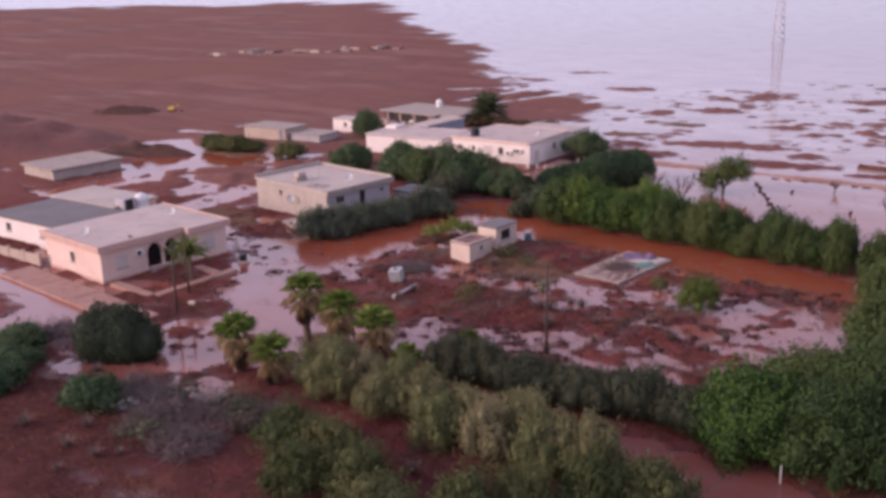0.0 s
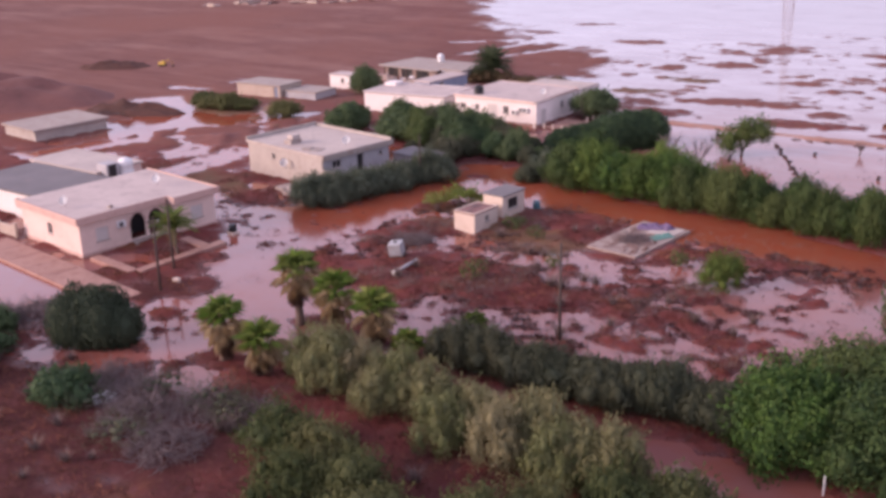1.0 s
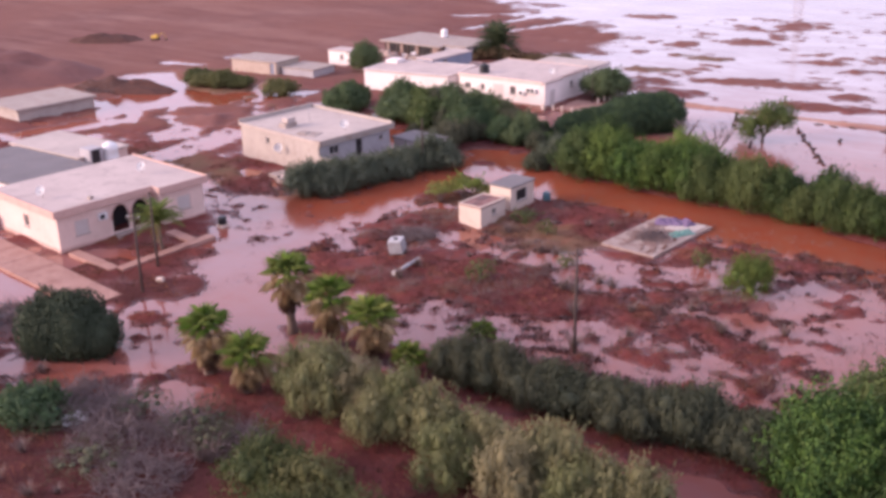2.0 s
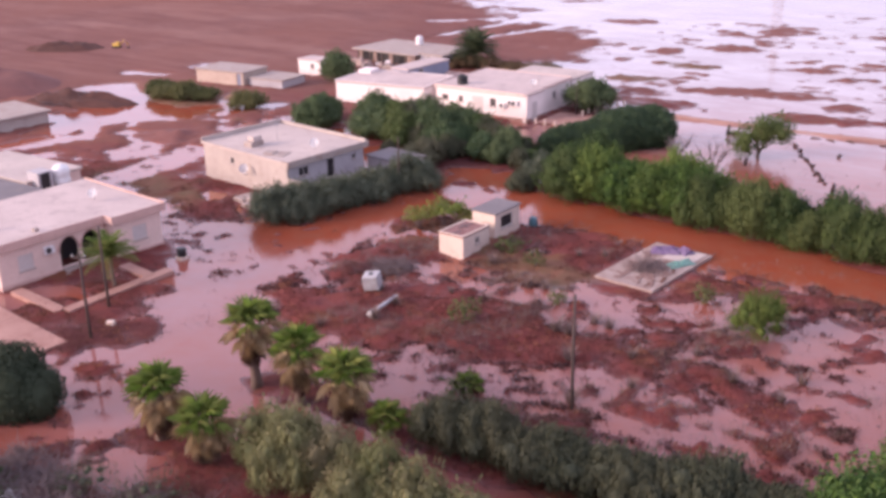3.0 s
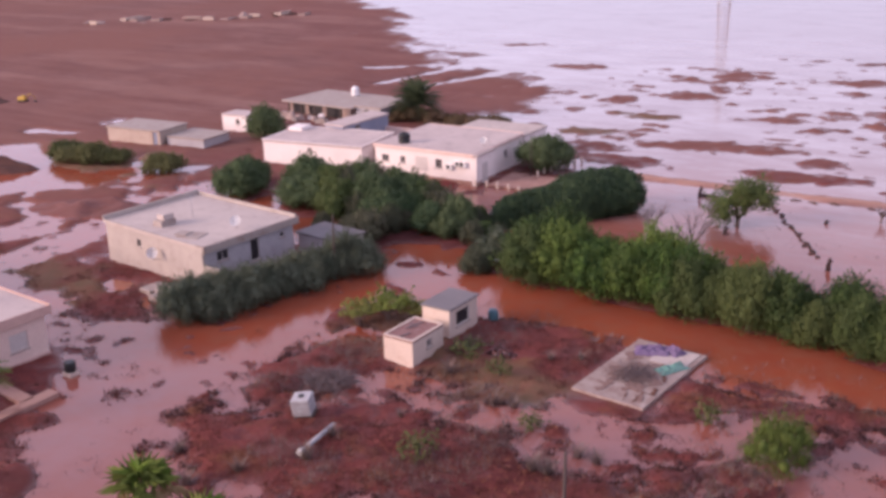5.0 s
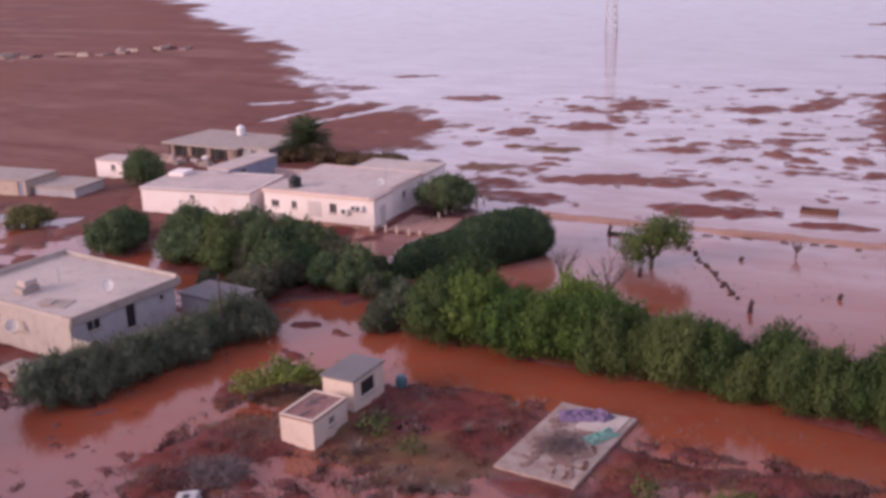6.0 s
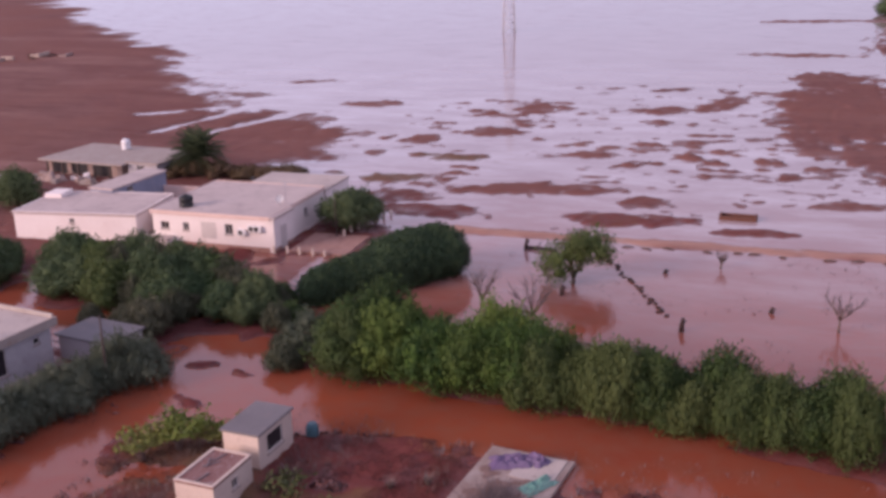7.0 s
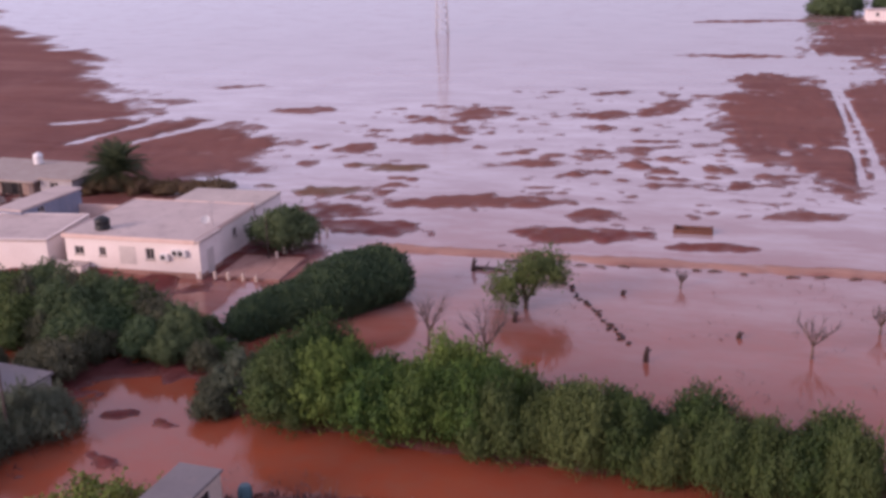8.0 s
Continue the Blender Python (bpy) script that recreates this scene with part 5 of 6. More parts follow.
# clipped round evergreens by the flooded lane
clipped = thing("clipped_evergreen", place(-68.6, 45.4, 30, 1.05, 1.5), "dense clipped dark evergreen with a rounded top", "shrub")
part("trunk", stems(random.Random(3), 5, 1.2, 1.6, 0.1), M_BARK, clipped)
lobes = [(-2.0 + 0.62 * i, -1.2 + 1.2 * j, 1.25, 0.95, 1.0, 1.42 + 0.05 * math.sin(2.1 * i + j)) for i in range(6) for j in range(3)] + [(1.9 + 0.6 * i, -0.7 + 1.1 * j, 0.95, 0.85, 0.95, 1.12 - 0.06 * i) for i in range(2) for j in range(2)]
mesh_part("crown", crown_mesh("crown", lobes, 0.17, 100, 171, 0.2, 0.5, 0.12, 0.93, 0.2), F_CLIPPED, clipped)

# grey-green row by the grey house
grey_row = [lambda m, s=s: plant("grey_hedge_bush", m, 3.1, 2.4, F_GREY, "dense grey-green hedge bush at the lane", "shrub", s, leaf=0.23, density=70, upright=0.75, wide=0.28, loose=0.45, core=0.66, ragged=0.9, plumes=28, group="hedge at the grey house") for s in (181, 182)]
row(grey_row, along(-80.2, 79.8, -75.9, 95.2, 12, 0.5, 13), 14, 0.72, 1.15)
# dark shrubs in front of the white compound
darkrow = [lambda m, s=s: plant("dark_hedge_shrub", m, 3.9, 2.7, F_DARK, "dark green leafy shrub in a mixed hedge", "shrub", s, n=24, leaf=0.24, density=50, tall=0.22, fat=0.3, loose=0.35, group="mixed hedge") for s in (191, 192)] + [lambda m: plant("light_hedge_shrub", m, 3.6, 2.3, F_HEDGE, "lighter green shrub in a mixed hedge", "shrub", 193, n=22, leaf=0.24, density=50, tall=0.24, fat=0.3, loose=0.35, group="mixed hedge")] + [lambda m: plant("dusky_hedge_shrub", m, 3.4, 2.3, F_DUSK, "dusky grey-brown shrub in a mixed hedge", "shrub", 194, n=22, leaf=0.22, density=55, tall=0.24, fat=0.3, loose=0.35, group="mixed hedge")]
row(darkrow, along(-96.5, 113.6, -84.5, 112.6, 8, 1.1, 15) + along(-93, 109.6, -83, 109.4, 6, 1.1, 16) + along(-86, 106.6, -81, 107.2, 3, 0.7, 18), 17, 0.65, 1.2)
row(darkrow, along(-82.5, 112.2, -71.0, 110.6, 8, 0.9, 65) + along(-81, 109.2, -70.5, 108.8, 7, 0.9, 66) + along(-79, 107.0, -73, 107.2, 3, 0.6, 68), 67, 0.5, 0.82)
row([lambda m: plant("round_tree", m, 3.6, 3.1, F_DARK, "round dark green tree beside the sheds", "tree", 195, n=30, density=45, tall=0.24, fat=0.28, loose=0.45, core=0.72)], [(-102.0, 108.5), (-103.5, 112.5)], 18, 0.75, 1.0)
plant("round_tree", place(-118.5, 131.4), 4.3, 2.5, F_DARK, "dark upright tree beside a white hut", "tree", 199, n=30, density=45, tall=0.26, fat=0.3, loose=0.45, core=0.72)
row([lambda m: plant("spreading_bush", m, 2.4, 2.6, F_OLIVE, "spreading dull olive bush near the sheds", "shrub", 196, n=26, density=40, tall=0.3, fat=0.28, loose=0.5, core=0.68)], [(-118.0, 112.2), (-131.5, 109.8), (-134.5, 111), (-128.5, 110.5), (-126, 112)], 28, 0.7, 1.1)
row([lambda m: plant("dusky_bush", m, 2.6, 2.2, F_DUSK, "dusky grey-green bush in the mud", "shrub", 197, n=24, leaf=0.22, density=55, tall=0.26, fat=0.28, loose=0.45, core=0.72)], [(-79.5, 102.5), (-82.5, 104.0), (-76.8, 98.0), (-85.5, 103.0), (-79.0, 105.5), (-66.2, 100.2), (-67.5, 103.2), (-65.0, 105.5), (-70.0, 106.0)], 29, 0.5, 0.9)
row([lambda m: plant("wispy_scrub", m, 1.5, 2.0, F_DUSK, "wispy half-dead grey scrub on trampled mud", "shrub", 198, n=10, leaf=0.2, density=26, upright=0.7, wide=0.2, loose=0.8, core=0.3, ragged=1.0)], [(-52.4, 43.4), (-50.2, 42.4), (-57.0, 42.6), (-60.5, 38.5), (-54.5, 37.0)], 30, 0.7, 1.1)
# long clipped hedge beside the orchard
long_hedge = thing("clipped_hedge", pose(-65.5, 119.9, 0.0, 0, 0, 58), "long dense clipped dark green hedge with a bulbous end", "hedge")
part("trunk", stems(random.Random(4), 7, 2.0, 1.6, 0.1), M_BARK, long_hedge)
body = []
for k in range(40):
    f = k / 39
    swell = 0.55 + 0.45 * min(1.0, f * 1.9)
    body.append((-8.8 + 13.6 * f, 0.25 * math.sin(f * 9.0), 0.55 + 1.25 * swell, 1.7, (1.3 + 1.9 * f) * swell ** 0.5, (0.75 + 1.25 * swell) * (1.0 + 0.10 * math.sin(f * 11.0 + 0.6) + 0.05 * math.sin(f * 27.0)) + 0.45 * f))
mesh_part("crown", crown_mesh("crown", body + [(4.8, 0, 1.95, 2.1, 2.9, 2.1)], 0.20, 90, 201, 0.2, 0.5, 0.14, 0.93, 0.28), F_LONG, long_hedge)
# trees at the compound and in the orchard
plant("garden_tree", place(-76.9, 134.0), 3.9, 3.5, F_DARK, "dense dark green garden tree by the white house", "tree", 211, n=26, density=45, tall=0.22, fat=0.3, loose=0.35, low=0.45)
lone = thing("orchard_tree", place(-50.7, 123.6, 0, 1.12), "small lone orchard tree standing in flood water", "tree")
bm = bmesh.new()
tube(bm, [(0, 0, -0.4), (0.05, 0.05, 0.7), (-0.2, 0.1, 1.6), (-0.9, 0.3, 2.6)], [0.2, 0.16, 0.13, 0.05])
tube(bm, [(0.05, 0.05, 0.7), (0.6, 0.4, 1.7), (1.4, 0.9, 3.0)], [0.14, 0.11, 0.05])
tube(bm, [(-0.2, 0.1, 1.6), (0.2, -0.4, 2.6), (0.5, -0.7, 3.4)], [0.1, 0.08, 0.04])
part("trunk", bm, M_BARK, lone)
mesh_part("crown", crown_mesh("crown", [(-1.3, -0.2, 1.8, 1.3, 1.3, 1.2), (-0.4, 0.5, 2.3, 1.3, 1.3, 1.1), (-2.0, 0.4, 1.3, 0.8, 0.8, 0.7), (1.3, 0.9, 3.1, 1.5, 1.4, 1.2), (2.1, 0.3, 2.7, 0.9, 0.9, 0.9), (-0.9, -0.9, 1.2, 0.9, 0.9, 0.8), (0.4, 0.2, 2.4, 1.0, 1.0, 1.0), (0.5, -0.4, 3.5, 1.0, 1.0, 0.8), (0.9, 1.8, 3.0, 0.9, 0.9, 0.8)], 0.26, 48, 221, 0.3, 0.45, 0.5, 0.62, 0.9), F_HEDGE, lone)
plant("garden_bush", place(-35.0, 81.2), 3.1, 1.75, F_RUSH, "round bright green feathery bush in a puddle", "shrub", 231, leaf=0.26, density=70, upright=0.95, wide=0.14, loose=0.6, core=0.55, ragged=1.0, plumes=26)
for k, (lx, ly, ls) in enumerate(((-66.2, 87.2, 1.0), (-67.8, 85.6, 0.85), (-64.8, 88.4, 0.7))):
    vine = thing("low_vine", place(lx, ly), "low yellow-green vine spread on bare pale stems", "shrub", "vines beside the hut")
    part("stem_frame", stems(random.Random(240 + k), 11, 1.7 * ls, 1.6 * ls, 0.055), M_DRY, vine, "bare pale stems")
    rng = random.Random(260 + k)
    mesh_part("crown", crown_mesh("crown", [(1.5 * ls * rng.uniform(-1, 1), 1.3 * ls * rng.uniform(-1, 1), 1.6 * ls * rng.uniform(0.75, 1.2), 0.6 * ls, 0.6 * ls, 0.24 * ls) for q in range(15)], 0.28, 34, 270 + k, 0.1, 0.5, 0.6, 0.40, 1.1), F_VINE, vine)
row([lambda m: plant("straggly_bush", m, 1.7, 1.1, F_OLIVE, "straggly half-bare olive bush among weeds", "shrub", 255, n=6, density=18, loose=0.6, core=0.35, leaf=0.24)], [(-52.5, 71.0), (-46.8, 62.6), (-57.5, 84.6), (-54.0, 83.0), (-49.0, 78.0), (-40, 84)], 19, 0.6, 1.2)
row([lambda m: plant("brown_hedge_bush", m, 1.9, 2.3, F_BROWN, "low brownish hedge bush", "shrub", 256)], [(-110, 150.5), (-107, 151.0), (-103.8, 151.3), (-100.5, 151.8), (-97.5, 152.6), (-94.8, 153.2), (-108.5, 149.6)], 20, 0.7, 1.0)


def fan_frond():
    """One fan leaf of a palm: a stalk and a pleated fan, along +x."""
    v, f = [], []
    def add(*pts):
        b = len(v)
        v.extend(pts)
        f.append((b, b + 1, b + 2))
    add((0, -0.03, 0), (0, 0.03, 0), (0.70, 0, 0.12))
    add((0, 0, 0.03), (0, 0, -0.03), (0.70, 0, 0.12))
    for k in range(12):
        a = math.radians(-112 + 224 * k / 11)
        ln = 0.80 * (1 - 0.22 * abs(k - 5.5) / 5.5)
        c, s = math.cos(a), math.sin(a)
        tip = (0.68 + ln * c, ln * s, 0.10 - 0.42 * ln * ln - 0.10 * abs(s))
        mid = 0.55 * ln
        for q in (-0.085, 0.085):
            add((0.68, 0, 0.12), (0.68 + mid * math.cos(a + q), mid * math.sin(a + q), 0.10 + (0.04 if q > 0 else -0.03)), tip)
    return raw_mesh("frond", v, f)


def feather_frond(length=2.8):
    v, f = [], []
    n = 18
    pts = [(length * t * (1 - 0.12 * t), 0, 0.9 * t - 1.7 * t * t) for t in np.linspace(0, 1, n)]
    for i in range(1, n):
        x, _, z = pts[i]
        ln = 0.55 * math.sin(math.pi * (0.12 + 0.82 * i / n)) + 0.08
        for s in (-1, 1):
            b = len(v)
            v += [(x - 0.05, 0, z), (x + 0.06, 0, z), (x + 0.28 * ln, s * ln, z - 0.25 * ln)]
            f.append((b, b + 1, b + 2))
        b = len(v)
        px, _, pz = pts[i - 1]
        v += [(px, -0.02, pz), (px, 0.02, pz), (x, 0, z)]
        f.append((b, b + 1, b + 2))
    return raw_mesh("frond", v, f)


FAN, FEATHER_LEAF = fan_frond(), feather_frond()
FAN.materials.append(F_PALM)
DRY_FAN = fan_frond()
DRY_FAN.materials.append(F_DRYPALM)
FEATHER_LEAF.materials.append(F_DATE)
DEAD_FAN = fan_frond()
DEAD_FAN.materials.append(F_DEADPALM)


def palm(name, x, y, trunk_h, size, seed, label, leaf_mesh=None, n=34, skirt=True, r=0.24):
    rng = random.Random(seed)
    ob = thing(name, pose(x, y, ground_at(x, y), 0, 0, rng.uniform(0, 360)), label, "palm")
    pts = [(0.1 * math.sin(z * 0.5), 0.08 * math.cos(z * 0.4), z) for z in np.linspace(-0.3, trunk_h, 7)]
    part("trunk", tube(bmesh.new(), pts, [r * 1.9, r * 1.5] + [r * (1.25 + 0.06 * (k % 2)) for k in range(5)], 10), M_BARK, ob)
    top = Vector(pts[-1])
    for k in range(n):
        a, lift = k * 2.39996, 84 - (76 if skirt else 92) * (k / n) ** 0.8 + rng.uniform(-10, 10)
        fr = new("frond", leaf_mesh or FAN)
        fr.parent = ob
        fr.matrix_local = Matrix.Translation(top) @ pose(0, 0, 0, 0, 0, math.degrees(a)) @ pose(0, 0, 0, 0, -lift, 0) @ pose(0, 0, 0, rng.uniform(-25, 25)) @ Matrix.Diagonal((size, size, size, 1))
    if skirt:
        reach = max(0.3, min(1.7, trunk_h - 1.3))
        for k in range(44):
            pale, f = k < 26, k / 43
            fr = new("dry_frond" if pale else "dead_frond", DRY_FAN if pale else DEAD_FAN)
            fr.parent = ob
            droop = -6 + 84 * f ** 0.7 + rng.uniform(-11, 11)
            wide = size * (1.08 - 0.40 * f) * rng.uniform(0.85, 1.12)
            fr.matrix_local = Matrix.Translation(top - Vector((0, 0, 0.08 + reach * f ** 1.4))) @ pose(0, 0, 0, 0, 0, k * 137.5) @ pose(0, 0, 0, 0, droop, 0) @ pose(0, 0, 0, rng.uniform(-40, 40)) @ Matrix.Diagonal((wide, wide * 0.62, wide * 0.9, 1))
        rs = np.random.RandomState(seed)
        v, f = [], []
        for k in range(170):
            a, z = rs.rand() * math.tau, trunk_h - reach * rs.rand() ** 1.2
            c, s = math.cos(a), math.sin(a)
            out, drop, w = rs.uniform(0.3, 0.95) ** 1.5 * size * 0.42, rs.uniform(0.4, 1.1) * size, rs.uniform(0.02, 0.06)
            b = len(v)
            v += [(top.x + 0.2 * c, top.y + 0.2 * s, z), (top.x + out * c - w * s, top.y + out * s + w * c, z - 0.25 * drop), (top.x + out * c + w * s, top.y + out * s - w * c, z - 0.3 * drop), (top.x + out * 0.92 * c, top.y + out * 0.92 * s, max(0.02, z - drop))]
            f += [(b, b + 1, b + 2), (b + 1, b + 3, b + 2)]
        mesh_part("dead_frond_skirt", raw_mesh("skirt", v, f), M_THATCH, ob, "hanging dry brown fronds")
    return ob


for k, (px, py, ph, ps) in enumerate(((-58.0, 56.1, 4.2, 1.42), (-54.2, 56.1, 3.4, 1.40), (-50.6, 56.1, 2.9, 1.42), (-57.9, 48.4, 3.0, 1.42), (-53.9, 48.2, 2.2, 1.40), (-47.5, 56.2, 0.9, 1.0))):
    palm("fan_palm", px, py, ph, ps, 300 + k, "fan palm with a brown skirt of dead fronds", n=21, skirt=k < 5)
palm("date_palm", -106.6, 151.0, 2.3, 1.6, 310, "dark feathery date palm behind the white house", FEATHER_LEAF, 90, False, 0.3)
GARDEN_LEAF = feather_frond(2.2)
GARDEN_LEAF.materials.append(F_RUSH)
palm("slender_date_palm", -79.4, 61.4, 2.5, 1.08, 312, "slender olive date palm with drooping fronds in a front garden", GARDEN_LEAF, 34, False, 0.11)
palm("young_yucca", -46.8, 63.2, 0.3, 0.8, 311, "young spiky palm at the edge of a puddle", n=20, skirt=False, r=0.12)


def dead_tree(m, h, seed, label="bare dead fruit tree standing in flood water"):
    rng = random.Random(seed)
    ob = thing("dead_tree", m, label, "tree")
    bm, twigs = bmesh.new(), bmesh.new()
    tube(bm, [(0, 0, -0.4), (0.03, 0, h * 0.2), (0.05, 0.04, h * 0.38)], [0.11, 0.09, 0.07], 7)
    for k in range(7):
        a, tilt = k * 2.4, rng.uniform(0.35, 0.95)
        ln = h * rng.uniform(0.4, 0.65)
        p0 = Vector((0.04, 0.03, h * rng.uniform(0.28, 0.38)))
        d = Vector((math.cos(a) * math.sin(tilt), math.sin(a) * math.sin(tilt), math.cos(tilt)))
        p1 = p0 + d * ln * 0.5 + Vector((0, 0, 0.06))
        p2 = p0 + d * ln + Vector((0, 0, 0.25))
        tube(bm, [p0, p1, p2], [0.055, 0.035, 0.012], 5)
        for j in range(13):
            q = p0.lerp(p2, rng.uniform(0.3, 0.97))
            e = q + (d + Vector((rng.uniform(-1, 1), rng.uniform(-1, 1), rng.uniform(-0.1, 0.9)))).normalized() * ln * 0.42
            tube(twigs, [q, e], [0.026, 0.011], 4)
    part("trunk", bm, M_BARK, ob)
    part("twig_spray", twigs, M_TWIG, ob)["kind"] = "stuff"
    return ob


for k, (dx, dy, dh) in enumerate(((-51.0, 111.6, 5.0), (-56.0, 114.2, 4.2), (-29.0, 118.3, 3.3), (-39.0, 131.2, 1.6), (-24, 124, 2.4), (-18, 112, 2.6))):
    dead_tree(place(dx, dy), dh, 320 + k)
for sx, sy, sh in ((-40.2, 115.2, 1.2), (-50.9, 120.5, 1.0), (-57.3, 131.8, 1.3), (-43.5, 128.5, 0.5), (-34, 121, 0.6)):
    st = thing("tree_stump", place(sx, sy), "dark broken tree stump in flood water", "stump")
    part("stump_wood", tube(bmesh.new(), [(0, 0, -0.4), (0.02, 0, sh * 0.5), (0.10, 0.05, sh)], [0.24, 0.19, 0.11], 8), M_WETSTONE, st)
    part("branch_stub", tube(bmesh.new(), [(0, 0, sh * 0.5), (0.35, 0.1, sh * 0.85)], [0.1, 0.04], 6), M_WOOD, st)


def brush_heap(m, r, h, n, seed, label="tangled heap of grey dead brushwood"):
    rs = np.random.RandomState(seed)
    ob = thing("brush_heap", m, label, "brushwood")
    v, f = [], []
    for k in range(n):
        a, q = rs.rand() * math.tau, math.sqrt(rs.rand())
        p = np.array([r * q * math.cos(a), r * q * math.sin(a), h * 0.55 * (1 - q * q) * rs.rand()])
        d = rs.normal(size=3) * np.array([1, 1, 0.55]) + np.array([0, 0, 0.35])
        d /= np.linalg.norm(d)
        ln, w = rs.uniform(0.5, 1.5), rs.uniform(0.012, 0.035)
        s = np.cross(d, rs.normal(size=3))
        s *= w / np.linalg.norm(s)
        u = np.cross(d, s)
        mid = p + d * ln * 0.5 + rs.normal(size=3) * 0.12
        end = p + d * ln + rs.normal(size=3) * 0.2
        b = len(v)
        for c, t in ((p, 1.0), (mid, 0.7), (end, 0.25)):
            v += [c + s * t, c - s * t * 0.5 + u * t, c - s * t * 0.5 - u * t]
        for lev in (0, 3):
            for j in range(3):
                i0, i1 = b + lev + j, b + lev + (j + 1) % 3
                f += [(i0, i1, i1 + 3), (i0, i1 + 3, i0 + 3)]
    mesh_part("brushwood", raw_mesh("twigs", v, f), M_TWIG, ob)
    return ob


for k, (hx, hy, hr, hh) in enumerate(((-55.5, 39.5, 2.6, 2.0), (-53.0, 42.5, 2.2, 1.7), (-58.5, 41.0, 2.2, 1.5), (-51.0, 38.0, 2.4, 1.6), (-76.5, 45.0, 2.6, 2.4), (-79.0, 43.2, 2.4, 2.0), (-49.5, 43.6, 1.8, 1.5), (-46.2, 87.4, 1.4, 1.1), (-63.5, 76.5, 1.8, 0.7), (-143, 101, 4, 1.6), (-61.5, 41.5, 2.2, 1.3), (-79.5, 40.2, 2.2, 1.4))):
    brush_heap(place(hx, hy), hr, hh, int(240 * hr), 340 + k)


def dry_bush(m, r, h, seed):
    """Thin upright dead stems in a loose spray."""
    rs = np.random.RandomState(seed)
    ob = thing("dry_bush", m, "thin greyish dry bush of bare stems in the garden mud", "shrub", "dry bushes")
    v, f = [], []
    for k in range(85):
        a, lean, ln, w = rs.rand() * math.tau, rs.rand() ** 0.8, h * rs.uniform(0.5, 1.1), rs.uniform(0.010, 0.022)
        base = np.array([0.12 * r * math.cos(a), 0.12 * r * math.sin(a), -0.05])
        mid = base + np.array([0.45 * r * lean * math.cos(a), 0.45 * r * lean * math.sin(a), ln * 0.6])
        tip = base + np.array([r * lean * math.cos(a + rs.uniform(-0.5, 0.5)), r * lean * math.sin(a + rs.uniform(-0.5, 0.5)), ln])
        sx, sy = -w * math.sin(a), w * math.cos(a)
        b = len(v)
        v += [base + (sx, sy, 0), base - (sx, sy, 0), mid + (sx, sy, 0), mid - (sx, sy, 0), tip]
        f += [(b, b + 1, b + 3), (b, b + 3, b + 2), (b + 2, b + 3, b + 4)]
    mesh_part("stem_spray", raw_mesh("stem_spray", v, f), M_DRY, ob)
    return ob


first_bush, rng = None, random.Random(31)
spots = [(-52.4, 79.5), (-40.2, 72.5), (-37.0, 75.6), (-33.5, 73.0), (-30.0, 75.5), (-56.5, 75.0), (-45.0, 76.3), (-46.5, 73.5), (-58.0, 86.0), (-43.5, 70.0), (-38.5, 69.0)]
spots += [(rng.uniform(-66, -28), rng.uniform(62, 88)) for k in range(14)] + [(rng.uniform(-74, -20), rng.uniform(31, 44)) for k in range(44)]
for bx, by in spots:
    if -64 < bx < -58.5 and 80 < by < 91 or -50 < bx < -42 and 82 < by < 94:
        continue
    if first_bush is None:
        first_bush = dry_bush(place(bx, by), 0.9, 0.95, 77)
    else:
        copy_thing(first_bush, place(bx, by, rng.uniform(0, 360), rng.uniform(0.6, 1.3)))

# ---- paving and garden of the pink house ----
drive = thing("driveway", pose(0, 0, 0), "mud-smeared concrete driveway beside the pink house", "driveway")
for k in range(7):
    bm = boxes((3.4 * k, -1.7, -0.4, 3.4 * k + 3.38, 1.7, 0.30 - 0.01 * k), bevel=0.02)
    bmesh.ops.transform(bm, matrix=pose(-97.5, 53.3, 0, 0, 0, -4.5), verts=bm.verts)
    part("paving_slab", bm, M_PATH, drive)
kerb = thing("garden_kerb", pose(0, 0, 0), "pale concrete kerb round the front garden bed", "kerb")
for ax, ay, bx, by in ((-85.0, 56.4, -78.6, 56.0), (-78.3, 56.2, -78.3, 66.0), (-82.4, 64.6, -78.6, 64.2)):
    ln = math.hypot(bx - ax, by - ay)
    bm = boxes((0, -0.5, -0.3, ln, 0.5, 0.34), bevel=0.03)
    bmesh.ops.transform(bm, matrix=pose(ax, ay, 0, 0, 0, math.degrees(math.atan2(by - ay, bx - ax))), verts=bm.verts)
    part("kerb_run", bm, M_PATH, kerb)
binobj = thing("rubbish_bin", pose(-79.9, 68.6, ground_at(-79.9, 68.6)), "dark bin on a small white block beside the lane", "bin")
part("block", boxes((-0.42, -0.42, -0.2, 0.42, 0.42, 0.30), bevel=0.04), M_CREAM, binobj)
part("bin_body", cylinder(bmesh.new(), 0, 0, 0.303, 0.40, 0.75, 14, 0.05), M_BLACKPL, binobj)

# ---- poles ----
def pole(x, y, h, label, r=0.10, arm=True):
    ob = thing("utility_pole", pose(x, y, ground_at(x, y), 0, 0, 30), label, "pole")
    part("shaft", tube(bmesh.new(), [(0, 0, -0.5), (0, 0, h * 0.5), (0.04, 0, h)], [r * 1.2, r, r * 0.75], 9), M_WOOD, ob)
    if arm:
        cross = part("crossarm", boxes((-0.55, -0.05, h - 0.45, 0.55, 0.05, h - 0.33)), M_WOOD, ob)
        for ix in (-0.45, 0.0, 0.45):
            part("insulator", tube(bmesh.new(), [(ix, 0, h - 0.328), (ix, 0, h - 0.18)], [0.045, 0.03], 7), M_WHITEPL, cross)
    return ob


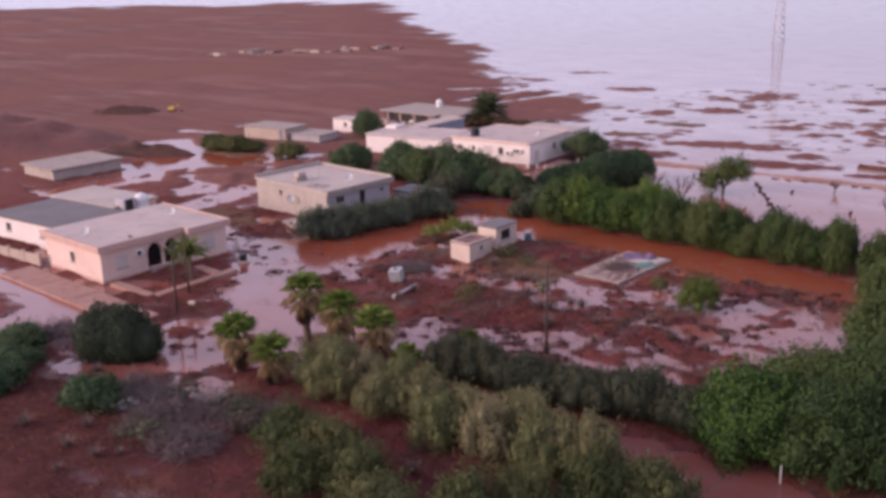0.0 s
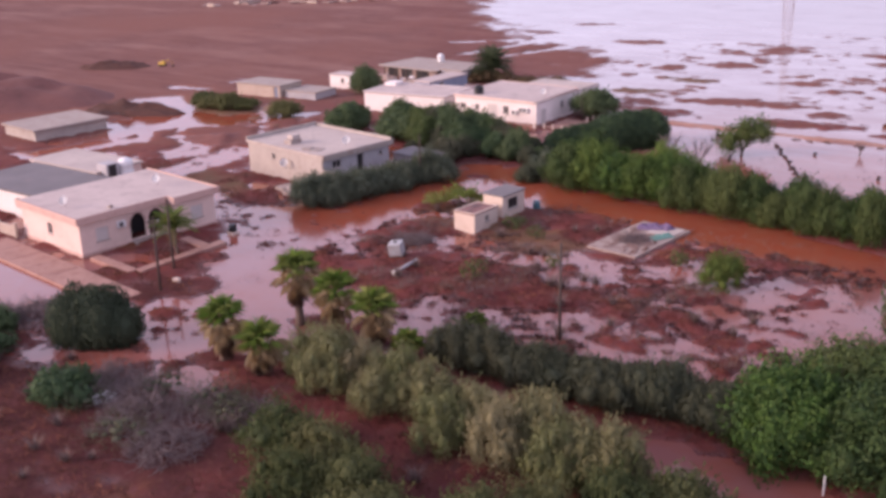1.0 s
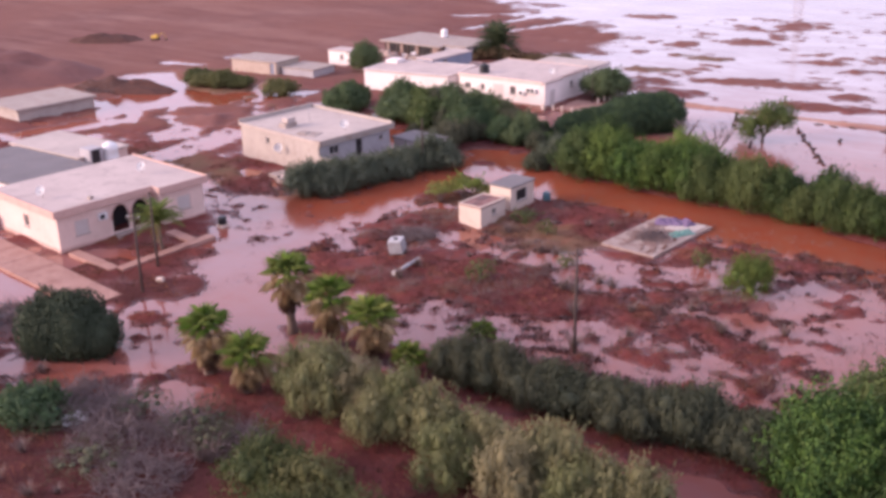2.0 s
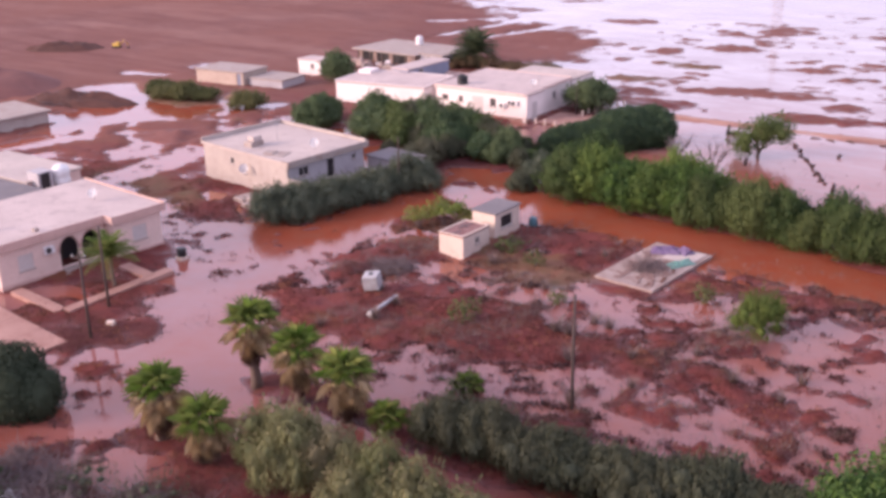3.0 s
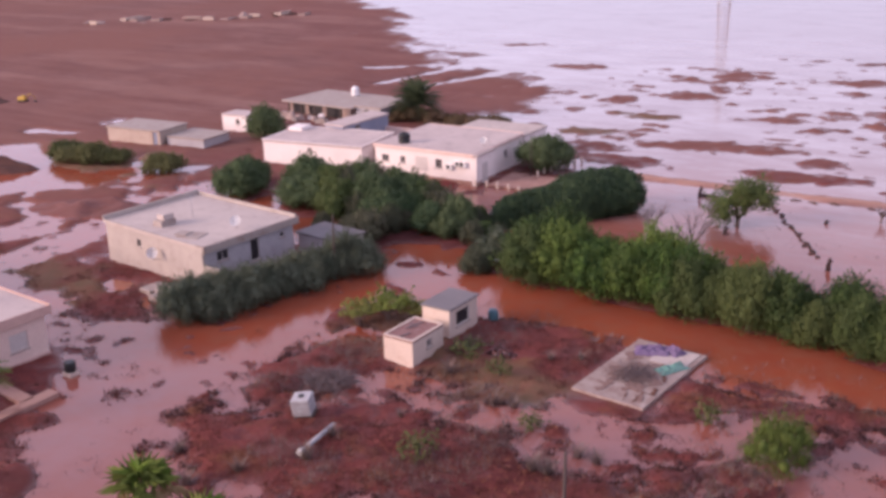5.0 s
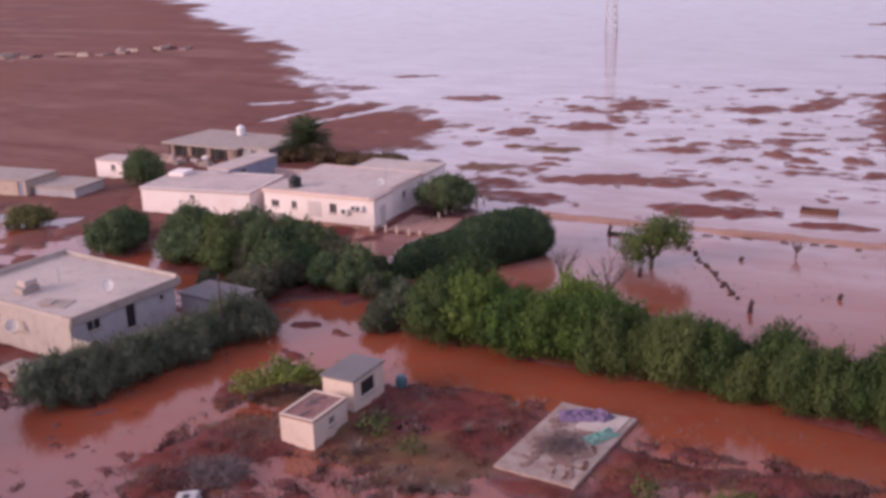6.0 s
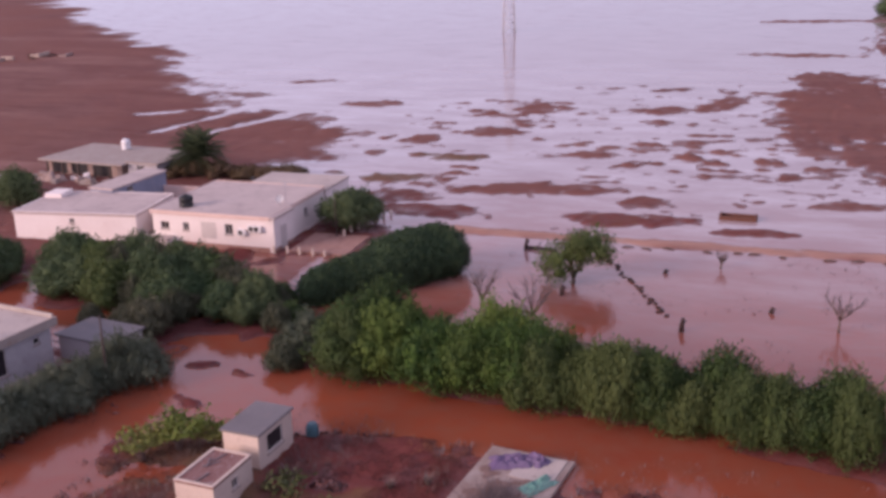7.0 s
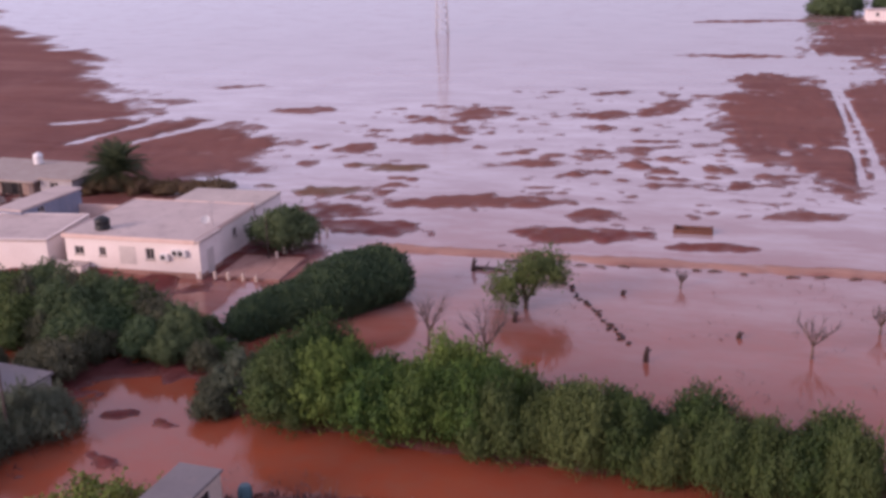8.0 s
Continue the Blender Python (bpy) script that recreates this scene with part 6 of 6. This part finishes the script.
pole(-40.2, 64.6, 7.4, "slim dark wooden utility pole in the weedy garden", 0.10, arm=False)
pole(-72.9, 54.5, 6.4, "dark wooden utility pole by the lane")
pole(-76.2, 58.5, 6.4, "dark wooden utility pole in the front garden", arm=False)
pole(-75.6, 92.6, 6.0, "grey utility pole at the end of a hedge", 0.08, arm=False)
pole(-77.0, 130.6, 4.2, "pale lamp pole by the garden tree", 0.06, arm=False)

# ---- loose things in the garden ----
ibc = thing("liquid_tank", pose(-61.7, 72.0, ground_at(-61.7, 72.0), 5, -7, 24), "white cube-shaped plastic liquid tank on a low stand", "tank")
part("tank_body", boxes((-0.6, -0.6, 0.2, 0.6, 0.6, 1.35), bevel=0.12), M_DULLPL, ibc)
for z in (0.45, 0.8, 1.15):
    part("cage_bar", boxes((-0.63, -0.63, z, 0.63, -0.601, z + 0.03), (-0.63, 0.601, z, 0.63, 0.63, z + 0.03), (-0.63, -0.6, z, -0.601, 0.6, z + 0.03), (0.601, -0.6, z, 0.63, 0.6, z + 0.03)), M_METAL, ibc)
part("stand", boxes((-0.6, -0.6, -0.2, -0.4, 0.6, 0.198), (0.4, -0.6, -0.2, 0.6, 0.6, 0.198)), M_WOOD, ibc)
part("cap", cylinder(bmesh.new(), 0, 0, 1.35, 0.2, 0.06, 14, 0.015), M_BLACKPL, ibc)
pipe = thing("white_pipe", pose(-58.5, 67.7, ground_at(-58.5, 67.7) + 0.25, 0, 0, 96), "white plastic drainpipe lying in the weeds", "pipe")
part("pipe_run", tube(bmesh.new(), [(0, 0, 0), (3.6, 0, 0.05)], [0.15, 0.15], 12), M_DULLPL, pipe)
part("socket", tube(bmesh.new(), [(-0.05, 0, 0), (0.3, 0, 0.005)], [0.21, 0.21], 12), M_WHITEPL, pipe)
slab = thing("foundation_slab", pose(-43.9, 83.3, 0, 0, 0, 85), "cracked muddy concrete foundation slab", "slab")
part("slab_body", boxes((0, 0, -0.3, 9.6, 5.2, 0.24), bevel=0.06), M_SLAB, slab)
def dirt_crust(x0, y0, x1, y1, z, seed, cover):
    """A thin uneven layer of dried mud with a ragged rim."""
    bm = bmesh.new()
    nx_, ny_ = 44, 30
    grid = {}
    for i in range(nx_):
        for j in range(ny_):
            u, v = i / (nx_ - 1), j / (ny_ - 1)
            q = noise.fractal(Vector((u * 5 + seed, v * 3.2, seed)), 0.7, 2.0, 5)
            rim = min(u, 1 - u, v, 1 - v) * 5
            grid[i, j] = (q + min(rim, 1.0) * 0.5 > cover, bm.verts.new((x0 + (x1 - x0) * u, y0 + (y1 - y0) * v, z + 0.03 + 0.03 * q)))
    for i in range(nx_ - 1):
        for j in range(ny_ - 1):
            quad = [grid[i, j], grid[i + 1, j], grid[i + 1, j + 1], grid[i, j + 1]]
            if all(k[0] for k in quad):
                bm.faces.new([k[1] for k in quad])
    bmesh.ops.delete(bm, geom=[v for v in bm.verts if not v.link_faces], context="VERTS")
    bmesh.ops.solidify(bm, geom=bm.faces[:], thickness=0.03)
    return bm


M_CRUST = surface("dried_mud_crust", (0.26, 0.17, 0.15), (0.19, 0.115, 0.10), (0.13, 0.06, 0.048), 0.95, 1.2, 9, 0.7, 0.5)
part("dirt_crust", dirt_crust(0.5, 0.5, 7.4, 4.8, 0.245, 3.0, 0.30), M_CRUST, slab, "brown dried mud crust")
part("dirt_edge", dirt_crust(0.05, 0.05, 6.2, 2.2, 0.245, 8.0, 0.62), M_MUDBRICK, slab, "red mud along the slab edge")
patch = part("pale_screed", boxes((6.6, 0.4, 0.243, 9.4, 3.0, 0.29), bevel=0.02), M_ROOFLIGHT, slab, "pale screed patch")


def crumpled(m, w, d, h, seed, mat, label):
    ob = thing("crumpled_cloth", m, label, "cloth")
    bm = bmesh.new()
    bmesh.ops.create_grid(bm, x_segments=16, y_segments=12, size=0.5)
    for v in bm.verts:
        q = noise.fractal(Vector((v.co.x * 4 + seed, v.co.y * 4, seed)), 0.8, 2.0, 4)
        edge = max(abs(v.co.x), abs(v.co.y)) * 2
        v.co = (v.co.x * w * (1 + 0.2 * q), v.co.y * d * (1 - 0.2 * q), 0.02 + h * (0.5 + 0.6 * q) * (1 - edge ** 3))
    bmesh.ops.solidify(bm, geom=bm.faces[:], thickness=0.015)
    part("fold", bm, mat, ob)
    return ob


crumpled(pose(-46.6, 91.6, 0.25, 0, 0, 20), 2.4, 1.6, 0.6, 1.0, M_PURPLE, "crumpled purple cloth on the foundation slab")
crumpled(pose(-45.2, 92.2, 0.29, 0, 0, -30), 1.5, 1.2, 0.5, 2.0, M_PURPLE, "small purple rag beside a larger cloth")
crumpled(pose(-44.4, 89.6, 0.25, 0, 0, 60), 2.3, 1.1, 0.45, 3.0, M_TEAL, "crumpled teal cloth on the foundation slab")
crumpled(pose(-59.6, 39.7, ground_at(-59.6, 39.7) + 0.1, 0, 0, 60), 1.5, 1.2, 0.6, 4.0, M_WHITEPL, "crumpled white plastic sheet in the brushwood")

stake = thing("white_stake", place(-18.2, 55.4), "thin white stake at the foot of a tree", "stake")
part("stake_shaft", tube(bmesh.new(), [(0, 0, -0.3), (0, 0, 1.25)], [0.05, 0.045], 8), M_WHITEPL, stake)
plank = thing("green_board", pose(-61.8, 38.0, ground_at(-61.8, 38.0) + 0.9, 4, 6, 40), "pale green board lying over a dark shrub", "board")
part("board", boxes((-1.8, -0.14, -0.02, 1.8, 0.14, 0.03), bevel=0.01), M_TEAL, plank)

# builders' rubble and sheets round the weathered house
rng = random.Random(41)
for k in range(16):
    jx, jy = rng.uniform(-129, -112), rng.uniform(141.5, 145.4)
    jb = thing("rubble_block", pose(jx, jy, ground_at(jx, jy), rng.uniform(-12, 12), rng.uniform(-12, 12), rng.uniform(0, 180)), "broken concrete block in a rubbled yard", "block", "yard rubble")
    sx, sy, sz = rng.uniform(0.25, 0.9), rng.uniform(0.2, 0.5), rng.uniform(0.25, 0.8)
    part("block_body", boxes((-sx, -sy, -0.2, sx, sy, sz), bevel=0.05), rng.choice((M_CONC, M_STONE, M_WHITE, M_GREYWALL)), jb)

pad = thing("yard_pad", pose(-79.4, 124.9, 0, 0, 0, 3), "mud-smeared pale yard paving inside short posts", "paving")
for i in range(3):
    for j in range(3):
        part("paving_slab", boxes((2.02 * i, 2.12 * j, -0.4, 2.02 * i + 2.0, 2.12 * j + 2.1, 0.24 - 0.02 * ((i + 2 * j) % 3)), bevel=0.03), M_PATH, pad)
# fence posts of the compound garden
fence = thing("post_fence", pose(0, 0, 0), "short white fence posts round the compound garden", "fence")
for px, py in along(-80.6, 124.3, -75.4, 124.8, 5, 0.1, 21) + along(-76.4, 131.0, -75.1, 140.0, 7, 0.15, 22):
    z = ground_at(px, py)
    part("post", boxes((px - 0.11, py - 0.11, z - 0.3, px + 0.11, py + 0.11, z + 0.75), bevel=0.03), M_CREAM, fence)

block = thing("white_block", pose(-73.6, 56.7, ground_at(-73.6, 56.7), 0, 0, 25), "small white painted block by the utility poles", "block")
part("block_body", boxes((-0.28, -0.2, -0.2, 0.28, 0.2, 0.28), bevel=0.05), M_CREAM, block)
log = thing("fallen_log", pose(-57.6, 132.3, 0, 0, 0, 0), "dark fallen log lying in the flooded orchard", "log")
part("log_wood", tube(bmesh.new(), [(0, 0, 0.1), (1.5, -0.1, 0.22), (3.4, 0.1, 0.02)], [0.2, 0.17, 0.1], 8), M_WOOD, log)
part("branch_stub", tube(bmesh.new(), [(1.3, -0.1, 0.2), (1.6, 0.4, 0.75)], [0.08, 0.03], 6), M_WOOD, log)
for k in range(14):
    jx = -54 + 2.6 * k + rng.uniform(-0.8, 0.8)
    drift = thing("driftwood", pose(jx, 135.2 + rng.uniform(-0.5, 0.4) + 0.03 * (jx + 54), 0.02, rng.uniform(-6, 6), rng.uniform(-6, 6), rng.uniform(-25, 25)), "dark driftwood washed against the causeway", "driftwood", "driftwood line")
    part("drift_stick", tube(bmesh.new(), [(-rng.uniform(0.3, 0.9), 0, 0), (0, 0.08, 0.08), (rng.uniform(0.3, 0.9), -0.05, 0.0)], [0.05, 0.09, 0.04], 6), M_WOOD, drift)

# broken dark field wall in the orchard
rng = random.Random(8)
for k in range(26):
    t = k / 25
    wx, wy = -49.3 + 7.4 * t + rng.uniform(-0.25, 0.25), 131.5 - 13.4 * t + rng.uniform(-0.25, 0.25)
    st = thing("wall_stone", pose(wx, wy, 0, rng.uniform(-9, 9), rng.uniform(-9, 9), rng.uniform(0, 180)), "dark wet stone of a collapsed field wall", "stone", "collapsed field wall")
    bm = bmesh.new()
    bmesh.ops.create_icosphere(bm, subdivisions=2, radius=1)
    for v in bm.verts:
        v.co *= 1 + 0.3 * noise.noise(v.co * 1.7 + Vector((k, 0, 0)))
    bmesh.ops.scale(bm, vec=(rng.uniform(0.16, 0.4), rng.uniform(0.1, 0.2), rng.uniform(0.12, 0.24)), verts=bm.verts)
    part("stone", bm, M_WETSTONE, st)
trough = thing("mud_walled_trough", pose(-39.0, 148.0, 0, 0, 0, 0), "low brown mud-walled trough in the flood", "trough")
part("trough_wall", boxes((-1.9, -0.8, -0.3, 1.9, -0.55, 0.4), (-1.9, 0.55, -0.3, 1.9, 0.8, 0.4), (-1.9, -0.55, -0.3, -1.65, 0.55, 0.55), (1.65, -0.55, -0.3, 1.9, 0.55, 0.55), bevel=0.05), M_MUDBRICK, trough)

# ---- far things ----
M_PYLON = surface("pale_galvanised_steel", (0.62, 0.60, 0.64), (0.54, 0.52, 0.56), None, 0.6, 0.5, 6, 0.3, 0.0)
pylon = thing("lattice_pylon", pose(-121.6, 336.0, 0, 0, 0, 20), "tall thin grey lattice pylon standing in the lake", "pylon")
PH = 36.0


def leg_at(i, z):
    w = 1.7 * (1 - 0.72 * z / PH)
    return Vector((w * (1 if i in (0, 3) else -1), w * (1 if i in (0, 1) else -1), z))


for i in range(4):
    part("leg", tube(bmesh.new(), [leg_at(i, -0.5), leg_at(i, PH)], [0.15, 0.10], 5), M_PYLON, pylon)
    bm = bmesh.new()
    for k in range(15):
        z0, z1 = PH * k / 15, PH * (k + 1) / 15
        tube(bm, [leg_at(i, z0), leg_at((i + 1) % 4, z1)], [0.065, 0.065], 4)
        tube(bm, [leg_at((i + 1) % 4, z0), leg_at(i, z1)], [0.065, 0.065], 4)
        tube(bm, [leg_at(i, z1), leg_at((i + 1) % 4, z1)], [0.06, 0.06], 4)
    part("bracing", bm, M_PYLON, pylon)
digger = thing("excavator", pose(-174.6, 133.8, ground_at(-174.6, 133.8), 0, 0, 20) @ Matrix.Diagonal((0.45, 0.45, 0.45, 1)), "small yellow excavator parked on the muddy plain", "excavator")
part("track", boxes((-1.6, -1.2, 0, 1.6, -0.7, 0.8), (-1.6, 0.7, 0, 1.6, 1.2, 0.8), bevel=0.15), M_BLACKPL, digger)
part("engine_house", boxes((-1.5, -1.1, 0.85, 0.3, 1.1, 2.0), bevel=0.12), M_YELLOW, digger)
part("cab", boxes((0.3, -1.1, 0.85, 1.4, 0.1, 2.6), bevel=0.1), M_YELLOW, digger)
part("boom", tube(bmesh.new(), [(1.2, 0.5, 1.3), (3.0, 0.5, 3.1), (4.6, 0.5, 2.2), (4.8, 0.5, 0.5)], [0.2, 0.22, 0.16, 0.12], 6), M_YELLOW, digger)
part("bucket", boxes((4.4, 0.1, 0.0, 5.1, 0.9, 0.6), bevel=0.1), M_BLACKPL, digger)


def mound(x, y, rx, ry, h, turn, seed, mat, label):
    ob = thing("spoil_mound", pose(x, y, min(ground_at(x, y), 0.0) - 0.35, 0, 0, turn), label, "mound")
    bm = bmesh.new()
    bmesh.ops.create_grid(bm, x_segments=28, y_segments=18, size=1)
    for v in bm.verts:
        q = math.hypot(v.co.x, v.co.y)
        v.co.z = (h + 0.35) * max(0.0, 1 - q * q) * (1 + 0.5 * noise.fractal(Vector((v.co.x * 3, v.co.y * 3, seed)), 0.7, 2, 4)) - 0.1
        v.co.x, v.co.y = v.co.x * rx, v.co.y * ry
    for f in bm.faces:
        f.smooth = True
    part("soil", bm, mat, ob)
    return ob


M_SPOIL = surface("dark_spoil", (0.075, 0.038, 0.033), (0.12, 0.055, 0.045), (0.05, 0.03, 0.028), 0.95, 0.4, 4, 0.5, 0.6, 0.1)
M_BANK = surface("bare_red_bank", (0.20, 0.088, 0.078), (0.155, 0.066, 0.062), (0.09, 0.045, 0.04), 0.95, 0.2, 3, 0.5, 0.5, 0.1)
mound(-182, 128, 9, 4, 1.6, 40, 1, M_SPOIL, "long dark spoil heap near the excavator")
mound(-141, 101.5, 11, 3.4, 1.9, 22, 2, M_SPOIL, "dark brushy spoil bank behind the shed")
mound(-176, 92, 30, 16, 4.2, 30, 3, M_BANK, "broad low bare mound of red earth")
mound(-124.0, 143.6, 2.6, 1.3, 1.3, 10, 7, M_STONE, "pale rubble heap before the weathered house")
mound(-118.0, 143.2, 1.8, 1.0, 0.9, 60, 8, M_BEIGE, "small heap of broken plaster before the weathered house")
mound(-112, 97, 9, 4.0, 1.0, 20, 4, M_BANK, "low red mud bank between the sheds")

# ruined farm on the plain
rng = random.Random(12)
for k in range(34):
    t = rng.random()
    rx, ry = -266 + 42 * t + rng.uniform(-5, 5), 218 + 44 * t + rng.uniform(-6, 6)
    if rng.random() < 0.45:
        ru = thing("ruined_wall", pose(rx, ry, ground_at(rx, ry), 0, 0, rng.choice((10, 100)) + rng.uniform(-8, 8)), "broken pale wall of a ruined far farm", "ruin", "ruined farm")
        w, h = rng.uniform(1.2, 4), rng.uniform(0.4, 1.1)
        bm = boxes((-w, -0.25, -0.3, w, 0.25, h), (-w, 0.25, -0.3, -w + 0.5, rng.uniform(1.5, 3), h * 0.7), bevel=0.05)
        part("wall", bm, rng.choice((M_BEIGE, M_STONE, M_STONE)), ru)
    else:
        mound(rx, ry, rng.uniform(1.5, 5), rng.uniform(1, 2.4), rng.uniform(0.35, 1.0), rng.uniform(0, 180), k, rng.choice((M_SPOIL, M_STONE)), "rubble heap of a ruined far farm")
# far shore on the other side
row([lambda m: plant("far_tree", m, 6.5, 4.5, F_DARK, "dark far tree on the shore", "tree", 411, n=14, leaf=0.8, density=7)], [(-11.5, 390), (-14, 396), (-8, 398), (4, 402), (12, 395), (22, 408), (32, 400)], 23, 0.8, 1.2)
box_house("far_white_house", pose(-4, 372, 0.1, 0, 0, 5), 9, 6, 3.0, M_WHITE, M_ROOF, "small far white house on the shore", front=((2, 1.2, 3, 2.2),))
box_house("far_cream_house", pose(8, 352, 0.1, 0, 0, 5), 8, 6, 3.0, M_BEIGE, M_ROOF, "small far cream house on the shore", front=((2, 1.2, 3, 2.2),))


# ---- weeds, stems and clods (uncountable) ----
def tufts(name, n, x0, x1, y0, y1, h_lo, h_hi, tall, seed, mat, label, blades=6, width=0.05, patch=None, spread=0.25):
    rs = np.random.RandomState(seed)
    x, y = rs.uniform(x0, x1, n * 5), rs.uniform(y0, y1, n * 5)
    z = land_height(x, y)
    keep = (z > h_lo) & (z < h_hi)
    keep &= fractal(x, y, 3.5, seed + 3, 3) > (patch if patch is not None else -9)
    for bx0, by0, bx1, by1 in ((-63, 80.8, -59.3, 90.4), (-49.4, 83, -42.6, 93.4), (-97.5, 55, -82.5, 71.5), (-98.5, 85.5, -82.3, 100), (-102.5, 50.5, -83, 55), (-111, 121.5, -80.9, 140), (-130, 138, -108, 158)):
        keep &= ~((x > bx0) & (x < bx1) & (y > by0) & (y < by1))
    x, y, z = x[keep][:n], y[keep][:n], z[keep][:n]
    m = len(x)
    a = rs.rand(m, blades) * math.tau
    o = rs.uniform(0, spread, (m, blades))
    px, py = x[:, None] + o * np.cos(a), y[:, None] + o * np.sin(a)
    hh = tall * rs.uniform(0.5, 1.3, (m, blades)) * rs.uniform(0.6, 1.3, (m, 1))
    lean = rs.uniform(0.1, 0.8, (m, blades)) * hh
    w = width * rs.uniform(0.6, 1.4, (m, blades))
    zz = np.repeat(z[:, None], blades, 1) - 0.04
    A0 = np.stack([px - w * np.sin(a), py + w * np.cos(a), zz], -1)
    A1 = np.stack([px + w * np.sin(a), py - w * np.cos(a), zz], -1)
    A2 = np.stack([px + lean * np.cos(a), py + lean * np.sin(a), zz + hh], -1)
    v = np.stack([A0, A1, A2], 2).reshape(-1, 3)
    me = raw_mesh(name, v, np.arange(len(v)).reshape(-1, 3))
    me.materials.append(mat)
    return tagged(new(name, me), label, "weeds", kind="stuff")


tufts("garden_weeds", 11000, -70, -24, 57, 95, 0.02, 9, 0.13, 500, F_WEED, "flattened red-brown weeds on the garden mud", 6, 0.035, -0.15, 0.4)
tufts("straw_weeds", 2600, -70, -24, 57, 95, 0.06, 9, 0.16, 501, F_STRAW, "dry straw weeds on the garden mud", 6, 0.03, 0.12, 0.35)
tufts("drowned_stems", 2200, -70, -22, 59, 95, -0.28, 0.02, 0.36, 502, M_TWIG, "dark drowned stems standing in puddles", 4, 0.04, 0.05, 0.15)
tufts("near_scrub", 12000, -85, -12, 28, 57, 0.02, 9, 0.16, 503, F_WEED, "trampled red-brown scrub on near mud", 6, 0.035, -0.2, 0.4)
tufts("near_straw", 3500, -85, -12, 28, 57, 0.05, 9, 0.18, 504, F_STRAW, "dry pale scrub on near mud", 6, 0.028, 0.05, 0.35)
tufts("yard_weeds", 4000, -112, -72, 54, 86, 0.02, 9, 0.14, 505, F_WEED, "sparse weeds on the village mud", 6, 0.04, -0.05, 0.35)
tufts("orchard_stems", 380, -60, -12, 107, 135, -0.5, 0.0, 0.4, 506, M_TWIG, "dark stems standing in the flooded orchard", 4, 0.05, 0.1, 0.2)
tufts("drowned_weeds", 9000, -70, -22, 58, 95, -0.26, 0.06, 0.20, 507, F_SODDEN, "sodden purple-brown weeds in shallow puddles", 7, 0.06, 0.02, 0.34)
tufts("lane_weeds", 2600, -100, -56, 38, 96, -0.20, 0.06, 0.18, 508, F_SODDEN, "sodden weeds along the flooded lanes", 7, 0.06, 0.10, 0.34)
tufts("grey_weeds", 2600, -68, -24, 59, 92, 0.0, 9, 0.42, 509, M_DRY, "thin grey dry weeds on the garden mud", 7, 0.014, 0.10, 0.5)
